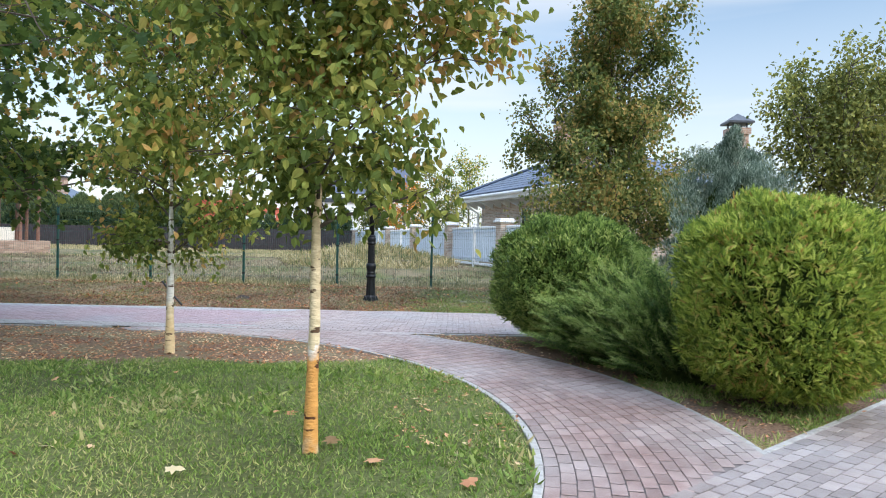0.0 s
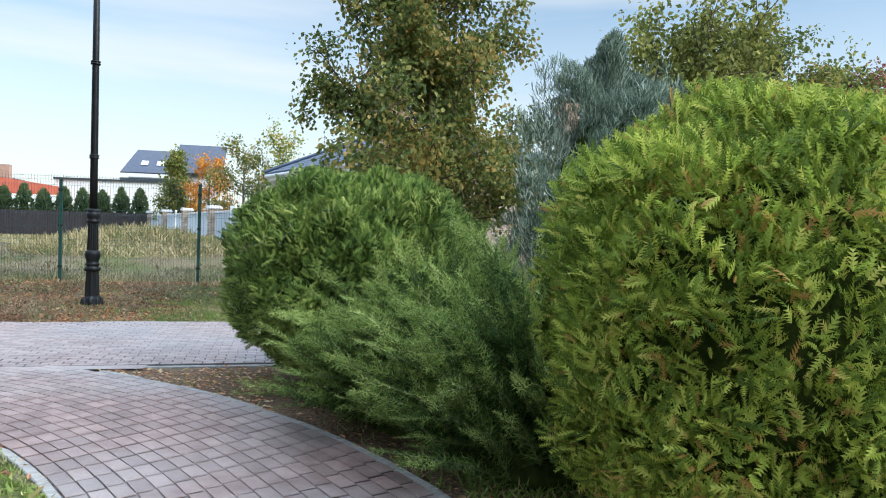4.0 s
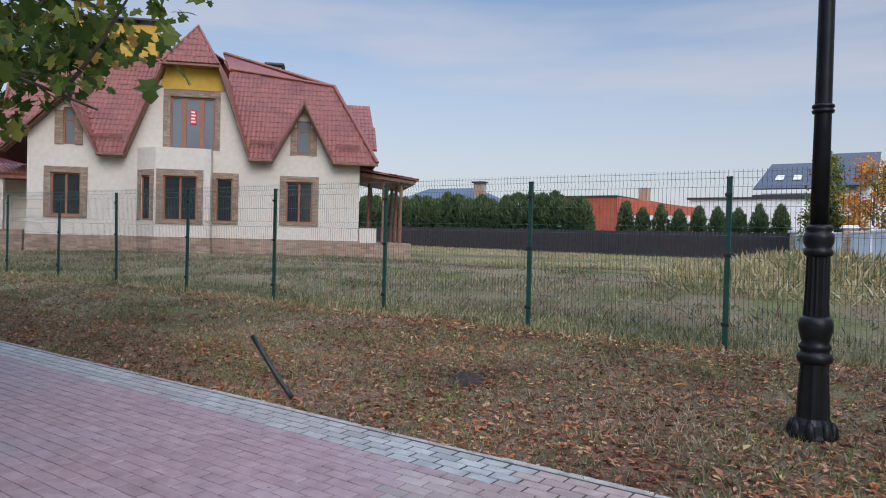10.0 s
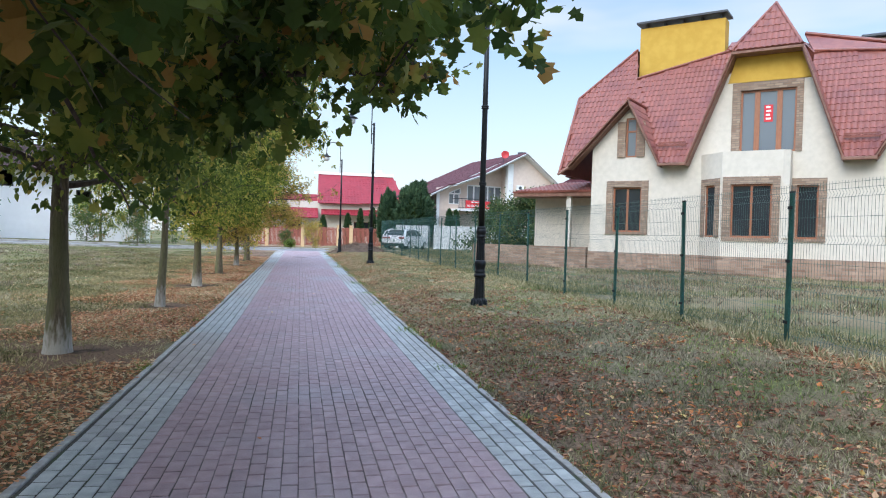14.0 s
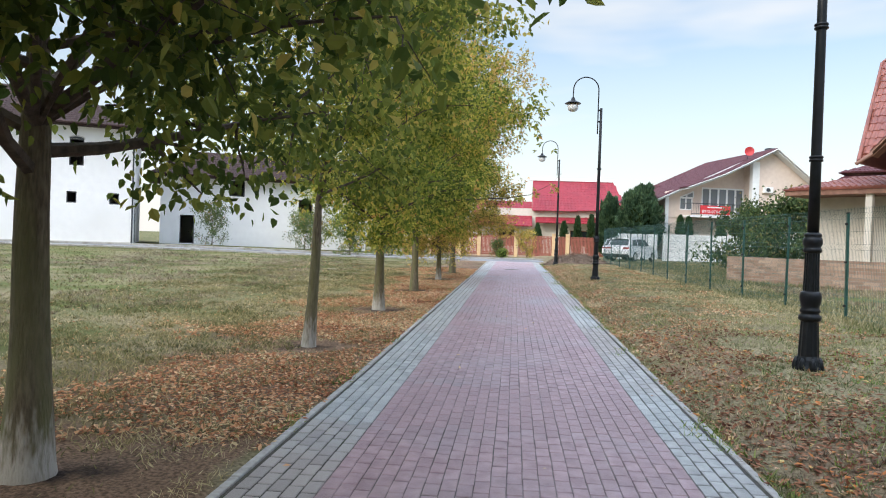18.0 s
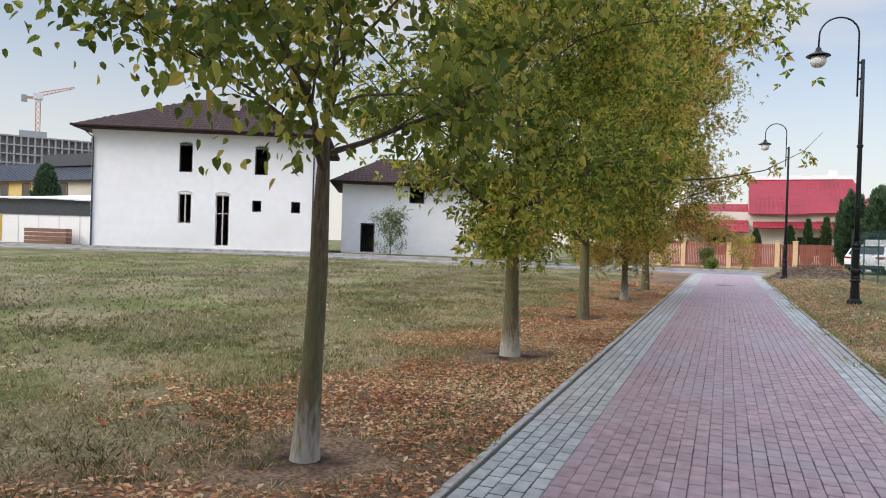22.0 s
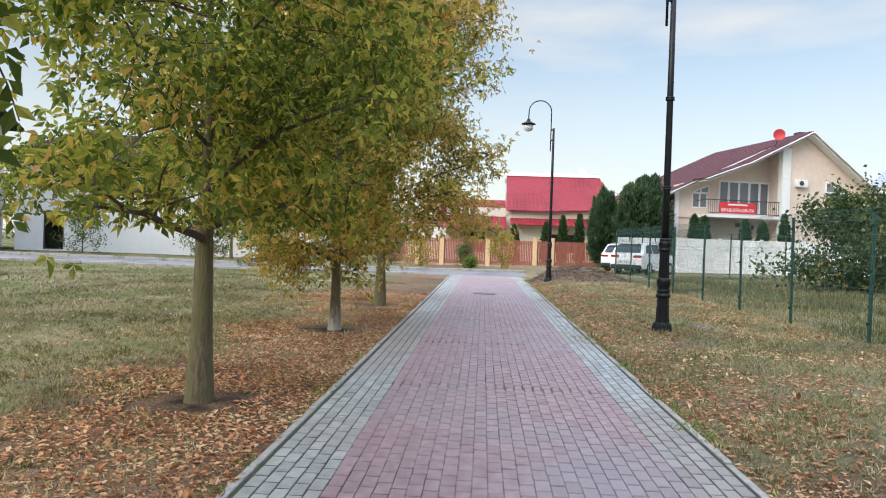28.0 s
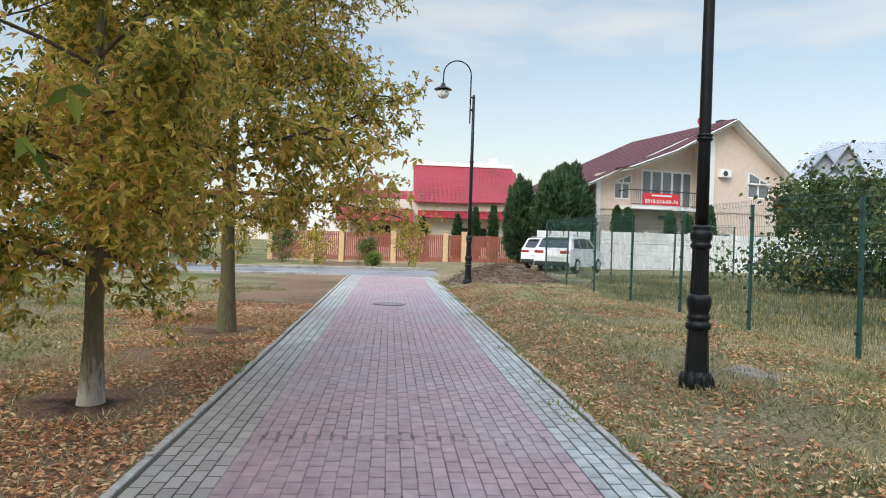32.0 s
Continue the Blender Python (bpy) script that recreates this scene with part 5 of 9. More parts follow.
# the cream house with the red tile roof
HX, HY, HZ = -24.4, 33.0, 0.30
house = thing("house", pose(HX, HY, 0, 0, 0, 45), "cream stucco house with brick-red tile roof, gables and a yellow chimney", "house")
part("plinth", Geo().box(-11.93, -0.06, 0.1, 2.2, 11, 1.14), M_plinth, house, "brown stone-clad plinth")
lower = [(-10.93, 1.97, -9.74, 3.79), (-1.12, 1.90, 0.05, 3.76), (-4.16, 1.85, -3.44, 3.78)]
part("wall", wall_with_holes(-11.87, 1.14, 2.16, 4.78, 0, 0.35, lower), M_stucco_cream, house)
part("wall", Geo().box(-11.87, 0.35, 1.14, -11.5, 11, 4.7), M_stucco_cream, house)
part("wall", Geo().box(1.8, 0.35, 1.14, 2.16, 11, 4.7), M_stucco_cream, house)
part("wall", Geo().box(-11.5, 10.65, 1.14, 1.8, 11, 4.7), M_stucco_cream, house)
part("floor_slab", Geo().box(-11.5, 0.35, 4.45, 1.8, 10.65, 4.65), M_concrete, house)
for (a, b, c, d), cols in zip(lower, (2, 2, 1)):
    window(house, a, 0.06, b, c - a, d - b, cols, glass=M_glass)
surround(house, -11.2, 1.88, -9.47, 4.05, *lower[0], 0)
surround(house, -1.4, 1.78, 0.33, 4.0, *lower[1], 0)
surround(house, -4.43, 1.75, -3.19, 4.02, *lower[2], 0)

# gable walls: triangles over the side windows, a tall one in the middle
RK = 0.3


def yslope(z):
    return -0.48 + (z - 4.66) * 0.85


GL = [(-12.75, 4.7), (-10.25, 7.25), (-8.95, 4.7)]
GM = [(-7.95, 4.7), (-6.35, 8.75), (-4.1, 8.75), (-2.7, 4.7)]
GR = [(-1.76, 4.7), (-0.38, 7.24), (0.95, 4.68)]
gable_l = Geo().prism([(-11.87, 4.78), (-11.87, 5.7), (-10.5, 7.0), (-10.47, 7.0), (-10.47, 4.78)], 0, 0.3, "y")
gable_l.prism([(-10.47, 6.6), (-10.47, 7.0), (-10.25, 7.0), (-9.95, 6.4), (-10.0, 6.6)], 0, 0.3, "y").prism([(-10.0, 4.78), (-10.0, 6.3), (-9.15, 4.85), (-9.12, 4.78)], 0, 0.3, "y")
gable_l.box(-10.47, 0, 4.78, -10.0, 0.3, 5.0)
part("gable_wall", gable_l, M_stucco_cream, house)
part("gable_wall", Geo().prism([(-8.0, 4.78), (-7.75, 5.2), (-6.13, 5.2), (-6.13, 4.78)], 0, 0.3, "y").prism([(-7.75, 5.2), (-6.6, 8.0), (-6.13, 8.0), (-6.13, 5.2)], 0, 0.3, "y").prism([(-4.24, 4.78), (-4.24, 7.6), (-3.75, 7.6), (-2.8, 4.78)], 0, 0.3, "y").box(-6.13, 0, 4.78, -4.24, 0.3, 5.0), M_stucco_cream, house)
part("yellow_panel", Geo().prism([(-6.6, 7.62), (-6.25, 8.85), (-4.2, 8.8), (-3.78, 7.62)], -0.01, 0.32, "y"), M_yellow, house, "yellow stucco gable panel")
mid = window(house, -6.13, 0.05, 5.0, 1.89, 2.3, 1, glass=M_glass_pale, label="tall window with a red and white sale notice")
for cx in (0.57, 1.32):
    part("mullion", Geo().box(cx - 0.09, 0.0, 0.07, cx + 0.09, 0.12, 2.23), M_brown_wood, mid)
notice = part("notice", Geo().box(0.80, 0.028, 1.12, 1.10, 0.034, 1.74), M_banner, mid, "red paper sale notice with white lettering")
for k in range(4):
    part("lettering", Geo().box(0.86, 0.022, 1.2 + k * 0.14, 1.04 - 0.03 * (k % 2), 0.026, 1.27 + k * 0.14), M_letter, notice)
surround(house, -6.42, 5.0, -4.03, 7.6, -6.13, 5.0, -4.24, 7.3, 0)
gable_r = Geo().prism([(-1.65, 4.78), (-1.62, 4.85), (-0.99, 6.05), (-0.7, 6.62), (-0.7, 4.78)], 0, 0.3, "y").prism([(-0.7, 6.62), (-0.41, 7.15), (-0.08, 6.5), (-0.4, 6.5), (-0.7, 6.5)], 0, 0.3, "y").prism([(-0.08, 4.78), (-0.08, 6.5), (0.8, 4.85), (0.84, 4.78)], 0, 0.3, "y")
gable_r.box(-0.7, 0, 4.78, -0.08, 0.3, 4.95)
part("gable_wall", gable_r, M_stucco_cream, house)
window(house, -10.47, 0.05, 5.0, 0.47, 1.6, 1, glass=M_glass_pale, transom=1.05)
window(house, -0.7, 0.05, 4.95, 0.62, 1.6, 1, glass=M_glass_pale, transom=1.1)
surround(house, -10.8, 5.0, -9.68, 6.45, -10.47, 5.0, -10.0, 6.45, 0)
surround(house, -0.97, 4.95, 0.2, 6.2, -0.7, 4.95, -0.08, 6.2, 0)

# bay under the middle gable
bay_poly = [(-7.47, 0.0), (-6.55, -0.75), (-4.5, -0.75), (-4.3, -0.6), (-4.3, 0)]
part("bay_wall", Geo().prism(bay_poly, 1.14, 1.85), M_stucco_cream, house)
part("bay_wall", Geo().prism(bay_poly, 3.78, 4.98), M_stucco_cream, house)
part("bay_wall", Geo().box(-6.6, -0.74, 1.85, -6.22, -0.4, 3.78).box(-4.83, -0.74, 1.85, -4.3, -0.2, 3.78), M_stucco_cream, house)
part("bay_plinth", Geo().prism([(x - 0.05 if x < -5 else x + 0.03, y - 0.05 if y < 0 else y) for x, y in bay_poly], 0.1, 1.14), M_plinth, house)
bay_win = window(house, -6.22, -0.70, 1.85, 1.39, 1.93, 2)
surround(house, -6.5, 1.72, -4.58, 4.05, -6.22, 1.85, -4.83, 3.78, -0.75)
bl = new("bay_side")
bl.parent = house
bl.matrix_basis = pose(-7.47, 0.0, 0, 0, 0, math.degrees(math.atan2(-0.75, 0.92)))
part("bay_wall", wall_with_holes(0.0, 1.85, 1.18, 3.78, 0.0, 0.2, [(0.30, 1.85, 0.88, 3.78)]), M_stucco_grey, bl)
part("brick_surround", Geo().box(0.1, -0.05, 3.78, 1.1, 0, 4.02).box(0.1, -0.05, 1.85, 0.30, 0, 3.78).box(0.88, -0.05, 1.85, 1.1, 0, 3.78), M_surround, bl)
part("pane", Geo().box(0.32, 0.06, 1.87, 0.86, 0.08, 3.76), M_glass, bl)
part("window_frame", Geo().box(0.30, 0.03, 1.85, 0.37, 0.12, 3.78).box(0.81, 0.03, 1.85, 0.88, 0.12, 3.78).box(0.37, 0.03, 1.85, 0.81, 0.12, 1.92).box(0.37, 0.03, 3.71, 0.81, 0.12, 3.78), M_brown_wood, bl)

# roof slopes
def front(poly):
    return [(x, yslope(z), z) for x, z in poly]


part("roof_slope", tiled(front([(-8.95, 4.66), (-7.95, 4.66), (-6.35, 8.75), (-6.35, 9.95), (-7.4, 9.85), (-11.1, 8.85), (-10.25, 7.25)])), M_roof_tile, house)
part("roof_slope", tiled(front([(-2.7, 4.66), (-1.76, 4.66), (-0.38, 7.24), (0.95, 4.66), (2.9, 4.66), (0.95, 8.7), (-4.1, 9.35), (-4.1, 8.75)])), M_roof_tile, house)


def rake(a, b):
    """The side plane of a gable roof, from its front edge back to the main slope."""
    (x0, z0), (x1, z1) = a, b
    return [(x0, -RK - 0.18, z0), (x1, -RK - 0.18, z1), (x1, max(yslope(z1), -0.1), z1), (x0, max(yslope(z0), -0.3), z0)]


for a, b in ((GL[0], GL[1]), (GL[2], GL[1]), (GM[0], GM[1]), (GM[3], GM[2]), (GR[0], GR[1]), (GR[2], GR[1])):
    part("roof_slope", tiled(rake(a, b)), M_roof_tile, house)
    part("fascia", Geo().beam((a[0], -0.49, a[1] - 0.06), (b[0], -0.49, b[1] - 0.02), 0.05, 0.2, (0, 1, 0)), M_fascia, house)
    part("soffit", Geo().slab([(a[0], -0.46, a[1] - 0.14), (b[0], -0.46, b[1] - 0.14), (b[0], 0.02, b[1] - 0.14), (a[0], 0.02, a[1] - 0.14)], 0.03), M_fascia, house)
for x0, x1, z in ((-9.0, -7.9, 4.62), (-2.75, -1.7, 4.62), (0.9, 2.95, 4.62)):
    part("gutter", bevel(Geo().box(x0, -0.62, z - 0.07, x1, -0.48, z + 0.05), 0.02), M_fascia, house)
part("roof_slope", tiled([(2.9, -0.48, 4.66), (2.9, 11.5, 4.66), (1.0, 6.5, 8.75), (0.95, 2.95, 8.7)]), M_roof_tile, house)
part("roof_slope", tiled(front([(-12.75, 4.66), (-13.0, 4.34), (-13.54, 8.03), (-11.6, 10.57), (-11.1, 8.85), (-10.25, 7.25)])), M_roof_tile, house)
part("gutter", Geo().tube([(-12.7, -0.55, 4.62), (-13.05, -0.82, 4.3)], 0.06, 8), M_fascia, house)
part("roof_slope", Geo().slab([(-13.0, -0.77, 4.34), (-13.54, 2.38, 8.03), (-13.54, 8.5, 8.03), (-13.2, 11.5, 4.34)], 0.06), M_roof_tile, house)
part("roof_slope", Geo().slab([(-13.54, 2.38, 8.03), (-11.6, 4.54, 10.57), (-11.4, 8.0, 10.5), (-13.54, 8.5, 8.03)], 0.06), M_roof_tile, house)
part("ridge_cap", Geo().tube([(-13.0, -0.77, 4.4), (-13.54, 2.38, 8.08), (-11.6, 4.54, 10.6)], 0.06, 8), M_roof_tile, house)
part("roof_slope", tiled([(-7.55, 3.9, 9.8), (-6.35, 3.97, 9.9), (-5.2, 5.0, 10.6), (-7.55, 5.0, 10.55)]), M_roof_tile, house)
part("roof_slope", tiled([(-4.1, 3.5, 9.35), (0.95, 2.95, 8.7), (1.0, 4.5, 9.0), (-4.6, 4.8, 10.45)]), M_roof_tile, house)
part("roof_slope", Geo().slab([(-13.7, 11.5, 4.6), (2.9, 11.5, 4.66), (1.0, 6.5, 8.75), (-4.6, 6.5, 10.45), (-10.9, 8.0, 10.1)], 0.08), M_roof_tile, house)
part("roof_slope", Geo().slab([(-10.9, 5.0, 10.1), (-5.2, 5.0, 10.6), (-4.6, 6.5, 10.45), (-10.9, 8.0, 10.1)], 0.08), M_roof_tile, house)
part("roof_slope", tiled([(1.0, 5.5, 8.35), (2.9, 5.5, 8.35), (3.1, 2.2, 5.6), (1.6, 2.2, 5.6)]), M_roof_tile, house)
part("ridge_cap", Geo().tube([(2.92, -0.5, 4.72), (0.95, 2.95, 8.78)], 0.09, 8), M_roof_tile, house)
part("ridge_cap", Geo().tube([(-4.1, 3.5, 9.42), (0.95, 2.95, 8.78)], 0.07, 8), M_roof_tile, house)
part("ridge_cap", Geo().tube([(-4.6, 4.8, 10.5), (1.0, 4.4, 9.05)], 0.08, 8), M_roof_tile, house)
part("ridge_cap", Geo().tube([(-11.1, 3.08, 8.9), (-7.4, 3.93, 9.9)], 0.06, 8), M_roof_tile, house)
for (x, z), (x1, z1) in ((GL[1], (-10.25, 3.2)), (GR[1], (-0.38, 1.9))):
    part("ridge_cap", Geo().tube([(x, -0.5, z + 0.05), (x, z1 - 1.3, z + 0.05)], 0.07, 8), M_roof_tile, house)
for x in (-8.62, -2.2, 1.6):
    part("snow_guard", Geo().beam((x - 0.55, yslope(5.35) - 0.12, 5.4), (x + 0.55, yslope(5.35) - 0.12, 5.4), 0.05, 0.06).beam((x - 0.55, yslope(5.35) - 0.12, 5.52), (x + 0.55, yslope(5.35) - 0.12, 5.52), 0.04, 0.05), M_roof_tile, house)
# turret over the middle gable
tz, tx0, tx1, ty0, ty1 = 8.68, -6.42, -4.08, -0.62, 2.0
ap = (-5.13, 0.6, 10.62)
base = [(tx0, ty0, tz), (tx1, ty0, tz), (tx1, ty1, tz), (tx0, ty1, tz)]
for i in range(4):
    part("turret_slope", tiled([base[i], base[(i + 1) % 4], ap]), M_roof_tile, house)
    part("ridge_cap", Geo().tube([base[i], ap], [0.07, 0.05], 8), M_roof_tile, house)
part("turret_soffit", Geo().box(tx0, ty0, tz - 0.12, tx1, ty1, tz - 0.03), M_fascia, house)
part("turret_neck", Geo().box(-6.2, 0.3, 8.2, -4.3, 2.8, 8.75), M_yellow, house)
# chimney block
ch = part("chimney", Geo().box(-11.38, 4.2, 8.4, -7.66, 4.95, 11.45), M_yellow, house, "broad yellow stucco chimney with a dark sheet cap")
part("chimney_cap", Geo().slab([(-11.5, 3.95, 11.70), (-7.55, 3.95, 11.72), (-7.55, 5.2, 11.72), (-11.5, 5.2, 11.70)], 0.09), M_dark_metal, ch)
for k in range(5):
    x = -11.15 + k * 0.81
    part("cap_strut", Geo().box(x, 4.25, 11.45, x + 0.08, 4.85, 11.65), M_dark_metal, ch)
small = part("chimney", Geo().box(-2.45, 5.2, 9.0, -1.75, 5.9, 10.1), M_brick_pale, house, "small brick chimney with a dark cap")
part("chimney_cap", bevel(Geo().box(-2.6, 5.05, 10.1, -1.6, 6.05, 10.25), 0.04), M_dark_metal, small)
# porch on timber posts
porch = new("porch")
porch.parent = house
part("porch_roof", Geo().slab([(2.16, 0.3, 4.35), (4.75, 0.0, 4.0), (4.75, 6.5, 4.0), (2.16, 6.5, 4.35)], 0.16), M_fascia, porch)
part("porch_roof", tiled([(2.0, 0.1, 4.5), (4.9, -0.1, 4.06), (4.9, 6.6, 4.06), (2.0, 6.6, 4.5)]), M_roof_tile, porch)
for x, y in ((4.1, 0.35), (3.3, 0.45), (2.75, 2.5), (4.1, 2.6), (4.1, 4.8), (3.0, 4.9)):
    part("porch_post", Geo().tube([(x, y, 1.0), (x + 0.03, y, 4.0)], [0.09, 0.075], 10), M_fascia, porch)
part("porch_floor", Geo().box(2.2, -0.02, 0.1, 4.6, 7, 1.08), M_plinth, porch)
part("parapet", Geo().box(2.2, 0.2, 1.08, 3.0, 0.4, 1.75), M_stucco_cream, porch)
# garage wing
wing = new("wing")
wing.parent = house
part("wall", Geo().box(-15.4, 2.0, 0.1, -11.9, 8, 3.65), M_stucco_cream, wing)
part("plinth", Geo().box(-15.45, 1.95, 0.1, -11.95, 2.0, 1.14), M_plinth, wing)
part("roof_slope", tiled([(-15.9, 0.6, 3.72), (-11.9, 0.6, 3.72), (-11.9, 3.2, 4.32), (-14.4, 3.2, 4.32)]), M_roof_tile, wing)
part("roof_slope", tiled([(-15.9, 0.6, 3.72), (-14.4, 3.2, 4.32), (-14.4, 6.5, 4.32), (-15.9, 8.5, 3.72)]), M_roof_tile, wing)
part("soffit", Geo().box(-15.85, 0.65, 3.5, -11.92, 2.2, 3.66), M_fascia, wing)
part("wing_post", Geo().box(-13.3, 0.75, 0.1, -13.1, 0.95, 3.5), M_stucco_cream, wing)
part("low_wall", Geo().box(-17.5, -0.1, 0.1, -12.0, 0.15, 1.3), M_plinth, wing)

# dark corrugated boundary fence at the back of the field
dark = thing("boundary_fence", pose(0, 0, 0), "dark brown corrugated sheet fence behind the field", "fence")
prof = []
for i in range(240):
    x = -52 + i * 0.18
    prof += [(x, 60.0), (x + 0.07, 60.0), (x + 0.09, 59.955), (x + 0.16, 59.955)]
sheet = Geo()
sheet.v = [(x, y, z) for z in (0.35, 2.22) for x, y in prof]
m = len(prof)
sheet.f = [(i, i + 1, m + i + 1, m + i) for i in range(m - 1)]
part("sheet", sheet, M_dark_fence, dark)
for i in range(13):
    part("post", Geo().box(-51.9 + i * 2.53, 59.9, 0.3, -51.82 + i * 2.53, 59.95, 2.3), M_dark_fence, dark)
part("rail", Geo().box(-52, 60.02, 2.0, -8.9, 60.06, 2.08), M_dark_fence, dark)

# pale fence with brick piers
pale = thing("picket_fence", pose(0, 0, 0), "pale blue slatted fence between brick piers with white caps", "fence")
fd = Vector((-0.305, 0.952, 0)).normalized()
fo = Vector((3.95, 21.0, 0))
ph = math.degrees(math.atan2(fd.y, fd.x))
SP = 6.9
pier_me = Geo().box(-0.26, -0.26, 0.2, 0.26, 0.26, 2.22).mesh("pier", M_brick_pale)
piercap_me = bevel(Geo().box(-0.34, -0.34, 2.22, 0.34, 0.34, 2.30).box(-0.29, -0.29, 2.30, 0.29, 0.29, 2.38), 0.015).mesh("pier_cap", M_white_trim)
slat_me = bevel(Geo().box(-0.045, -0.012, 0.62, 0.045, 0.012, 2.0), 0.006).mesh("slat", M_bluewhite)
rail_me = Geo().box(0, 0.014, 0.0, 1, 0.05, 0.07).mesh("rail", M_bluewhite)
beam_me = bevel(Geo().box(0, -0.05, 0.0, 1, 0.05, 0.1), 0.015).mesh("base_rail", M_white_trim)
wpost_me = bevel(Geo().box(-0.07, -0.07, 0.3, 0.07, 0.07, 2.1), 0.01).mesh("white_post", M_white_trim)
ball_me = Geo().lathe([(0.09, 2.1), (0.09, 2.13), (0.05, 2.16), (0.075, 2.21), (0.075, 2.25), (0.04, 2.29), (0.005, 2.31)], 12).mesh("finial", M_white_trim, True)
for k in range(7):
    c = fo + fd * (SP * (k - 0.05))
    base_m = pose(c.x, c.y, 0.05, 0, 0, ph)
    p = part("pier", pier_me, None, pale)
    p.matrix_basis = base_m
    part("pier_cap", piercap_me, None, p)
    if k == 6:
        break
    bay = new("fence_bay")
    bay.parent = pale
    bay.matrix_basis = base_m
    for z, me in ((0.7, rail_me), (1.85, rail_me), (0.45, beam_me), (2.0, beam_me)):
        r = part("rail", me, None, bay)
        r.matrix_basis = pose(0.26, 0, z) @ Matrix.Diagonal((SP - 0.52, 1, 1, 1))
    w = part("white_post", wpost_me, None, bay)
    w.location = (SP / 2, 0, 0)
    f2 = part("finial", ball_me, None, bay)
    f2.location = (SP / 2, 0, 0)
    for i in range(44):
        x = 0.36 + i * (SP - 0.72) / 43
        if abs(x - SP / 2) > 0.1:
            s = part("slat", slat_me, None, bay)
            s.location = (x, 0, 0)

# brick bungalow behind the pale fence
bung = thing("house", pose(1.44, 37.05, 0, 0, 0, -68.5), "pale mottled brick bungalow with blue-grey tile roof and brick chimneys", "house")
# local x runs towards the walk, local y to the side away from the fence
BL = 11.5
part("wall", wall_with_holes(0, 0.2, BL, 3.55, 0.0, 0.35, [(4.4, 1.7, 5.6, 3.1), (8.4, 1.7, 9.8, 3.1)]), M_brick_pale, bung)
part("wall", Geo().box(0, 0.35, 0.2, 0.35, 4.8, 3.55), M_brick_pale, bung)
part("wall", Geo().box(BL - 0.35, 0.35, 0.2, BL, 4.8, 3.55), M_brick_pale, bung)
part("wall", Geo().box(0.35, 4.45, 0.2, BL - 0.35, 4.8, 3.55), M_brick_pale, bung)
for x, w in ((4.4, 1.2), (8.4, 1.4)):
    window(bung, x, 0.06, 1.7, w, 1.4, 2, M_white_trim)
part("soffit", Geo().box(-0.8, -0.85, 3.55, BL + 0.8, 5.5, 3.66), M_white_trim, bung)
part("gutter", Geo().tube([(-0.85, -0.92, 3.78), (BL + 0.85, -0.92, 3.78)], 0.085, 8), M_white_trim, bung)
part("fascia", Geo().box(-0.82, -0.87, 3.66, BL + 0.82, -0.82, 3.86), M_white_trim, bung)
part("downpipe", Geo().tube([(-0.7, -0.92, 3.72), (-0.55, -0.5, 3.3), (-0.3, -0.08, 3.0), (-0.25, -0.07, 0.3)], 0.06, 8), M_white_trim, bung)
for i in range(13):
    x = -0.6 + i * 0.98
    part("bracket", Geo().prism([(-0.8, 3.55), (0, 3.55), (0, 3.2)], x - 0.05, x + 0.05, "x"), M_white_trim, bung)
part("roof_slope", tiled([(-0.9, -0.95, 3.9), (BL + 0.9, -0.95, 3.9), (BL - 2.1, 2.32, 5.44), (2.07, 2.32, 5.44)], 0.4, 0.3, 0.02), M_roof_blue, bung)
part("roof_slope", tiled([(-0.9, -0.95, 3.9), (2.07, 2.32, 5.44), (-0.9, 5.6, 3.9)], 0.4, 0.3, 0.02), M_roof_blue, bung)
part("roof_slope", tiled([(BL + 0.9, -0.95, 3.9), (BL + 0.9, 5.6, 3.9), (BL - 2.1, 2.32, 5.44)], 0.4, 0.3, 0.02), M_roof_blue, bung)
part("roof_slope", Geo().slab([(-0.9, 5.6, 3.9), (BL + 0.9, 5.6, 3.9), (BL - 2.1, 2.32, 5.44), (2.07, 2.32, 5.44)], 0.06), M_roof_blue, bung)
part("ridge_cap", Geo().tube([(-0.9, -0.95, 3.98), (2.07, 2.32, 5.5)], 0.09, 6), M_roof_blue, bung)


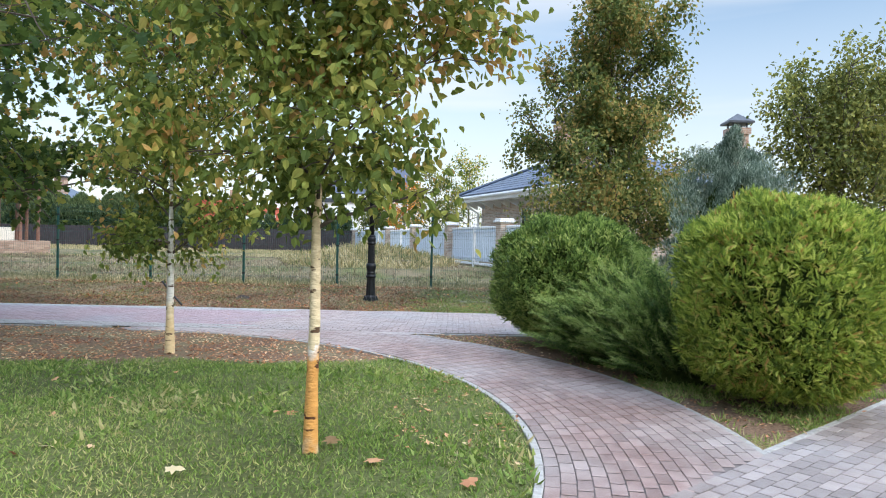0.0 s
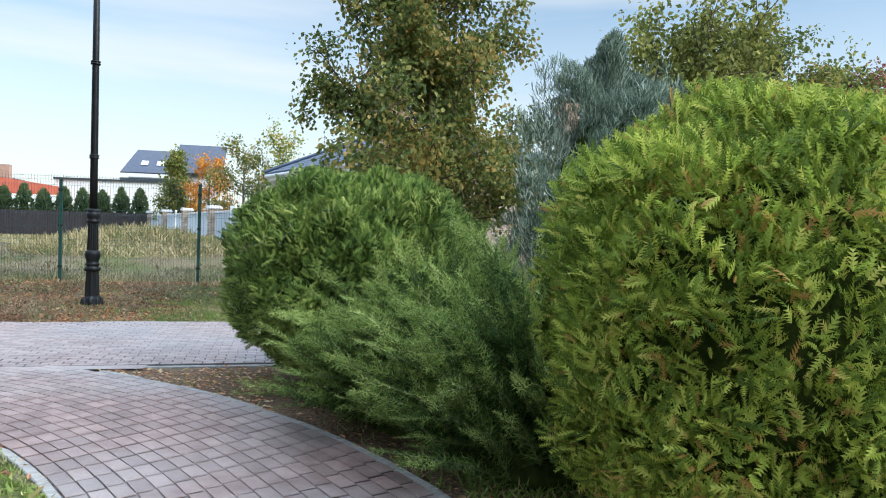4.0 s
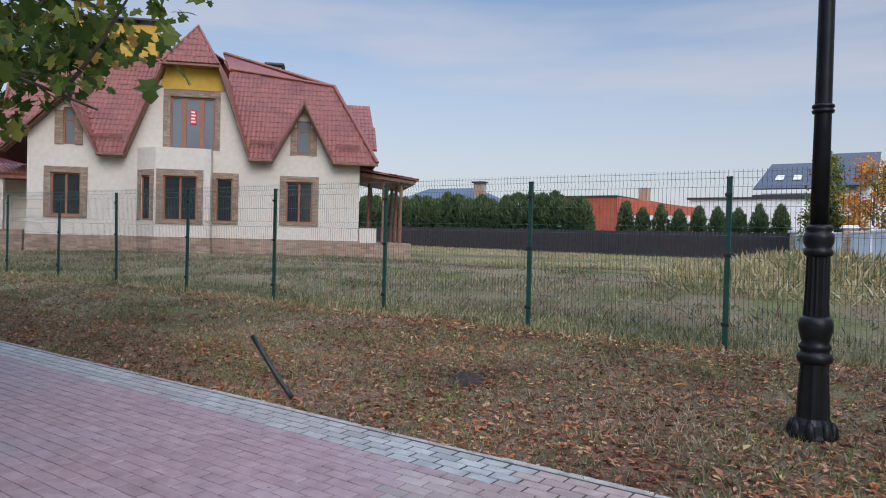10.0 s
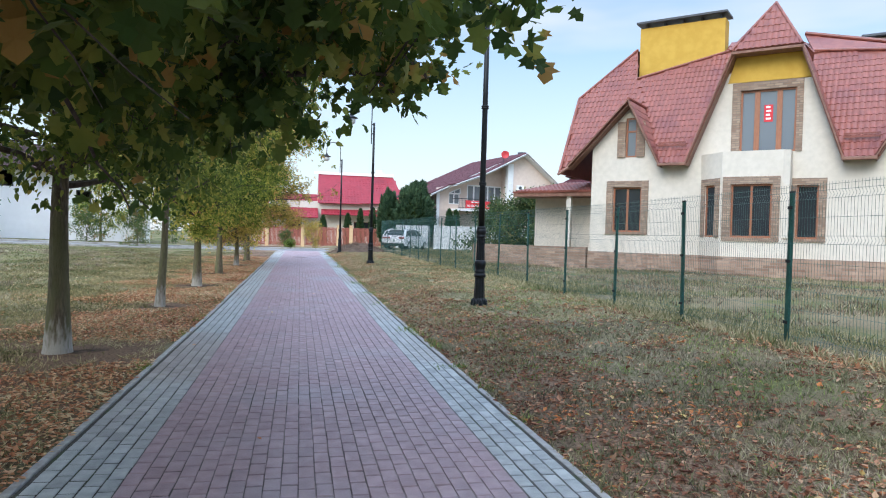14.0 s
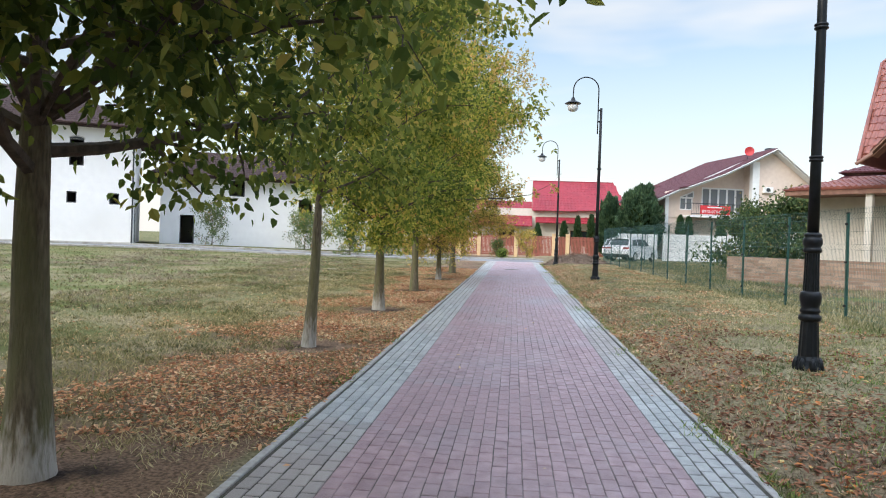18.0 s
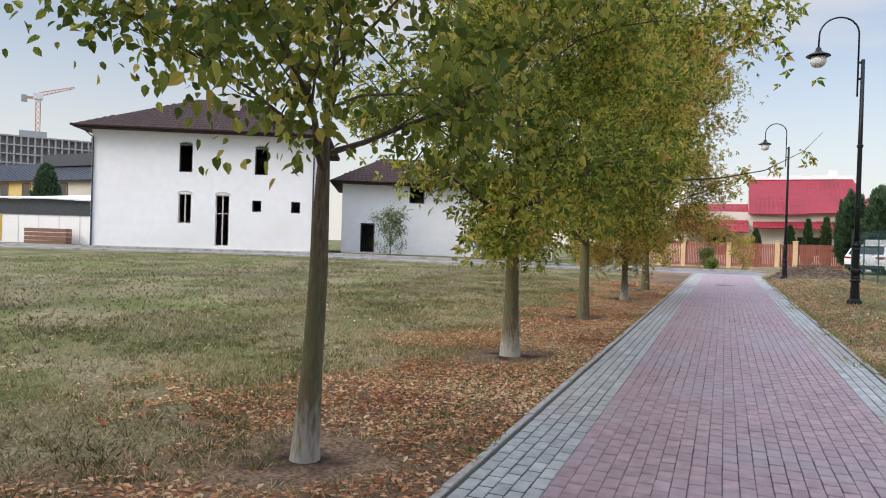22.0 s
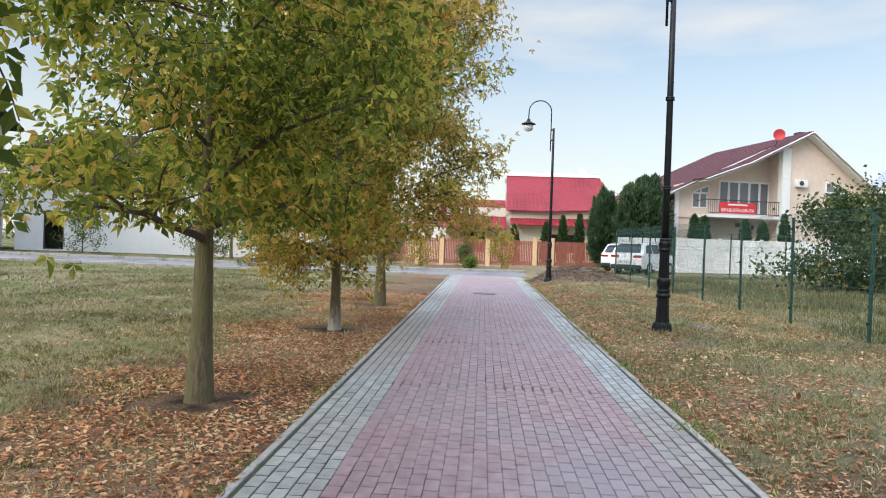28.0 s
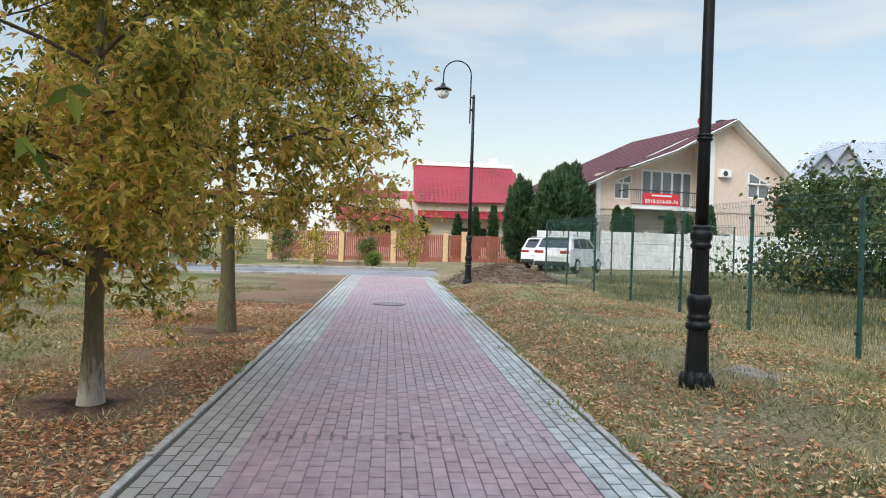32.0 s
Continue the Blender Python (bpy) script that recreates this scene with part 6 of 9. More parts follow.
def brick_chimney(x, y, z0, z1, w):
    """A brick stack with corbelled top and a dark hipped hood, parented to the bungalow, given in world metres."""
    c = part("chimney", Geo().box(x - w / 2, y - w / 2, z0, x + w / 2, y + w / 2, z1 - 0.25).box(x - w / 2 - 0.07, y - w / 2 - 0.07, z1 - 0.25, x + w / 2 + 0.07, y + w / 2 + 0.07, z1), M_brick_orange, bung, "orange brick chimney with a dark metal hood")
    c.matrix_parent_inverse = bung.matrix_basis.inverted()
    h = w / 2 + 0.16
    hood = Geo().add([(x - h, y - h, z1 + 0.18), (x + h, y - h, z1 + 0.18), (x + h, y + h, z1 + 0.18), (x - h, y + h, z1 + 0.18), (x - h, y - h, z1 + 0.26), (x + h, y - h, z1 + 0.26), (x + h, y + h, z1 + 0.26), (x - h, y + h, z1 + 0.26), (x, y, z1 + 0.62)], [(3, 2, 1, 0), (0, 1, 5, 4), (1, 2, 6, 5), (2, 3, 7, 6), (3, 0, 4, 7), (4, 5, 8), (5, 6, 8), (6, 7, 8), (7, 4, 8)])
    part("hood", hood, M_dark_metal, c)
    for i in (-1, 1):
        for j in (-1, 1):
            part("hood_leg", Geo().box(x + i * w * 0.4 - 0.03, y + j * w * 0.4 - 0.03, z1, x + i * w * 0.4 + 0.03, y + j * w * 0.4 + 0.03, z1 + 0.2), M_dark_metal, c)


brick_chimney(4.85, 29.6, 3.6, 6.5, 1.2)
brick_chimney(11.4, 28.6, 0.2, 6.3, 0.68)


def far_block(label, category, boxes, name="house"):
    ob = thing(name, pose(0, 0, 0), label, category)
    for nm, g, m in boxes:
        part(nm, g, m, ob)
    return ob


far_block("flat-roofed orange-red clad building beyond the field", "building", [
    ("wall", Geo().box(-35.05, 75, 0.3, -26.3, 88, 5.7), M_red_block),
    ("wall", Geo().add([(-26.25, 75.0, 0.3), (-20.0, 86, 0.3), (-20.0, 86, 4.9), (-26.25, 75.0, 5.7), (-26.6, 88, 0.3), (-26.6, 88, 5.7)], [(0, 1, 2, 3), (0, 3, 5, 4), (1, 4, 5, 2), (3, 2, 5)]), M_red_block),
    ("roof_edge", Geo().box(-35.2, 74.9, 5.7, -26.2, 88.1, 5.85), M_dark_metal),
    ("chimney", Geo().box(-25.9, 80, 5.4, -25.0, 80.8, 6.9), M_brick_orange),
    ("low_wall", Geo().box(-25.4, 74.4, 0.3, -19.2, 74.6, 3.9), M_white_wall)], "building")
sol = far_block("house with a steep dark slate roof and skylights beyond the field", "house", [
    ("wall", Geo().box(-17.3, 95.5, 0.3, -6.6, 104, 7.2), M_white_wall),
    ("roof_slope", Geo().slab([(-18.0, 94.5, 7.7), (-12.0, 94.5, 7.7), (-12.0, 99.5, 10.9), (-17.0, 99.5, 10.9)], 0.15), M_solar),
    ("roof_slope", Geo().slab([(-12.05, 94.5, 7.9), (-6.2, 94.5, 7.9), (-6.2, 100, 11.9), (-12.05, 100, 11.9)], 0.15), M_solar),
    ("balcony_band", Geo().box(-18.0, 94.3, 6.2, -10.0, 95.5, 7.0), M_dark_metal),
    ("gable_wall", Geo().prism([(95.5, 7.2), (104, 7.2), (99.8, 11.6)], -12.0, -6.4, "x"), M_white_wall)])
for x in (-16.0, -14.2):
    part("skylight", Geo().slab([(x, 96.0, 8.75), (x + 0.8, 96.0, 8.75), (x + 0.8, 96.9, 9.33), (x, 96.9, 9.33)], 0.05), M_white_trim, sol)
far_block("long white flat-roofed building beyond the field", "building", [("wall", Geo().box(-22, 84, 0.3, -11.5, 92, 5.9), M_white_wall), ("roof_edge", Geo().box(-22.2, 83.8, 5.9, -11.3, 92.2, 6.1), M_dark_metal)], "building")
far_block("low house with a blue-grey hipped roof beyond the field", "house", [
    ("wall", Geo().box(-64, 86, 0.3, -48.6, 97, 5.3), M_white_wall),
    ("roof", Geo().add([(-65.5, 85, 5.2), (-47.5, 85, 5.2), (-47.5, 98, 5.2), (-65.5, 98, 5.2), (-60.5, 91, 8.2), (-52.5, 91, 8.2)], [(0, 1, 5, 4), (1, 2, 5), (2, 3, 4, 5), (3, 0, 4), (0, 3, 2, 1)]), M_roof_blue),
    ("chimney", Geo().box(-51.0, 88, 5.8, -49.7, 89, 8.6), M_brick_orange), ("chimney_cap", Geo().box(-51.2, 87.8, 8.6, -49.5, 89.2, 8.8), M_dark_metal)])

# the white house across the lawn
WA = math.degrees(math.atan2(14.5, -7.5))
white = thing("house", pose(-51.5, -28.0, 0.0, 0, 0, WA), "large white rendered house with dark brown roof and arched windows", "house")
holes = [(5.6, 5.94, 6.5, 7.85), (10.81, 5.94, 11.73, 7.8), (5.6, 2.32, 6.5, 4.4), (8.16, 0.8, 9.12, 4.4), (10.7, 3.3, 11.33, 4.1), (13.42, 3.3, 14.06, 4.1)]
part("wall", wall_with_holes(-0.3, 0.2, 15.0, 8.85, 0.0, 0.35, holes), M_white_wall, white)
part("wall", wall_with_holes(0.0, 0.2, 12.6, 8.85, 0.0, 0.35, [(2.0, 0.6, 3.4, 3.6), (2.2, 5.6, 3.2, 7.6), (7.5, 5.6, 8.5, 7.6)]), M_white_wall, white).matrix_basis = pose(15.0, 0.35, 0, 0, 0, 90)
part("doorway", Geo().box(14.9, 2.3, 0.6, 15.02, 3.8, 3.6), M_dark_metal, white)
part("wall", Geo().box(-0.3, 0.35, 0.2, 0.1, 13, 8.85), M_white_wall, white)
part("wall", Geo().box(0.1, 12.6, 0.2, 14.6, 13, 8.85), M_white_wall, white)
part("inner_floor", Geo().box(0.1, 0.4, 4.7, 14.6, 12.6, 5.0), M_concrete, white)
for i, (a, b, c, d) in enumerate(holes):
    w = window(white, a, 0.1, b, c - a, d - b, 2 if i in (2, 3) else 1, M_stucco_grey if i in (2, 3) else M_dark_metal, M_rubber, bar=0.06, name="door" if i == 3 else "window", transom=2.3 if i == 3 else 0)
    if i < 4:
        part("arch_trim", Geo().tube([((c - a) / 2 - (c - a) * 0.55 * math.cos(t), -0.1, (d - b) + 0.2 * math.sin(t)) for t in np.linspace(0, math.pi, 9)], 0.05, 6), M_stucco_grey, w)
        part("arch_fill", Geo().prism([((c - a) / 2 - (c - a) * 0.5 * math.cos(t), (d - b) + 0.18 * math.sin(t)) for t in np.linspace(0, math.pi, 9)], -0.115, -0.102, "y"), M_white_trim if i > 1 else M_dark_metal, w)
RB = [(-1.3, -1.0, 8.85), (16.0, -1.0, 8.85), (16.0, 14, 8.85), (-1.3, 14, 8.85)]
R1, R2 = (5.2, 6.5, 12.3), (9.5, 6.5, 12.3)
part("roof_slope", tiled([RB[0], RB[1], R2, R1], 0.5, 0.35, 0.03), M_roof_brown, white)
part("roof_slope", tiled([RB[1], RB[2], R2], 0.5, 0.35, 0.03), M_roof_brown, white)
part("roof_slope", Geo().slab([RB[2], RB[3], R1, R2], 0.06), M_roof_brown, white)
part("roof_slope", Geo().slab([RB[3], RB[0], R1], 0.06), M_roof_brown, white)
part("soffit", Geo().box(-1.25, -0.95, 8.68, 15.95, 13.9, 8.78), M_roof_brown, white)
part("gutter", Geo().tube([(-1.35, -1.05, 8.8), (16.05, -1.05, 8.8)], 0.09, 6), M_roof_brown, white)
for x in (-0.2, 14.95):
    part("downpipe", Geo().tube([(x - 0.6 if x < 0 else x + 0.6, -0.95, 8.75), (x, -0.08, 8.1), (x, -0.08, 0.4)], 0.06, 6), M_dark_metal, white)
part("chimney", Geo().box(8.0, 3.8, 10.2, 8.9, 4.6, 12.4), M_stucco_grey, white)
part("plinth", Geo().box(-0.35, -0.05, 0.2, 15.05, -0.003, 0.62), M_stucco_grey, white)
white_b = thing("house", pose(-66, -11, 0, 0, 0, WA), "second white rendered house partly hidden by trees", "house")
hb = ((0.3, 4.6, 1.5, 5.9), (6, 3.0, 7.2, 4.6), (-3.5, 0.6, -2.4, 2.9))
part("wall", wall_with_holes(-5, 0.3, 12, 6.1, 0, 0.35, hb), M_white_wall, white_b)
part("wall", Geo().box(11.6, 0.35, 0.3, 12, 10, 6.1), M_white_wall, white_b)
part("wall", Geo().box(-5, 0.35, 0.3, -4.6, 10, 6.1), M_white_wall, white_b)
part("wall", Geo().box(-4.6, 9.6, 0.3, 11.6, 10, 6.1), M_white_wall, white_b)
part("soffit", Geo().box(-5.9, -0.9, 5.95, 12.9, 10.9, 6.05), M_roof_brown, white_b)
for a, b, c, d in hb:
    window(white_b, a, 0.1, b, c - a, d - b, 1, M_dark_metal, M_rubber)
part("roof_slope", tiled([(-6, -1, 6.1), (13, -1, 6.1), (9, 5, 8.6), (-2, 5, 8.6)], 0.5, 0.35, 0.03), M_roof_brown, white_b)
part("roof_slope", Geo().slab([(13, -1, 6.1), (13, 11, 6.1), (9, 5, 8.6)], 0.06), M_roof_brown, white_b)
part("roof_slope", Geo().slab([(-6, -1, 6.1), (-6, 11, 6.1), (-2, 5, 8.6)], 0.06), M_roof_brown, white_b)
part("roof_slope", Geo().slab([(-6, 11, 6.1), (13, 11, 6.1), (9, 5, 8.6), (-2, 5, 8.6)], 0.06), M_roof_brown, white_b)

# things beyond the white house: sheds, a block under construction, a crane
ob = thing("long_house", pose(-66.3, -44, 0, 0, 0, -94), "long low cream and yellow house with a dark sheet roof", "building")
part("wall", Geo().box(-8, -8, 0.2, 10.5, 0, 6.75), M_stucco_cream, ob)
part("wall", Geo().box(10.5, -8, 0.2, 34, 0.01, 6.75), M_yellow_pale, ob)
part("roof", Geo().slab([(-8.6, 0.6, 6.65), (34.6, 0.6, 6.65), (34.6, -4.2, 9.0), (-8.6, -4.2, 9.0)], 0.12), M_dark_metal, ob)
part("roof", Geo().slab([(-8.6, -8.6, 6.65), (34.6, -8.6, 6.65), (34.6, -4.2, 9.0), (-8.6, -4.2, 9.0)], 0.12), M_dark_metal, ob)
seams = Geo()
for k in range(60):
    seams.beam((-8.4 + k * 0.72, 0.6, 6.68), (-8.4 + k * 0.72, -4.2, 9.03), 0.05, 0.06)
part("roof_seams", seams, M_dark_metal, ob, kind="stuff")
part("roof_monitor", Geo().box(3.2, -4.6, 8.5, 13.0, -2.8, 9.75), M_dark_metal, ob)
for k in (5.0, 10.9, 14.6, 19.0, 23.5):
    w = part("window", Geo().box(k, 0.0, 4.6, k + 1.1, 0.05, 6.3), M_glass, ob)
    part("window_frame", Geo().box(k - 0.12, 0.0, 4.48, k, 0.08, 6.42).box(k + 1.1, 0.0, 4.48, k + 1.22, 0.08, 6.42).box(k, 0.0, 6.3, k + 1.1, 0.08, 6.42).box(k, 0.0, 4.48, k + 1.1, 0.08, 4.6), M_fascia, w)
ob = thing("tent_shed", pose(-55.9, -33.6, 0, 0, 0, -72.8), "low white shed with dark upper band and pale roof", "shed")
part("wall", Geo().box(-1.5, -5, 0.3, 16, 0, 2.75), M_white_wall, ob)
part("wall_panel", Geo().box(7.2, 0.004, 0.6, 9.6, 0.04, 2.7), M_yellow, ob)
for k in range(5):
    part("wall_joint", Geo().box(-1.0 + k * 1.7, 0.003, 0.5, -0.96 + k * 1.7, 0.02, 2.75), M_stucco_grey, ob)
part("band", Geo().box(-1.7, -5.1, 2.75, 16.2, 0.06, 3.95), M_dark_metal, ob)
part("roof", Geo().slab([(-2.0, 0.4, 3.95), (3.4, 0.4, 4.1), (3.4, -5.4, 4.7), (-2.0, -5.4, 4.05)], 0.1), M_white_panel, ob)
part("roof", Geo().slab([(3.4, 0.4, 4.1), (16.4, 0.4, 4.0), (16.4, -5.4, 4.1), (3.4, -5.4, 4.7)], 0.1), M_white_panel, ob)
ob = thing("crate", pose(-55.9, -33.6, 0, 0, 0, -72.8), "brown slatted wooden crate beside the white shed", "crate")
for k in range(4):
    part("slat", Geo().box(1.0, 0.55, 0.45 + k * 0.32, 4.4, 1.3, 0.73 + k * 0.32), M_fascia, ob)
block = thing("apartment_block", pose(-212.9, -213.2, 0, 0, 0, -38.2), "grey concrete apartment block under construction", "building")
part("core", Geo().box(-29, -12, 0, 69, -2.0, 36), M_concrete, block)
for f in range(11):
    part("slab", Geo().box(-30, -2.0, 2.6 + f * 3.3, 70, 0, 3.1 + f * 3.3), M_concrete, block)
for k in range(46):
    part("column", Geo().box(-30 + k * 2.2, -1.2, 0, -29.4 + k * 2.2, -0.1, 36), M_concrete, block)
part("stair_head", Geo().box(15, -8, 36, 24, -4, 38.6), M_concrete, block)
part("stair_head", Geo().box(-8, -8, 36, 0, -4, 38.2), M_concrete, block)
crane = thing("tower_crane", pose(-235.6, -272.1, 0, 0, 0, 141.8), "orange and white lattice tower crane on a distant building site", "crane")
mast = Geo()
for sx in (-0.9, 0.9):
    for sy in (-0.9, 0.9):
        mast.beam((sx, sy, 0), (sx, sy, 60), 0.3, 0.3)
for k in range(25):
    mast.beam((-0.9, 0.9, k * 2.4), (0.9, 0.9, k * 2.4 + 2.4), 0.2, 0.2).beam((0.9, -0.9, k * 2.4), (-0.9, -0.9, k * 2.4 + 2.4), 0.2, 0.2)
part("mast", mast, M_crane, crane)
part("cab", bevel(Geo().box(-2.0, -1.2, 59.6, 1.8, 1.2, 62.4), 0.1), M_white_panel, crane)
jib = Geo().beam((-5.5, 0, 60), (0, 0, 60.4), 0.7, 0.9)
for dz in (0.0, 1.6):
    jib.beam((0, 0, 61 + dz), (14, 0, 66.4 + dz * 0.4), 0.3, 0.3)
for k in range(9):
    jib.beam((k * 1.5, 0, 61 + k * 0.58), (k * 1.5 + 0.8, 0, 62.6 + k * 0.5), 0.18, 0.18)
part("jib", jib, M_crane, crane)
part("counterweight", Geo().box(-6.5, -1, 58.2, -4.2, 1, 61), M_concrete, crane)

# the crimson-roofed house beyond the street
red_house = thing("house", pose(-92, 14, 0, 0, 0, 90), "house with a steep crimson metal roof and cream walls", "house")
part("wall", wall_with_holes(-5, 0.3, 11.0, 5.6, 0, 0.35, [(5.2, 1.4, 7.6, 3.2), (-3.0, 1.2, -1.2, 3.2)]), M_stucco_cream, red_house)
part("wall", Geo().prism([(0.35, 0.3), (10, 0.3), (10, 5.6), (5.6, 9.0), (0.35, 5.6)], 10.65, 11.0, "x"), M_stucco_cream, red_house)
part("wall", Geo().prism([(0.35, 0.3), (10, 0.3), (10, 5.6), (5.6, 9.0), (0.35, 5.6)], 0.9, 1.25, "x"), M_stucco_cream, red_house)
window(red_house, 5.2, 0.06, 1.4, 2.4, 1.8, 2)
window(red_house, -3.0, 0.06, 1.2, 1.8, 2.0, 2)
part("roof_slope", tiled([(0.9, -0.6, 5.35), (11.5, -0.6, 5.65), (10.6, 5.6, 9.4), (0.9, 5.6, 9.4)], 0.6, 0.4, 0.04), M_roof_crimson, red_house)
part("roof_slope", tiled([(-6, -2.2, 3.5), (0.8, -2.2, 3.5), (0.8, 3.5, 6.6), (-6, 3.5, 6.6)], 0.6, 0.4, 0.04), M_roof_crimson, red_house)
part("roof_slope", Geo().slab([(0.9, 11, 5.4), (11.5, 11, 5.6), (10.6, 5.6, 9.4), (0.9, 5.6, 9.4)], 0.1), M_roof_crimson, red_house)
part("ridge_board", Geo().box(0.3, 5.4, 9.35, 10.7, 5.8, 9.75), M_white_wall, red_house)
part("pent_roof", tiled([(1.2, -1.4, 3.95), (10.2, -1.4, 4.05), (10.0, 0, 4.75), (1.2, 0, 4.65)], 0.6, 0.4, 0.04), M_roof_crimson, red_house)
part("chimney", Geo().box(8.4, 5.6, 9.0, 9.2, 6.3, 10.3), M_white_wall, red_house)
part("parapet", Geo().box(-9, 1, 0.3, -5, 9, 4.4), M_white_wall, red_house)

gate = thing("picket_fence", pose(-75, 14, 0, 0, 0, 90), "red-brown picket fence and gates between sandy posts", "fence")
pk = bevel(Geo().box(-0.05, -0.012, 0.42, 0.05, 0.012, 2.25), 0.008).mesh("picket", M_gate)
gp = [-9.0, -6.2, -4.4, -1.0, 2.45, 3.69, 7.07, 10.5]
for k, x in enumerate(gp):
    p = part("gate_post", bevel(Geo().box(x - 0.17, -0.17, 0.1, x + 0.17, 0.17, 2.42), 0.02), M_gate_post, gate)
    part("post_cap", bevel(Geo().box(x - 0.21, -0.21, 2.42, x + 0.21, 0.21, 2.5), 0.02), M_gate_post, p)
    if k + 1 < len(gp):
        a, b = x + 0.2, gp[k + 1] - 0.2
        leaf = new("gate_leaf")
        leaf.parent = gate
        for z in (0.6, 2.0):
            part("rail", Geo().box(a, 0.014, z, b, 0.05, z + 0.07), M_gate, leaf)
        nn = int((b - a) / 0.125)
        for i in range(nn + 1):
            q = part("picket", pk, None, leaf)
            q.location = (a + 0.03 + i * (b - a - 0.06) / max(nn, 1), 0, 0)
        part("foot_wall", Geo().box(a, -0.06, 0.1, b, 0.06, 0.4), M_brick_orange, leaf)

# white concrete wall
wwall = thing("boundary_wall", pose(0, 0, 0), "white concrete panel wall", "wall")
for i in range(9):
    y0 = 24.6 + i * 2.5
    part("wall_panel", bevel(Geo().box(-67.1, y0 + 0.03, 0.1, -66.95, y0 + 2.47, 2.62), 0.015), M_white_panel, wwall)
    part("wall_post", bevel(Geo().box(-67.12, y0 - 0.08, 0.1, -66.9, y0 + 0.08, 2.7), 0.015), M_white_panel, wwall)
for i in range(4):
    y0 = 21.4 + i * 0.78
    part("gate_panel", bevel(Geo().box(-69.6 + 0.15 * i, y0 + 0.02, 0.2, -69.5 + 0.15 * i, y0 + 0.76, 2.62), 0.015), M_white_panel, wwall, "white corrugated gate panel")

# peach house with the balcony banner
peach = thing("house", pose(-72.48, 34.44, 0, 0, 0, 104) @ Matrix.Diagonal((1.04, 1, 1, 1)), "peach stucco house with maroon roof, white trim and a bannered balcony", "house")
# local x runs along the facade (to the side away from the walk), local -y faces the walk's end
def slant_window(x0, x1, z0, zl, zr, y):
    """A two-light window with a slanting head on the peach house, its lower part in a square opening."""
    zc = min(zl, zr)
    w = window(peach, x0, y + 0.06, z0, x1 - x0, zc - z0, 2, M_white_trim, M_glass_pale, bar=0.09)
    dx, dz = x1 - x0, zc - z0
    tri = [(0.0, dz), (dx, dz), (dx, zr - z0)] if zr > zl else [(0.0, dz), (dx, dz), (0.0, zl - z0)]
    part("pane", Geo().prism(tri, -0.085, -0.075, "y"), M_glass_pale, w)
    g = Geo()
    for k in range(3):
        (ax, az), (bx, bz) = tri[k], tri[(k + 1) % 3]
        g.beam((ax, -0.09, az), (bx, -0.09, bz), 0.09, 0.06, (0, 1, 0))
    g.beam((dx / 2, -0.09, dz), (dx / 2, -0.09, dz + abs(zr - zl) / 2), 0.09, 0.06, (0, 1, 0))
    part("head_frame", g, M_white_trim, w)


part("wall", wall_with_holes(-1.45, 0.3, 6.0, 5.3, 0.0, 0.35, [(-0.9, 1.2, 0.5, 2.9), (2.0, 1.2, 4.5, 2.9)]), M_peach, peach)
part("gable_wall", Geo().prism([(-1.45, 5.3), (1.6, 5.3), (1.6, 8.77), (0.0, 9.95), (-1.45, 9.25)], 0.0, 0.35, "y"), M_peach, peach)
part("gable_wall", Geo().prism([(3.3, 5.3), (6.0, 5.3), (5.9, 5.6), (3.3, 7.52)], 0.0, 0.35, "y"), M_peach, peach)
part("gable_wall", Geo().prism([(1.6, 6.25), (3.3, 6.25), (3.3, 7.52), (1.6, 8.77)], 0.0, 0.35, "y"), M_peach, peach)
part("wall", wall_with_holes(-8.3, 0.3, -1.15, 6.4, 1.6, 1.95, [(-7.1, 4.88, -5.95, 5.95), (-5.2, 4.5, -1.4, 6.4), (-7.2, 1.2, -5.9, 3.9), (-4.0, 0.6, -3.0, 2.9)]), M_peach, peach)
part("wall", wall_with_holes(-5.6, 6.4, -1.15, 7.2, 1.6, 1.95, [(-5.2, 6.4, -1.4, 6.9)]), M_peach, peach)
part("gable_wall", Geo().prism([(-8.3, 6.4), (-5.6, 6.4), (-5.6, 7.2), (-7.9, 6.5)], 1.6, 1.95, "y"), M_peach, peach)
part("gable_wall", Geo().prism([(-5.6, 7.2), (-1.15, 7.2), (-1.15, 9.3)], 1.6, 1.95, "y"), M_peach, peach)
part("wall", Geo().box(-8.3, 1.95, 0.3, -7.95, 10.5, 5.9), M_peach, peach)
part("wall", Geo().box(5.65, 0.35, 0.3, 6.0, 10.5, 5.7), M_peach, peach)
part("wall", Geo().box(-1.45, 0.35, 0.3, -1.15, 1.6, 9.0), M_peach, peach)
part("pilaster", Geo().box(-1.7, -0.12, 0.3, -1.1, 0.0, 9.1).box(-1.7, 0.0, 0.3, -1.45, 0.35, 9.1), M_white_trim, peach)
part("pilaster", Geo().box(-8.4, 1.5, 0.3, -8.1, 1.6, 6.2), M_white_trim, peach)
part("string_course", Geo().box(-8.4, 1.52, 4.2, -1.75, 1.6, 4.42).box(-1.1, -0.06, 4.25, 6.05, 0.0, 4.42), M_peach, peach)
slant_window(-7.1, -5.95, 4.88, 5.95, 6.48, 1.6)
slant_window(1.6, 3.3, 5.3, 6.98, 6.25, 0.0)
window(peach, -0.9, 0.06, 1.2, 1.4, 1.7, 2, M_white_trim, M_glass_pale)
window(peach, 2.0, 0.06, 1.2, 2.5, 1.7, 2, M_white_trim, M_glass_pale)
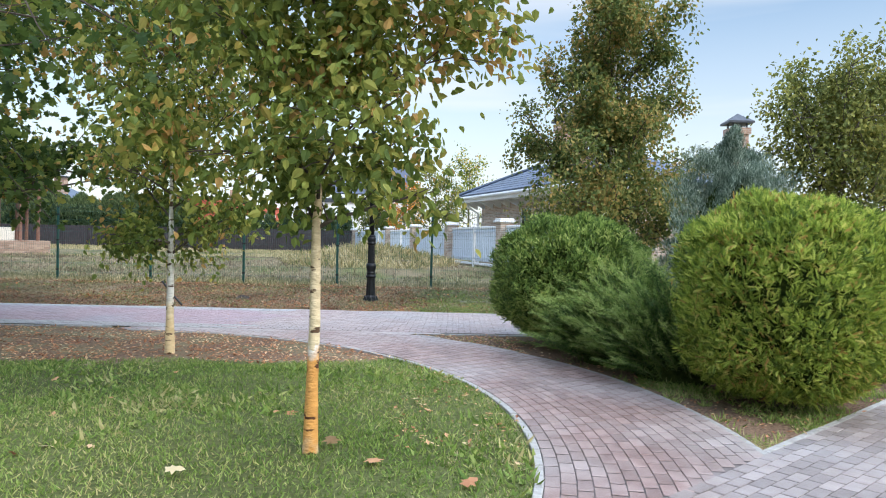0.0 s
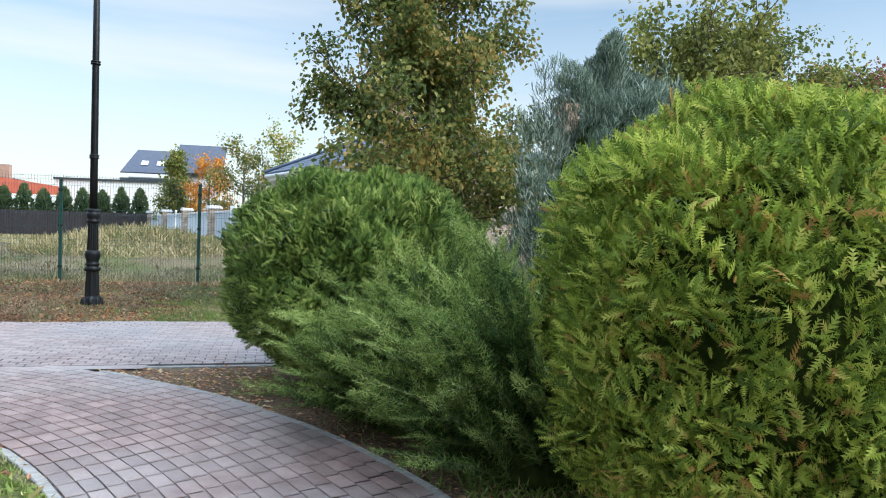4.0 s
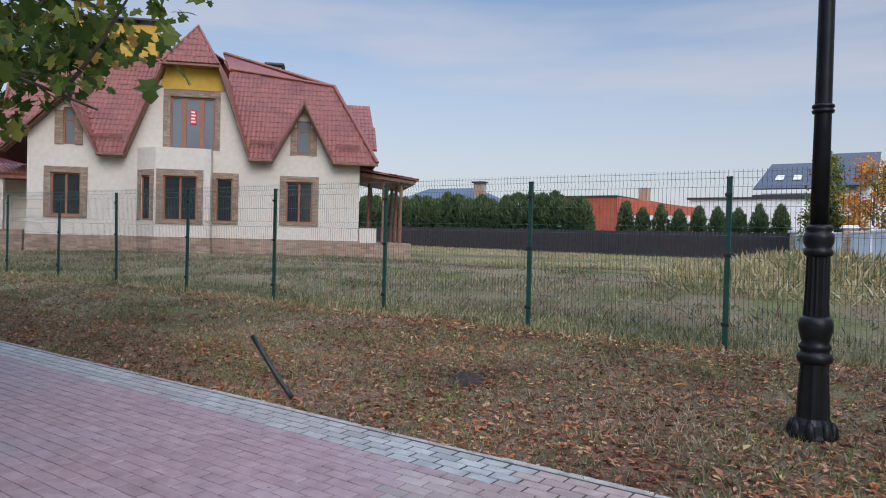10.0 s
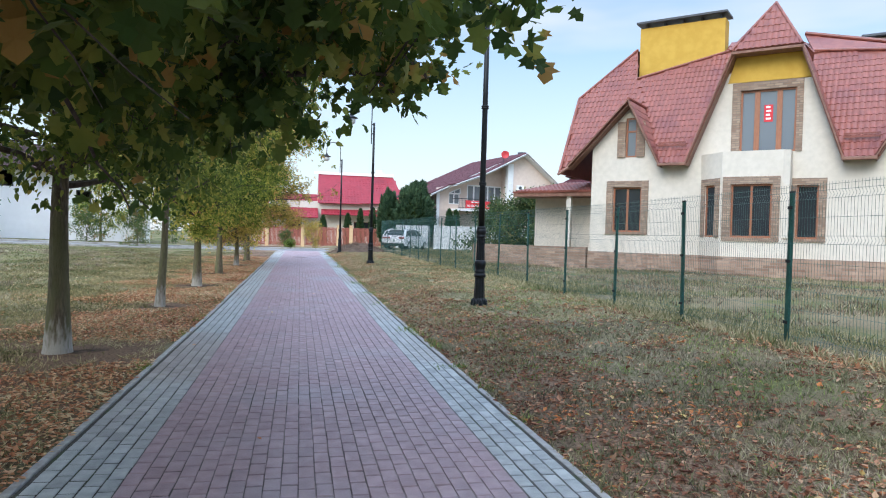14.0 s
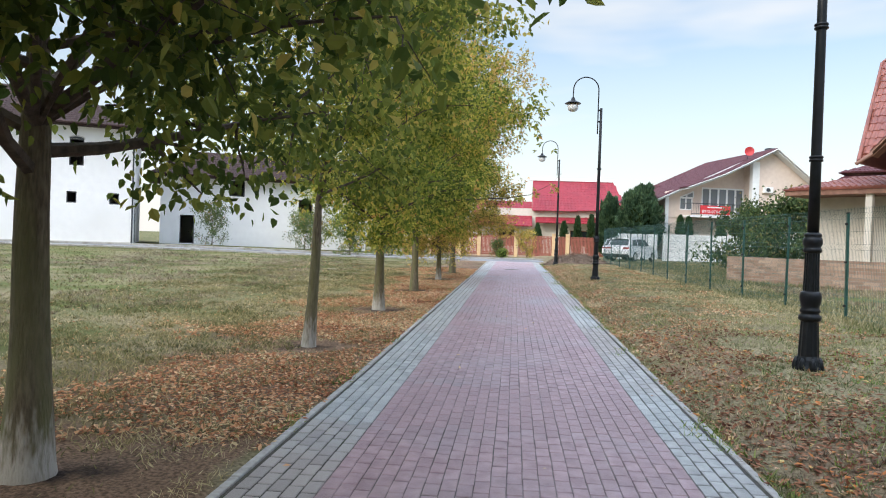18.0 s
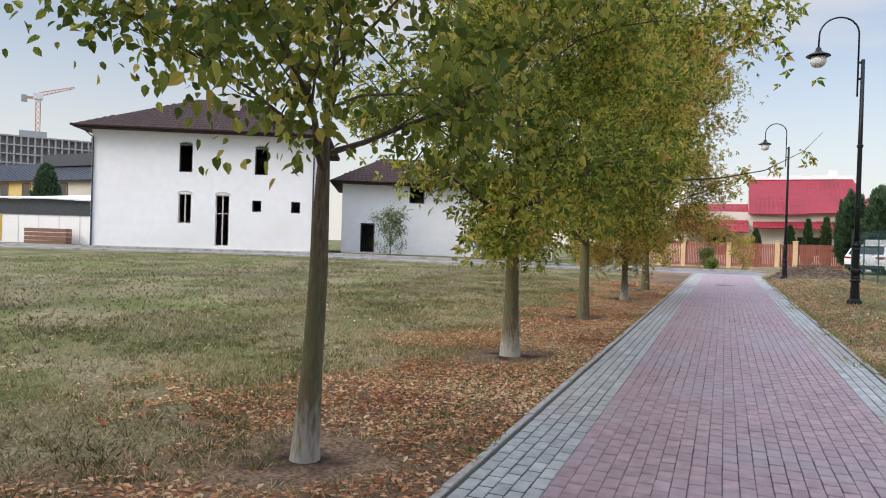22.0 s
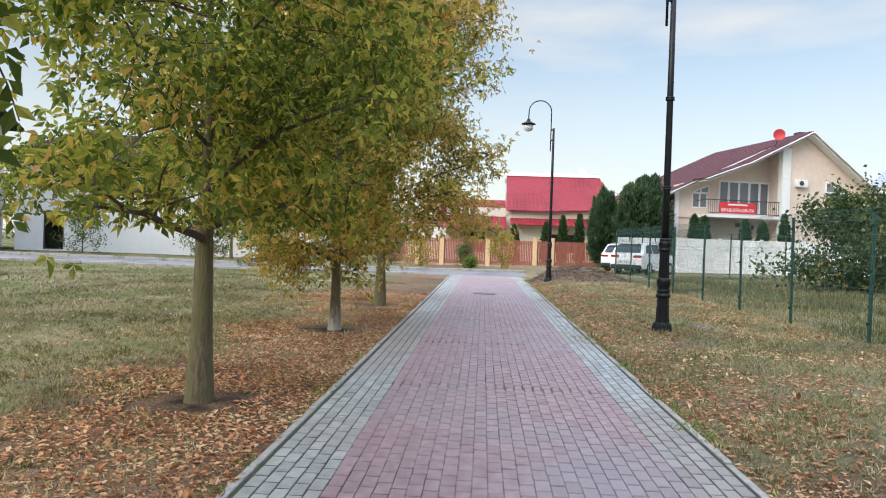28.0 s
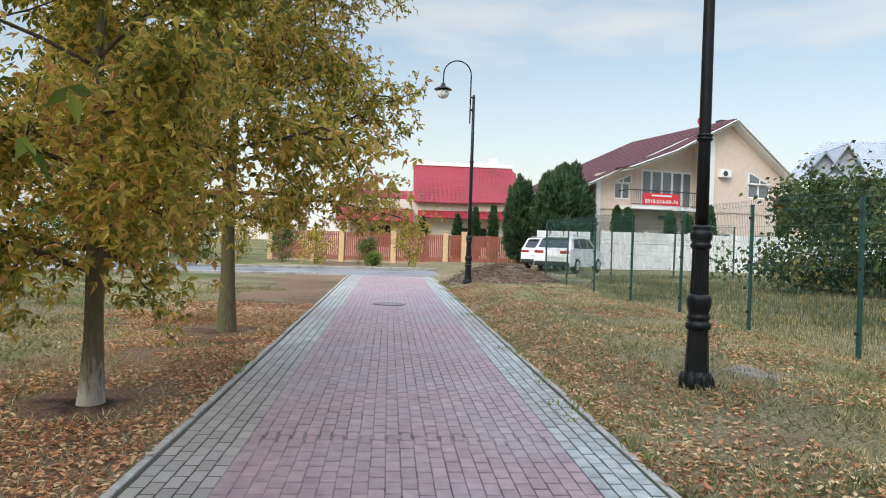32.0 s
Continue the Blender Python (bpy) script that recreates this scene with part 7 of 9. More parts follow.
bay = window(peach, -5.2, 1.62, 4.5, 3.8, 2.4, 5, M_white_trim, M_glass_pale, bar=0.13)
for k, (a, b) in enumerate(((0.12, 0.5), (0.9, 1.45), (1.6, 2.2), (2.4, 2.95), (3.05, 3.7))):
    cur = Geo()
    for i in range(int((b - a) / 0.09)):
        x = a + i * 0.09
        cur.add([(x, 0.24, 0.1), (x + 0.045, 0.2, 0.1), (x + 0.09, 0.24, 0.1), (x, 0.24, 2.3), (x + 0.045, 0.2, 2.3), (x + 0.09, 0.24, 2.3)], [(0, 1, 4, 3), (1, 2, 5, 4)])
    part("curtain", cur, M_white_trim if k else M_fascia, bay, "pale folded curtain" if k else "brown folded curtain")
window(peach, -7.2, 1.66, 1.2, 1.3, 2.7, 2, M_white_trim, M_glass_pale)
door = window(peach, -4.0, 1.66, 0.6, 1.0, 2.3, 1, M_white_trim, M_glass, name="door")
part("vent_grille", Geo().box(-3.9, 1.56, 3.7, -3.15, 1.6, 3.95), M_dark_metal, peach)
part("wall_lamp", bevel(Geo().box(-2.75, 1.45, 3.55, -2.6, 1.6, 3.85), 0.03), M_dark_metal, peach)
balcony = part("balcony", Geo().box(-6.85, 0.0, 4.22, -1.75, 1.5, 4.42), M_white_trim, peach)
part("handrail", Geo().box(-6.85, 0.02, 5.36, -1.75, 0.07, 5.42).box(-6.85, 0.02, 4.5, -1.75, 0.05, 4.54).box(-6.85, 0.07, 5.36, -6.8, 1.5, 5.42), M_dark_metal, balcony)
for i in range(35):
    x = -6.83 + i * 0.148
    part("baluster", Geo().tube([(x, 0.045, 4.42), (x, 0.045, 5.37)], 0.012, 5), M_dark_metal, balcony)
banner = part("banner", Geo().box(-6.1, -0.02, 4.5, -3.5, 0.0, 5.24), M_banner, balcony, "red banner with a white telephone number")


def words(text, size, m, parent, material, name="lettering"):
    cu = bpy.data.curves.new(name, "FONT")
    cu.body, cu.size, cu.align_x, cu.extrude = text, size, "CENTER", 0.004
    cu.materials.append(material)
    ob = new(name, cu)
    ob.parent = parent
    ob.matrix_basis = m
    return ob


words("8918-074-09-74", 0.36, pose(-4.8, -0.026, 4.6, 90), banner, M_letter)
part("lettering", Geo().box(-5.5, -0.03, 5.04, -4.1, -0.022, 5.14), M_letter, banner)
part("ac_unit", bevel(Geo().box(-0.75, -0.32, 6.5, 0.05, 0.0, 7.0), 0.03), M_white_trim, peach, "white air-conditioner unit")
part("ac_fan", Geo().lathe([(0.17, 0.0), (0.17, 0.02), (0.05, 0.03)], 16), M_dark_metal, peach).matrix_basis = pose(-0.42, -0.315, 6.75, 90)
for pts in ([(-9.3, 0.9, 5.75), (-9.3, 11.0, 5.75), (0, 11.0, 10.25), (0, 0.9, 10.25)], [(6.6, -0.7, 5.2), (6.6, 11.0, 5.2), (0, 11.0, 10.25), (0, -0.7, 10.25)],
            [(-4.4, -0.7, 7.95), (-4.4, 0.95, 7.95), (0, 0.95, 10.27), (0, -0.7, 10.27)], [(-7.5, -0.7, 6.72), (-7.5, 0.95, 6.72), (-4.4, 0.95, 7.95), (-4.4, -0.7, 7.95)]):
    part("roof_slope", tiled(pts, 0.45, 0.3, 0.03), M_roof_maroon, peach)
for a, b in (((-9.3, 0.85, 5.68), (0, 0.85, 10.18)), ((6.6, -0.72, 5.13), (0, -0.72, 10.18)), ((-4.4, -0.72, 7.88), (0, -0.72, 10.18)), ((-7.5, -0.72, 6.65), (-4.4, -0.72, 7.88))):
    part("fascia", Geo().beam(a, b, 0.06, 0.26, (0, 1, 0)), M_white_trim, peach)
    part("soffit", Geo().slab([(a[0], a[1], a[2] - 0.12), (b[0], b[1], b[2] - 0.12), (b[0], b[1] + 0.9, b[2] - 0.12), (a[0], a[1] + 0.9, a[2] - 0.12)], 0.04), M_white_trim, peach)
for x, y, z in ((-6.9, 8.0, 7.2), (-6.9, 10.0, 7.2)):      # small gabled dormers over the far side
    d = part("dormer", Geo().prism([(y - 0.6, z - 0.6), (y + 0.6, z - 0.6), (y, z + 0.1)], x, x + 0.9, "x"), M_peach, peach, "small gabled dormer")
    for sgn in (-1, 1):
        part("dormer_roof", Geo().slab([(x - 0.25, y + sgn * 0.85, z - 0.62), (x + 1.3, y + sgn * 0.85, z - 0.62), (x + 1.3, y, z + 0.28), (x - 0.25, y, z + 0.28)], 0.08), M_roof_maroon, d)
dish = part("satellite_dish", Geo().lathe([(0.04, 0.0), (0.2, 0.025), (0.36, 0.09), (0.375, 0.105), (0.35, 0.1), (0.19, 0.042), (0.03, 0.02)], 20), M_dish, peach, "red satellite dish")
dish.matrix_basis = pose(-2.2, -0.3, 9.95, 100, 0, -25)
part("dish_arm", Geo().tube([(-2.2, -0.25, 9.95), (-2.1, 0.2, 9.1)], 0.03, 6), M_dark_metal, peach)
part("notice", bevel(Geo().lathe([(0.45, 0), (0.45, 0.03)], 20), 0.005), M_banner, peach, "round red sign").matrix_basis = pose(3.95, -0.05, 5.0, 90)
part("chimney", Geo().box(0.6, 1.5, 9.2, 1.2, 2.1, 10.6), M_dark_metal, peach)

# white house at the side, partly seen behind the shrub
side = thing("house", pose(-76.5, 49.6, -0.45, 0, 0, 75), "white house with a pale metal roof and many gables", "house")
part("wall", wall_with_holes(-6, 0.3, 12, 8.2, 0, 0.35, [(-1, 6.0, 0.2, 7.4), (3, 6.0, 4.2, 7.4)]), M_white_wall, side)
for a in (-1, 3):
    window(side, a, 0.06, 6.0, 1.2, 1.4, 2, M_dark_metal)
for x, h in ((-5.4, 9.6), (-3.9, 10.2), (0.6, 10.8)):
    part("gable_wall", Geo().prism([(x - 1.3, 8.2), (x + 1.3, 8.2), (x, h)], 0, 0.3, "y"), M_roof_pale, side)
    for sgn in (-1, 1):
        part("roof_slope", Geo().slab([(x + sgn * 1.5, -0.5, 7.95), (x, -0.5, h + 0.2), (x, 5, h + 0.2), (x + sgn * 1.5, 5, 7.95)], 0.1), M_roof_pale, side)
part("roof_slope", tiled([(-8.4, -0.9, 7.6), (12.5, -0.9, 8.15), (10, 6, 12.0), (-3.6, 6, 11.2)], 0.45, 0.3, 0.03), M_roof_pale, side)
part("window_band", Geo().box(-3.2, -0.04, 6.3, -2.1, 0.0, 8.0), M_glass, side)

# tile-roofed pavilion behind the shrubs inside the fence
pav = thing("pavilion", pose(-52.0, 32.9, 0.35, 0, 0, 54), "small garden pavilion with a two-tier brick-red tile roof", "pavilion")
for sx in (-1.6, 1.6):
    for sy in (-1.6, 1.6):
        part("post", bevel(Geo().box(sx - 0.1, sy - 0.1, 0, sx + 0.1, sy + 0.1, 4.75), 0.02), M_brown_wood, pav)
for r0, z0, r1, z1 in ((2.2, 4.85, 1.2, 5.6), (1.5, 5.75, 0.05, 6.35)):
    for k in range(4):
        c, q = round(math.cos(k * math.pi / 2)), round(math.sin(k * math.pi / 2))
        part("roof_slope", tiled([(x * c - y * q, x * q + y * c, z) for x, y, z in ((-r0, -r0, z0), (r0, -r0, z0), (r1, -r1, z1), (-r1, -r1, z1))], 0.35, 0.2, 0.03), M_roof_maroon, pav)
part("soffit", Geo().box(-2.1, -2.1, 4.72, 2.1, 2.1, 4.82), M_fascia, pav)
part("lantern_wall", Geo().box(-1.15, -1.15, 5.45, 1.15, 1.15, 5.74), M_fascia, pav)

# ---- parked cars ----
def car(m, label):
    """A compact white crossover; nose towards local +x, wheels on local z = 0."""
    ob = thing("parked_car", m, label, "car", "parked cars")
    L, W = 4.3, 1.8
    side_pts = [(-2.12, 0.45), (-2.15, 0.75), (-2.08, 1.05), (-1.98, 1.12), (-1.72, 1.55), (-1.45, 1.64), (0.1, 1.66), (0.45, 1.58), (1.05, 1.10), (1.85, 0.98), (2.1, 0.82), (2.16, 0.55), (2.1, 0.32), (-2.05, 0.32)]
    g, n = Geo(), len(side_pts)
    rings = ((-0.90, 0.96, 0.0), (-0.86, 1.0, 0.0), (0.86, 1.0, 0.0), (0.90, 0.96, 0.0))
    for yv, s, _ in rings:
        for x, z in side_pts:
            tuck = 0.20 * max(0, z - 1.05) / 0.6
            g.v.append((x * (s if z > 0.4 else 1), yv * (1 - tuck), 0.32 + (z - 0.32) * (1 if s == 1 else 0.985)))
    for r in range(3):
        for i in range(n):
            g.f.append((r * n + i, r * n + (i + 1) % n, (r + 1) * n + (i + 1) % n, (r + 1) * n + i))
    g.f += [tuple(reversed(range(n))), tuple(range(3 * n, 4 * n))]
    body = part("body", g, M_car, ob)
    for sy in (-1, 1):
        for a in ([(-1.72, 1.12), (-1.5, 1.5), (-1.0, 1.56), (-0.95, 1.12)], [(-0.88, 1.12), (-0.9, 1.57), (-0.05, 1.58), (0.0, 1.12)], [(0.07, 1.12), (0.03, 1.57), (0.30, 1.52), (0.82, 1.12)]):
            gg = Geo().add([(x, sy * (0.905 * (1 - 0.20 * max(0, z - 1.05) / 0.6) + o), z) for o in (0.0, 0.006) for x, z in a], [(0, 1, 2, 3), (7, 6, 5, 4), (0, 4, 5, 1), (1, 5, 6, 2), (2, 6, 7, 3), (3, 7, 4, 0)])
            part("side_window", gg, M_car_glass, ob)
        part("mirror", bevel(Geo().box(0.55, sy * 0.9 - 0.02, 1.08, 0.72, sy * 1.06 + 0.02, 1.22), 0.03), M_car, ob)
        for x in (-1.3, 1.32):
            wheel = part("wheel", Geo().lathe([(0.20, -0.1), (0.30, -0.105), (0.335, -0.08), (0.34, 0.0), (0.335, 0.08), (0.30, 0.105), (0.20, 0.1)], 24), M_rubber, ob, soft=True)
            wheel.matrix_basis = pose(x, sy * 0.82, 0.34, 90)
            rim = Geo().lathe([(0.05, -0.11), (0.20, -0.105), (0.215, -0.09)], 20)
            for k in range(5):
                a = radians(72 * k)
                rim.beam((0.04 * math.cos(a), 0.04 * math.sin(a), -0.11 * -sy), (0.2 * math.cos(a), 0.2 * math.sin(a), -0.108 * -sy), 0.05, 0.03)
            rim.lathe([(0.215, 0.09), (0.20, 0.105), (0.05, 0.11)], 20)
            part("rim", rim, M_alloy, wheel)
        part("tail_lamp", bevel(Geo().box(-2.14, sy * 0.62 - 0.22, 0.86, -2.0, sy * 0.62 + 0.24, 1.0), 0.03), M_tail, ob)
        part("roof_rail", Geo().tube([(-1.4, sy * 0.64, 1.66), (-1.2, sy * 0.64, 1.70), (0.0, sy * 0.64, 1.71), (0.25, sy * 0.64, 1.65)], 0.02, 6), M_alloy, ob)
    part("rear_window", Geo().add([(-2.01, y, 1.13) if z == 0 else (-1.76, y * 0.88, 1.53) for z in (0, 1) for y in (-0.72, 0.72)] + [(-1.97, 0.72, 1.1), (-1.72, 0.63, 1.5)], [(0, 1, 3, 2)]), M_car_glass, ob)
    part("windscreen", Geo().add([(1.03, -0.74, 1.125), (1.03, 0.74, 1.125), (0.48, 0.64, 1.575), (0.48, -0.64, 1.575)], [(0, 1, 2, 3)]), M_car_glass, ob)
    part("rear_bumper", bevel(Geo().box(-2.2, -0.84, 0.30, -2.0, 0.84, 0.52), 0.05), M_rubber, ob)
    part("number_plate", Geo().box(-2.175, -0.26, 0.72, -2.15, 0.26, 0.83), M_white_trim, ob)
    part("spoiler", bevel(Geo().box(-1.86, -0.62, 1.58, -1.5, 0.62, 1.63), 0.015), M_car, ob)
    return ob


car(pose(-65.4, 21.4, land(-65.4, 21.4), 0, 0, 143) @ Matrix.Scale(0.97, 4), "white compact crossover parked before the picket fence")
car(pose(-61.0, 21.2, land(-61.0, 21.2), 0, 0, 143), "white hatchback parked beside the wall")

# ---- trees and shrubs ----
def branch_path(rng, a, d, length, bend=0.25, droop=0.0, n=5):
    pts, p = [np.array(a, float)], np.array(a, float)
    d = np.array(d, float)
    d /= np.linalg.norm(d)
    for i in range(n):
        d = d + rng.normal(size=3) * bend * 0.35 + np.array((0, 0, -droop))
        d /= np.linalg.norm(d)
        p = p + d * length / n
        pts.append(p.copy())
    return pts, d


def tree(x, y, H, r, clear, R, leaf, n_leaf, size, seed, label, name="tree", top=0.35, shape="oval", lean=(0, 0), bark=None, foot=None, foot_h=0.6, leaf_t=LEAF, limbs=15, elev=(15, 55), droop=0.02, group="", category="tree", inner=0.25, low_bias=0.0, foot_label="", spread=0.38, zmin=0.0, fork=0.0, headroom=0.0, west=-99.0, toward=0.0, skirt=None, uneven=0.45):
    """A tapered trunk, limbs and twigs, and a crown of single leaves along the twigs. clear: height of the first limb; R: crown radius."""
    rng = np.random.default_rng(seed)
    z0 = land(x, y)
    ob = thing(name, pose(x, y, z0), label, category, group)
    bark = bark or M_bark
    tp = [np.array((0, 0, -0.12))]
    nseg = 9
    for i in range(1, nseg + 1):
        h = H * 0.93 * i / nseg
        w = 0.03 * h * 0.5
        tp.append(np.array((lean[0] * h + rng.normal() * w * 0.35, lean[1] * h + rng.normal() * w * 0.35, h)))
    cut = clear / (H * 0.93)
    tr = [r * 1.35] + [(r * (1 - 0.93 * (i / nseg) ** 0.9) + 0.006) * (1 - fork * (i / nseg > cut + 0.08)) for i in range(1, nseg + 1)]

    def at_h(h):
        f = min(max(h / (H * 0.93) * nseg, 0), nseg - 1e-6)
        i = int(f)
        return tp[i] + (tp[i + 1] - tp[i]) * (f - i), tr[i] + (tr[i + 1] - tr[i]) * (f - i)

    tg = Geo()
    hs = [-0.12, 0.0, 0.06, 0.15, 0.3, 0.5, foot_h] + list(np.arange(foot_h + 0.3, H * 0.92, 0.35))
    if foot:
        k = hs.index(foot_h)
        fp = [at_h(max(h, 0)) for h in hs[:k + 1]]
        part("trunk_foot", Geo().tube([(p[0], p[1], h) for (p, _), h in zip(fp, hs)], [r * 1.32 + 0.03, r * 1.22, r * 1.12, r * 1.07] + [q * 1.006 for _, q in fp[4:]], 12), foot, ob, foot_label, True)
        hs2 = hs[k:]
    else:
        hs2 = hs
    tg.tube([(*at_h(max(h, 0))[0][:2], h) for h in hs2], [at_h(max(h, 0))[1] * (1.04 if h <= 0 else 1.0) for h in hs2], 12)
    part("trunk", tg, bark, ob, soft=True)
    bg, tw_p, tw_d, tw_w = Geo(), [], [], []

    def env(h):
        f = (h - clear) / (H - clear)
        if shape == "cone":
            return R * max(0.12, (1 - f) ** 0.8)
        if shape == "column":
            return R * (0.75 + 0.25 * math.sin(math.pi * min(f * 1.2, 1))) * (1 - max(0, f - 0.75) * 2.6)
        return R * max(0.15, math.sin(math.pi * (0.16 + 0.80 * f)) ** 0.8) * (1 + 0.15 * low_bias * (1 - f))

    for i in range(limbs):
        f = (i + rng.uniform(0, 0.9)) / limbs
        h = clear + (H * 0.93 - clear) * f ** 1.15
        base, br = at_h(h)
        az = i * 2.39996 + rng.normal() * 0.35
        el = radians(elev[0] + (elev[1] - elev[0]) * f + rng.normal() * 7)
        length = env(h + 0.35 * (H - h) * f) / max(math.cos(el), 0.35) * rng.uniform(0.8, 1.12)
        length = min(length, (H - h) * 1.2 + 0.5 * R)
        d = (math.cos(az) * math.cos(el), math.sin(az) * math.cos(el), math.sin(el))
        pts, dd = branch_path(rng, base, d, length, 0.35, droop * 0.5 * (1 - f), 6)
        rad = max(br * (0.46 + fork * 0.2), 0.012)
        bg.tube(pts, [rad * (1 - 0.82 * k / 6) for k in range(7)], 6)
        nsub = max(4, int(length * 5))
        for s in range(nsub):
            t = inner + (1 - inner) * (s + rng.uniform(0, 1)) / nsub
            k = min(int(t * 6), 5)
            p = pts[k] + (pts[k + 1] - pts[k]) * (t * 6 - k)
            sd = np.array(d) * 0.5 + rng.normal(size=3) * 0.75
            sl = length * spread * rng.uniform(0.5, 1.2) * (1.15 - 0.5 * t)
            sp_, sdd = branch_path(rng, p, sd, sl, 0.4, droop, 4)
            if sp_[-1][2] < zmin or (headroom and sp_[-1][1] + y > 11.5 and sp_[-1][2] < headroom + 0.1):
                continue
            if skirt and sp_[-1][1] > skirt[0] and sp_[-1][2] < skirt[1] + skirt[2] * (sp_[-1][1] - skirt[0]):
                continue
            full = math.exp(rng.normal() * uneven)
            bg.tube(sp_, [rad * 0.34 * (1 - 0.75 * q / 4) + 0.002 for q in range(5)], 4, False)
            for q in range(1, 5):
                tw_p.append(sp_[q])
                tw_d.append(sp_[q] - sp_[q - 1])
                tw_w.append(full)
                if q >= 2:
                    e = sp_[q] + rng.normal(size=3) * 0.16 * R / 2
                    tw_p.append(e)
                    tw_d.append(e - sp_[q])
                    tw_w.append(full)
    part("branchwork", bg, M_bark_dark, ob)
    tw_p, tw_d = np.array(tw_p), np.array(tw_d)
    wgt = np.array(tw_w)
    if toward:      # fuller on the side of the walk
        wgt = wgt * np.where(tw_p[:, 1] > -0.5, 1.0 + toward, 1.0)
    pick = rng.choice(len(tw_p), n_leaf, p=wgt / wgt.sum())
    pos = tw_p[pick] + rng.normal(size=(n_leaf, 3)) * (0.05 + size * 0.8)
    ok = (pos[:, 2] > zmin) & (pos[:, 0] > west)
    pick, pos = pick[ok], pos[ok]
    if headroom:
        ok = (pos[:, 1] + y < 11.7) | (pos[:, 2] > headroom)
        pick, pos = pick[ok], pos[ok]
    if skirt:      # the outline over the walk rises outwards
        ok = (pos[:, 1] < skirt[0]) | (pos[:, 2] > skirt[1] + skirt[2] * (pos[:, 1] - skirt[0]))
        pick, pos = pick[ok], pos[ok]
    n_leaf = len(pos)
    d = unit(tw_d[pick]) * 0.5 + unit(rng.normal(size=(n_leaf, 3))) * 0.8 + np.array((0, 0, -0.55))
    ax, ay, az_ = frames_from(d, rng, 0.25)
    s = (size * rng.uniform(0.6, 1.25, n_leaf))[:, None]
    part("crown", scatter("crown", *leaf_t, pos, ax * s, ay * s, az_ * s, leaf), leaf, ob)
    return ob


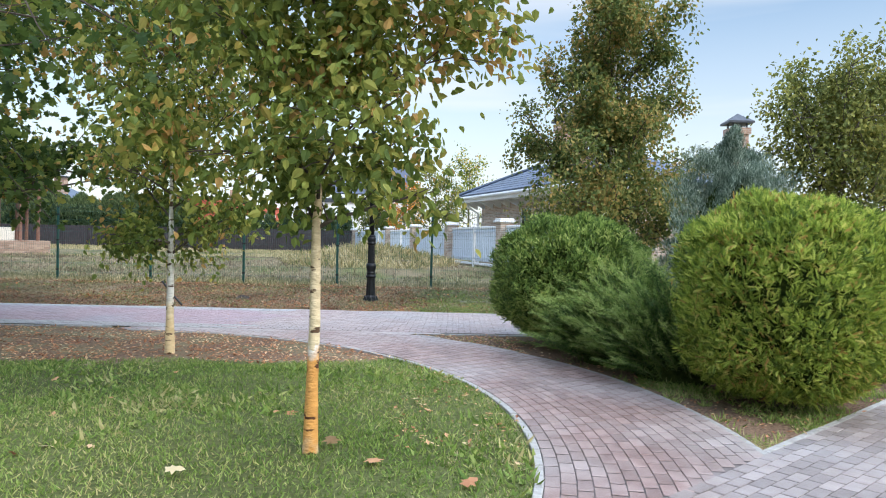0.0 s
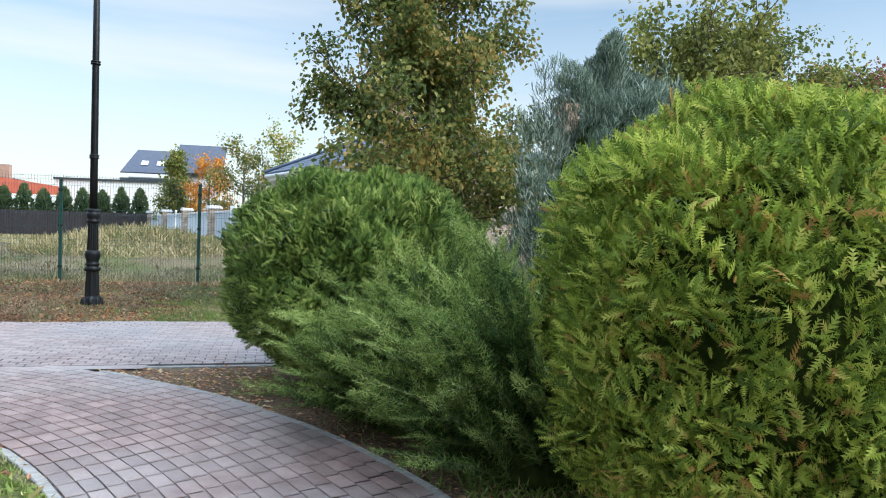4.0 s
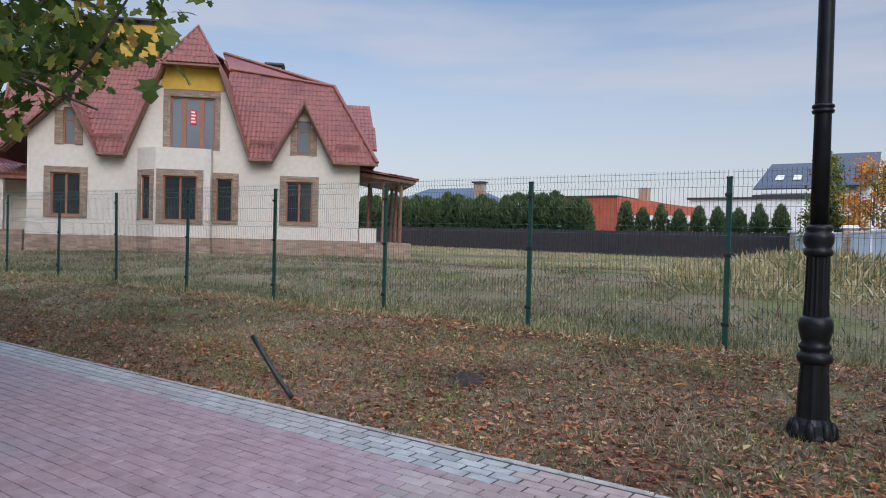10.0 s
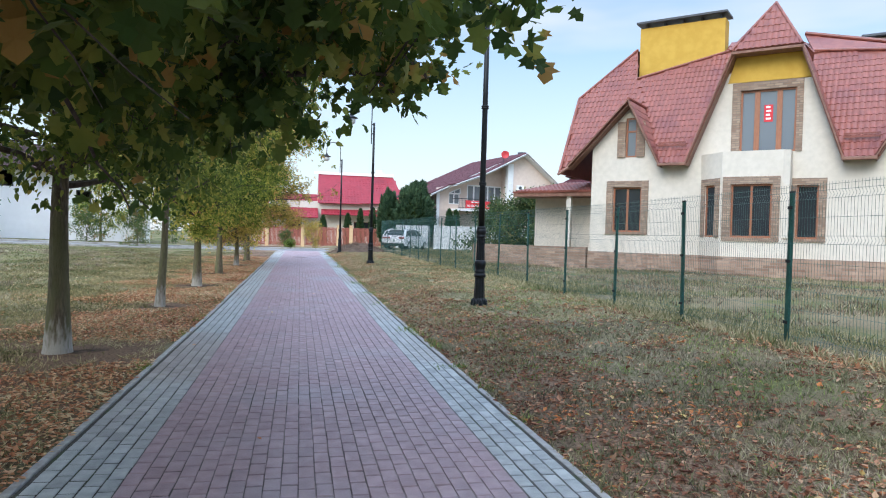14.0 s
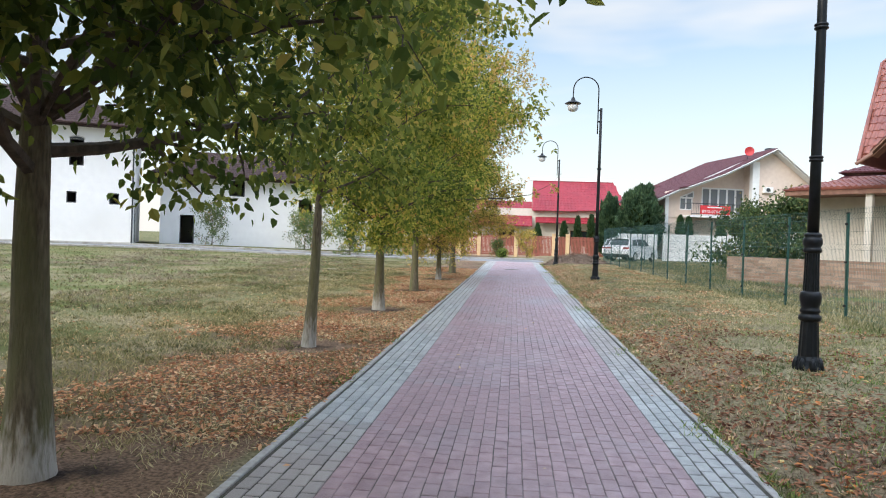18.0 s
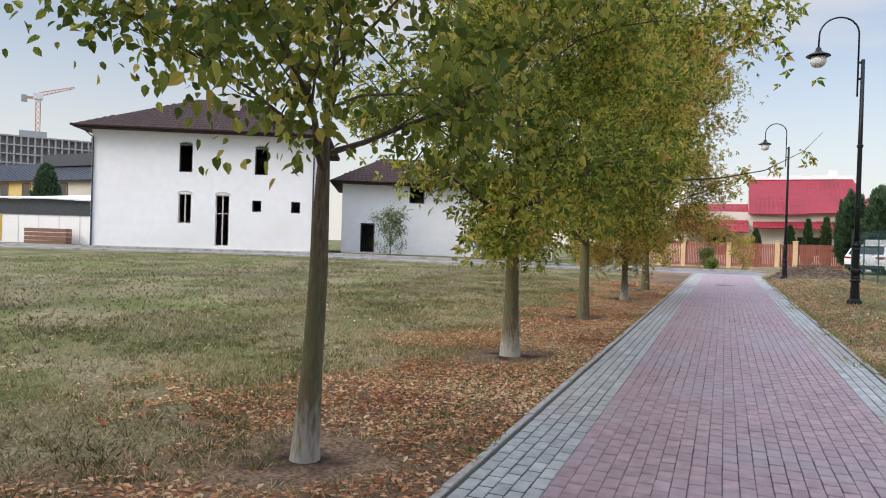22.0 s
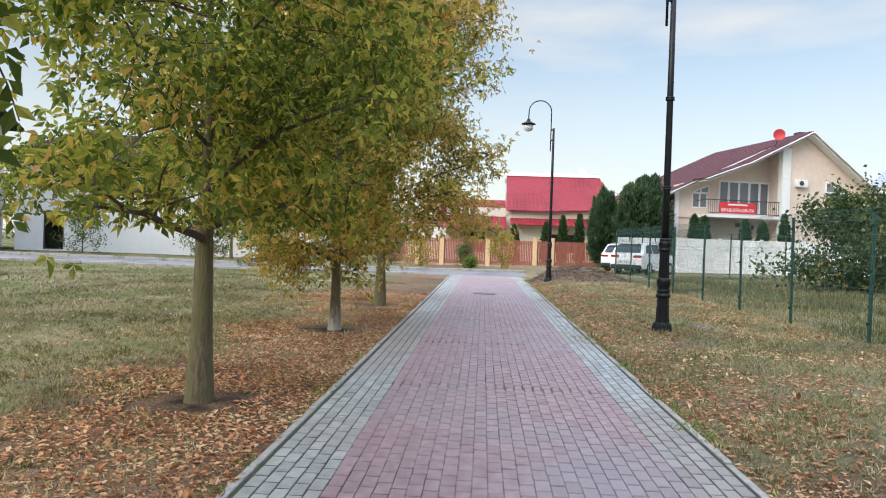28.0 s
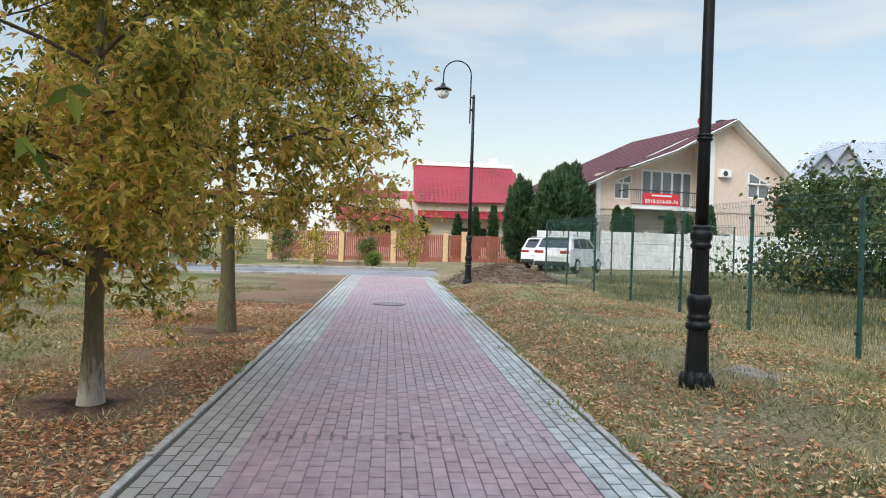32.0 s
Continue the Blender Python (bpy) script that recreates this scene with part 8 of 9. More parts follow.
def globe_shrub(x, y, H, r, leaf, n, size, seed, label, name="thuja_bush", squash=0.0, upward=0.55, flatten=2.4, lump=0.07, category="shrub", group="", taper=0.0, fine=False, spray=None):
    """A dense clipped shrub: a dark core shell that stands in for the shade inside, and thousands of small flat sprays
    over its lumpy surface.
    """
    rng = np.random.default_rng(seed)
    z0 = land(x, y)
    ob = thing(name, pose(x, y, z0), label, category, group)

    def surf(u, az):
        """Radius and height on the outline, u from 0 at the foot to 1 at the top."""
        th = np.pi * (0.10 + 0.90 * u)
        rad = r * np.abs(np.sin(th)) ** (2 / flatten) * (1 - taper * u)
        return rad, H * (0.06 + 0.94 * (0.5 - 0.5 * np.sign(np.cos(th)) * np.abs(np.cos(th)) ** (2 / flatten)))

    # closed dark shell, painted as the shaded inside behind the sprays
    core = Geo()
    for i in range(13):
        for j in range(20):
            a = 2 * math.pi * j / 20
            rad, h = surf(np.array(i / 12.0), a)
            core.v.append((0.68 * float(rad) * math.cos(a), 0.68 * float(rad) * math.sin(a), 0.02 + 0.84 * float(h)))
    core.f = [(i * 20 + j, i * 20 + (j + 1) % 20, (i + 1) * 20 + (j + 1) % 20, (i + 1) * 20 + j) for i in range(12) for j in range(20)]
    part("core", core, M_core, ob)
    stem = Geo()
    for k in range(5):
        a = k * 1.3
        stem.tube([(0.1 * math.cos(a), 0.1 * math.sin(a), -0.1), (0.3 * r * math.cos(a), 0.3 * r * math.sin(a), 0.35 * H)], [0.03, 0.02], 6)
    part("stemwork", stem, M_bark_dark, ob, kind="stuff")
    each = 5 if fine else 1
    m = n // each
    n = m * each
    u = rng.uniform(0, 1, m)
    u = np.where(rng.uniform(size=m) < 0.18, rng.uniform(0.62, 1.0, m), u)
    v = rng.uniform(-0.93, 0.93, m)      # half of the twigs spread evenly over the height
    even = (np.arccos(np.sign(v) * np.abs(v) ** (flatten / 2)) / np.pi - 0.10) / 0.90
    u = np.where(rng.uniform(size=m) < 0.5, np.clip(even, 0.0, 1.0), u)
    az = rng.uniform(0, 2 * np.pi, m)
    rad, h = surf(u, az)
    lumps = np.array([noise.noise((float(math.cos(a) * q * 2.1 + seed), float(math.sin(a) * q * 2.1), float(hh * 2.1))) + 0.5 * noise.noise((float(math.cos(a) * q * 5 + seed), float(math.sin(a) * q * 5), float(hh * 5))) for a, q, hh in zip(az, rad, h)])
    lumps = np.maximum(lumps, -0.45)
    k = (1 + lump * lumps) * (1 - 0.34 * rng.uniform(0, 1, m) ** 1.6)
    pos = np.stack([rad * k * np.cos(az), rad * k * np.sin(az), h * (1 + lump * 0.6 * lumps)], 1)
    out = np.stack([np.cos(az), np.sin(az), np.zeros(m)], 1)
    nz = np.clip((h / H - 0.45) * 2.0, -0.5, 1.4)
    nrm = unit(out * np.clip(rad / r, 0.1, 1)[:, None] + np.stack([0 * nz, 0 * nz, nz], 1))
    d = unit(nrm * (0.55 if fine else 0.9) + np.array((0, 0, upward)) + rng.normal(size=(m, 3)) * (0.42 if fine else 0.33))
    s_ = unit(np.cross(d, nrm + rng.normal(size=(m, 3)) * 0.6))
    t_ = np.cross(s_, d)
    if fine:      # every twig end carries a fan of small sprays
        pos, d, s_, t_ = (np.repeat(q, each, 0) for q in (pos, d, s_, t_))
        fan = np.tile(np.linspace(-1.0, 1.0, each), m)[:, None]
        pos = pos + s_ * fan * size * 0.45 - d * np.abs(fan) * size * 0.55 + rng.normal(size=(n, 3)) * size * 0.12
        d = unit(d + s_ * fan * 0.6 + rng.normal(size=(n, 3)) * 0.16)
        s_ = unit(np.cross(t_ + rng.normal(size=(n, 3)) * 0.25, d))
        t_ = np.cross(d, s_)
    s = (size * rng.uniform(0.6, 1.3, n))[:, None]
    part("foliage", scatter("foliage", *(spray or SPRAY if fine else FROND if size < 0.2 else TUFT), pos, d * s, s_ * s, t_ * s, leaf), leaf, ob)
    return ob


def plume_shrub(x, y, H, R, leaf, n_plume, seed, label, lean=(0.0, 0.0), length=(0.5, 1.1), elev=(10, 65), per=46, size=0.085, name="juniper", leaf_w=1.0, tip=None):
    """A spreading juniper: arching plumes clothed in short feathery sprays."""
    rng = np.random.default_rng(seed)
    ob = thing(name, pose(x, y, land(x, y)), label, "shrub")
    stems, P, D, U, N = Geo(), [], [], [], []
    for i in range(n_plume):
        az = rng.uniform(0, 2 * np.pi)
        rr = R * math.sqrt(rng.uniform(0, 1)) * 0.75
        h0 = H * 0.72 * (1 - (rr / R) ** 2) * rng.uniform(0.1, 1.0)
        a = np.array((rr * math.cos(az), rr * math.sin(az), h0))
        el = radians(rng.uniform(*elev))
        d = np.array((math.cos(az) * math.cos(el) + lean[0], math.sin(az) * math.cos(el) + lean[1], math.sin(el)))
        L = rng.uniform(*length)
        pts, _ = branch_path(rng, a, d, L, 0.14, 0.035, 6)
        lat = np.cross(d, (math.cos(az) * 0.8, math.sin(az) * 0.8, 1.0)) + rng.normal(size=3) * 0.25
        lat /= np.linalg.norm(lat)
        face = np.cross(lat, d / np.linalg.norm(d))
        stems.tube(pts, [0.007, 0.007, 0.006, 0.005, 0.004, 0.003, 0.002], 3, False)
        for k in range(per):
            t = (k + rng.uniform(0, 1)) / per * 6
            j = min(int(t), 5)
            seg = pts[j + 1] - pts[j]
            P.append(pts[j] + seg * (t - j))
            D.append(seg / np.linalg.norm(seg) + lat * (0.75 if k % 2 else -0.75) + rng.normal(size=3) * 0.22)
            N.append(face)
            U.append(1.1 - 0.09 * t)
    part("stemwork", stems, M_green_stem, ob, kind="stuff")
    P, ax = np.array(P), unit(np.array(D))
    ay = unit(np.cross(np.array(N) + rng.normal(size=P.shape) * 0.45, ax))
    az_ = np.cross(ax, ay)
    s = (size * np.array(U) * rng.uniform(0.7, 1.3, len(P)))[:, None]
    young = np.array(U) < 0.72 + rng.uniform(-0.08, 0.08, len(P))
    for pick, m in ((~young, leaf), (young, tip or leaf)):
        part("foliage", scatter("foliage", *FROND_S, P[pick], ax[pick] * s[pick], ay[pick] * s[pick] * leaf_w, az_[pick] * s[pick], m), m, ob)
    # dark dome under the plumes, its colour standing in for inner shade
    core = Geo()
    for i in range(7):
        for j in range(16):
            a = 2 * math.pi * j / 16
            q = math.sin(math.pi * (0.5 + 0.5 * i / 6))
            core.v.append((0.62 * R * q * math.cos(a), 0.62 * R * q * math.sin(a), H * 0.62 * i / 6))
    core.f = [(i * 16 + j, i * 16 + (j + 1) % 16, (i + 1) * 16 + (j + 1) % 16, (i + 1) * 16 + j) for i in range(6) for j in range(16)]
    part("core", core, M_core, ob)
    return ob


# bed between the walks
globe_shrub(1.72, 10.3, 1.84, 1.15, L_thuja, 40000, 0.07, 21, "rounded green thuja bush clipped to a globe", group="globe thujas", flatten=2.3, upward=0.4, lump=0.17, fine=True)
globe_shrub(3.14, 6.65, 1.92, 0.98, L_thuja_y, 40000, 0.068, 22, "rounded yellowish-green thuja bush clipped to a globe", group="globe thujas", flatten=2.8, upward=0.35, lump=0.15, fine=True)
globe_shrub(6.75, 9.75, 1.95, 0.82, L_thuja_y, 12000, 0.1, 23, "smaller green thuja globe beside the walk", group="globe thujas", flatten=2.8, fine=True)
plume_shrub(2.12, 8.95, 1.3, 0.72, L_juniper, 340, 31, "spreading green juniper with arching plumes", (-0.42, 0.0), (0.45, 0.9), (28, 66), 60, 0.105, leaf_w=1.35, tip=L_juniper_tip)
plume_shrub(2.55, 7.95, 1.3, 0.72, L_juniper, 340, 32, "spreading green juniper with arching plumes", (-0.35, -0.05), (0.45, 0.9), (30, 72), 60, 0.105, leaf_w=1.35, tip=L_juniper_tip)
plume_shrub(5.2, 8.1, 1.2, 0.58, L_blue_tip, 130, 33, "blue-grey spreading juniper beside the walk", (0.1, -0.2), (0.25, 0.5), (25, 80), 34, 0.085, tip=L_blue_tip)
globe_shrub(3.72, 9.5, 2.85, 1.1, L_blue, 55000, 0.056, 34, "tall shaggy blue-grey juniper with silvery upright plumes", name="blue_juniper", flatten=2.1, taper=0.55, upward=1.7, lump=0.42, fine=True, spray=NEEDLE)
tree(3.5, 15.7, 7.5, 0.09, 1.2, 2.6, L_birch_b, 50000, 0.095, 41, "birch with brownish green autumn leaves", "birch_tree", shape="cone", bark=M_bark_birch, limbs=30, elev=(24, 68), droop=0.04, inner=0.1, uneven=0.8, zmin=1.1)
tree(8.8, 16.4, 4.7, 0.09, 0.6, 1.35, L_poplar, 16000, 0.11, 42, "young poplar with olive green leaves", "poplar_tree", limbs=20, elev=(58, 82), shape="oval")
tree(11.1, 17.5, 5.0, 0.10, 0.5, 1.5, L_birch_b, 20000, 0.1, 43, "young broadleaf tree with olive leaves", limbs=18, elev=(45, 75))
tree(14.9, 19.9, 4.6, 0.08, 0.4, 1.8, L_poplar, 12000, 0.12, 44, "bushy young tree with pale green leaves", limbs=16, elev=(40, 75))
tree(25.0, 27.6, 7.0, 0.14, 1.8, 2.6, L_red, 26000, 0.15, 45, "maple with crimson autumn leaves", "maple_tree", limbs=18)
globe_shrub(19.0, 21.9, 3.5, 1.2, L_thuja_d, 6500, 0.28, 46, "dark green clipped columnar thuja", flatten=5.0, category="shrub", upward=0.8)
for i, (x, y, H, r) in enumerate(((23.2, 27.2, 3.0, 1.4), (28.8, 33.6, 3.4, 1.8), (34.2, 38.8, 4.0, 2.2), (41, 45.5, 5, 2.8), (50, 54, 6, 3.2), (44, 36, 4.5, 2.6), (54, 45, 6, 3.2))):
    globe_shrub(x, y, H, r, L_thuja_d, 3500, 0.4, 50 + i, "dark green hedge shrub in the distance", "hedge_shrub", lump=0.2, category="shrub")
tree(37, 28.5, 6.8, 0.14, 1.0, 3.2, L_shrub, 11000, 0.25, 57, "broadleaf tree with dull green leaves in the distance")
tree(52, 60, 9, 0.2, 1.0, 4.5, L_shrub, 5000, 0.35, 58, "broadleaf tree with dull green leaves in the distance")

for i in range(9):
    tree(64 + 5 * math.sin(i * 2.1), 76 - i * 5.5, 8 + 2 * math.sin(i * 1.3), 0.2, 0.4, 4.2, L_shrub, 5000, 0.45, 240 + i, "dull green tree at the far end of the walk")

# birches on the lawn
tree(-0.98, 4.87, 4.9, 0.041, 1.5, 1.18, L_birch, 22000, 0.08, 61, "young birch with orange-tinted lower bark", "birch_tree", leaf_t=OVAL, bark=M_birch_front, limbs=24, elev=(30, 70), droop=0.05, lean=(0.015, 0.0), inner=0.05, fork=0.35)
tree(-3.6, 8.84, 4.8, 0.048, 1.2, 1.25, L_birch, 15000, 0.08, 62, "young white-barked birch on bare earth", "birch_tree", leaf_t=OVAL, bark=M_birch_cream, limbs=24, elev=(25, 68), droop=0.05, inner=0.05, fork=0.35)

# row of trees along the walk
ROW = "trees along the walk"
tree(-9.1, 9.9, 7.5, 0.14, 2.0, 5.0, L_maple, 31000, 0.135, 71, "broad maple with dark green lobed leaves", "maple_tree", leaf_t=LOBED, toward=1.2, limbs=34, elev=(10, 62), group=ROW, droop=0.02, zmin=1.62, fork=0.4, headroom=2.2, skirt=(3.0, 2.3, 0.6), low_bias=3.0)
tree(-14.3, 9.95, 7.0, 0.12, 1.75, 3.2, L_ovate, 50000, 0.088, 72, "tree with dark green ovate leaves and whitened foot", "broadleaf_tree", leaf_t=OVAL, bark=M_whitewash, limbs=28, elev=(12, 62), low_bias=2.0, group=ROW, droop=0.03, zmin=1.62, fork=0.4, headroom=2.4, west=-2.6, skirt=(2.2, 2.5, 0.8))
tree(-19.6, 10.1, 5.8, 0.076, 1.95, 2.5, L_mid, 25000, 0.088, 73, "slender vase-shaped tree with olive green leaves", "broadleaf_tree", leaf_t=OVAL, bark=M_whitewash, limbs=26, elev=(20, 74), low_bias=1.2, group=ROW, fork=0.75, zmin=1.85, droop=0.0, lean=(0.0, 0.05))
reach_tree = tree(-24.4, 10.12, 6.6, 0.10, 1.45, 2.35, L_box, 16000, 0.115, 74, "box elder with green and yellow leaves and whitewashed foot", "box_elder_tree", leaf_t=LEAFLET3, bark=M_whitewash, limbs=24, elev=(2, 65), group=ROW, zmin=1.2, toward=1.4, droop=0.035, fork=0.4, inner=0.1, uneven=0.8)
tree(-29.6, 10.1, 6.9, 0.10, 1.45, 2.5, L_box, 22000, 0.115, 75, "box elder with green and yellow leaves", "box_elder_tree", leaf_t=LEAFLET3, limbs=26, elev=(12, 65), group=ROW, droop=0.03, fork=0.4, zmin=1.6, inner=0.08, low_bias=1.5, uneven=0.3)
tree(-34.95, 10.2, 5.6, 0.085, 1.05, 2.0, L_box2, 16000, 0.115, 76, "small box elder with yellowing leaves and whitewashed foot", "box_elder_tree", leaf_t=LEAFLET3, bark=M_whitewash, limbs=22, elev=(0, 65), group=ROW, droop=0.04)
tree(-39.6, 10.28, 7.5, 0.115, 1.6, 3.0, L_box2, 33000, 0.115, 77, "box elder with dry brown seeds among the leaves", "box_elder_tree", leaf_t=LEAFLET3, limbs=28, elev=(8, 65), group=ROW, droop=0.04, zmin=1.6)

twig_pts = [(0, 0, 1.95), (-0.45, 1.3, 2.3), (-0.75, 2.5, 2.4), (-0.55, 3.0, 2.47), (-0.85, 3.45, 2.74), (-0.95, 3.66, 2.98)]
part("overhanging_limb", Geo().tube(twig_pts, [0.02, 0.014, 0.009, 0.007, 0.004, 0.002], 6).tube([twig_pts[3], (-0.56, 3.08, 2.52), (-0.58, 3.12, 2.6)], [0.004, 0.003, 0.002], 5).tube([twig_pts[4], (-0.88, 3.5, 2.72), (-0.9, 3.54, 2.64)], [0.004, 0.003, 0.002], 5), M_bark_dark, reach_tree)
trng = np.random.default_rng(9)
tips = np.array([(-0.57, 3.08, 2.5), (-0.58, 3.12, 2.58), (-0.86, 3.45, 2.7), (-0.9, 3.54, 2.66), (-0.65, 2.8, 2.43)])
tp_ = tips[trng.integers(0, 5, 30)] + trng.normal(size=(30, 3)) * 0.04
fr = frames_from(trng.normal(size=(30, 3)) * 0.5 + np.array((0, 0, -0.9)), trng, 0.2)
ts_ = (0.1 * trng.uniform(0.6, 1.2, 30))[:, None]
part("leaf_tuft", scatter("leaf_tuft", *LEAFLET3, tp_, fr[0] * ts_, fr[1] * ts_, fr[2] * ts_, L_box), L_box, reach_tree, kind="stuff")


def bough(ob, seed, tips, leaf, template, n, size, start):
    """A long drooping limb that reaches over the walk, with a fan of leafy twigs."""
    rng = np.random.default_rng(seed)
    g, P = Geo(), []
    for tip in tips:
        a, b = np.array(start), np.array(tip)
        ctrl = (a + b) / 2 + np.array((0, 0, 0.35))
        pts = [a * (1 - t) ** 2 + 2 * ctrl * t * (1 - t) + b * t * t for t in np.linspace(0, 1, 7)]
        g.tube(pts, [0.026 * (1 - 0.8 * k / 6) for k in range(7)], 6)
        for k in range(14):
            p = pts[2 + k % 5]
            q, _ = branch_path(rng, p, rng.normal(size=3) * 0.8 + (b - a) * 0.3, rng.uniform(0.35, 0.8), 0.4, 0.08, 3)
            g.tube(q, [0.007, 0.005, 0.004, 0.002], 4, False)
            P += q[1:]
    part("overhanging_limb", g, M_bark_dark, ob)
    P = np.array(P)
    pos = P[rng.integers(0, len(P), n)] + rng.normal(size=(n, 3)) * 0.11
    pos = pos[pos[:, 2] > 2.08]
    fr = frames_from(rng.normal(size=pos.shape) * 0.7 + np.array((0, 0, -0.6)), rng, 0.25)
    s = (size * rng.uniform(0.65, 1.2, len(pos)))[:, None]
    part("leaf_tuft", scatter("leaf_tuft", *template, pos, fr[0] * s, fr[1] * s, fr[2] * s, leaf), leaf, ob, kind="stuff")


bough(bpy.data.objects["maple_tree.001"], 5, [(0.6, 2.2, 2.35), (1.4, 1.9, 2.3), (-0.6, 2.6, 2.75), (-1.6, 2.2, 2.5), (0.2, 3.0, 3.0), (2.2, 1.6, 2.5), (-0.4, 4.2, 3.25), (0.8, 3.9, 3.1), (-1.5, 4.3, 3.4), (1.8, 3.5, 3.0), (-2.4, 3.4, 3.0)], L_maple, LOBED, 7000, 0.128, (0, 0, 2.2))
bough(bpy.data.objects["broadleaf_tree"], 6, [(2.2, 2.4, 2.75), (3.0, 1.6, 2.6), (1.2, 2.6, 3.0), (3.4, 2.4, 3.1), (0.2, 2.2, 2.7), (2.0, 2.8, 3.5), (3.6, 2.6, 3.3), (4.2, 2.0, 2.9)], L_ovate, OVAL, 3000, 0.11, (0, 0, 2.1))

# far rows and shrubs
hedge_rng = random.Random(3)
for i in range(20):
    x = -47 + i * 1.2
    if x > -23.6:
        continue
    globe_shrub(x + hedge_rng.uniform(-0.3, 0.3), 62.5, hedge_rng.uniform(3.9, 4.6), 1.15, L_hedge, 1200, 0.45, 100 + i, "dark green thuja of the hedge behind the field", "hedge_shrub", taper=0.35, group="hedge behind the field")
for i in range(9):
    globe_shrub(-20.5 + i * 1.35, 62.0, hedge_rng.uniform(3.0, 3.8), 0.75, L_hedge, 900, 0.35, 130 + i, "small conifer of the row behind the field", "conifer", taper=0.6, group="conifers behind the field")
tree(-6.4, 57.5, 6.4, 0.12, 0.3, 1.9, L_poplar, 8000, 0.2, 150, "tall pale green tree beyond the field", limbs=26, elev=(20, 65), shape="cone")
tree(-4.0, 55.5, 5.4, 0.12, 0.8, 1.4, L_orange, 3000, 0.2, 151, "small tree with orange autumn leaves beyond the field")
tree(-1.4, 50.5, 6.0, 0.12, 0.8, 2.0, L_birch_b, 4500, 0.17, 152, "broadleaf tree with olive autumn leaves beyond the field")
tree(1.0, 50.0, 6.8, 0.12, 0.8, 1.9, L_box, 3500, 0.17, 153, "broadleaf tree with yellowing leaves beyond the field")
# by the crimson-roofed house and the peach house
for i, (x, y, H, R) in enumerate(((-71.8, 23.5, 5.7, 1.9), (-74.0, 21.3, 5.0, 1.15))):
    globe_shrub(x, y, H, R, L_pine, 8000, 0.36, 160 + i, "dark green pine in front of the peach house", "pine_tree", lump=0.3, taper=0.3, category="tree", upward=0.9)
for i, (x, y, H) in enumerate(((-79, 18.9, 3.6), (-79, 20.2, 3.8), (-79, 17.6, 3.1), (-77, 15.0, 2.9), (-71, 26.7, 3.5), (-71, 27.4, 3.4), (-70.3, 29.8, 3.2), (-70.3, 30.95, 3.1), (-70, 32.2, 3.5), (-69, 36.2, 3.2))):
    globe_shrub(x, y, H, 0.38, L_thuja_d, 900, 0.3, 170 + i, "slim green columnar thuja", "columnar_thuja", flatten=2.6, taper=0.55, group="columnar thujas")
tree(-47.0, 25.1, 2.3, 0.06, 0.2, 2.2, L_bush, 11000, 0.15, 180, "spreading broadleaf shrub tree inside the wire fence", "shrub_tree", limbs=26, elev=(8, 68), uneven=0.8)
tree(-43.4, 26.0, 2.6, 0.06, 0.2, 2.2, L_bush, 12000, 0.15, 181, "spreading broadleaf shrub tree inside the wire fence", "shrub_tree", limbs=22, elev=(20, 75))
for i, (x, y, H, R) in enumerate(((-70, 4.0, 1.6, 1.1), (-70.5, 6.5, 1.4, 1.0), (-69, 8.5, 1.5, 0.9), (-69.5, 11.5, 1.1, 0.6), (-69.5, 13.9, 1.9, 0.75), (-72, 1.5, 1.9, 1.2), (-71, -1.5, 1.7, 1.2))):
    tree(x, y, H, 0.03, 0.1, R, L_shrub if i % 2 else L_box2, 1500, 0.12, 190 + i, "sparse garden shrub along the street", "garden_shrub", limbs=14, elev=(30, 80), category="shrub")
globe_shrub(-68.5, 11.9, 0.7, 0.45, L_thuja, 700, 0.12, 199, "small round green shrub by the street", "garden_shrub")
tree(-66, -3, 5.0, 0.1, 1.2, 2.2, L_box, 4500, 0.15, 201, "broadleaf tree with yellowing leaves by the street")
tree(-72, -8, 5.5, 0.1, 1.0, 2.4, L_birch, 4000, 0.17, 202, "broadleaf tree with green leaves by the street")
for i, (x, y, H, R) in enumerate(((-58, 1.5, 2.0, 1.6), (-60.5, -2.5, 1.8, 1.5), (-62.5, -10.5, 2.4, 1.6))):
    tree(x, y, H, 0.04, 0.1, R, L_shrub, 3000, 0.12, 205 + i, "dull green shrub by the white house", "garden_shrub", limbs=16, elev=(25, 80), category="shrub")
globe_shrub(-62.6, -46.9, 6.9, 1.7, L_pine, 2500, 0.5, 210, "dark conifer behind the sheds", "conifer", taper=0.7, category="tree")
for i in range(14):
    a = -0.5 + i * 0.28
    x, y = -135 + 12 * math.sin(i * 2.2), -75 + i * 14.0
    tree(x, y, 7 + 2 * math.sin(i * 1.7), 0.2, 1.0, 4.0, L_shrub, 1500, 0.5, 220 + i, "dull green tree on the skyline")

# ---- grass and fallen leaves ----
def cover_points(rng, n, x0, x1, y0, y1, keep):
    xs, ys = rng.uniform(x0, x1, n), rng.uniform(y0, y1, n)
    ok = np.array([keep(a, b) for a, b in zip(xs, ys)])
    xs, ys = xs[ok], ys[ok]
    return np.stack([xs, ys, np.array([land(a, b) for a, b in zip(xs, ys)])], 1)


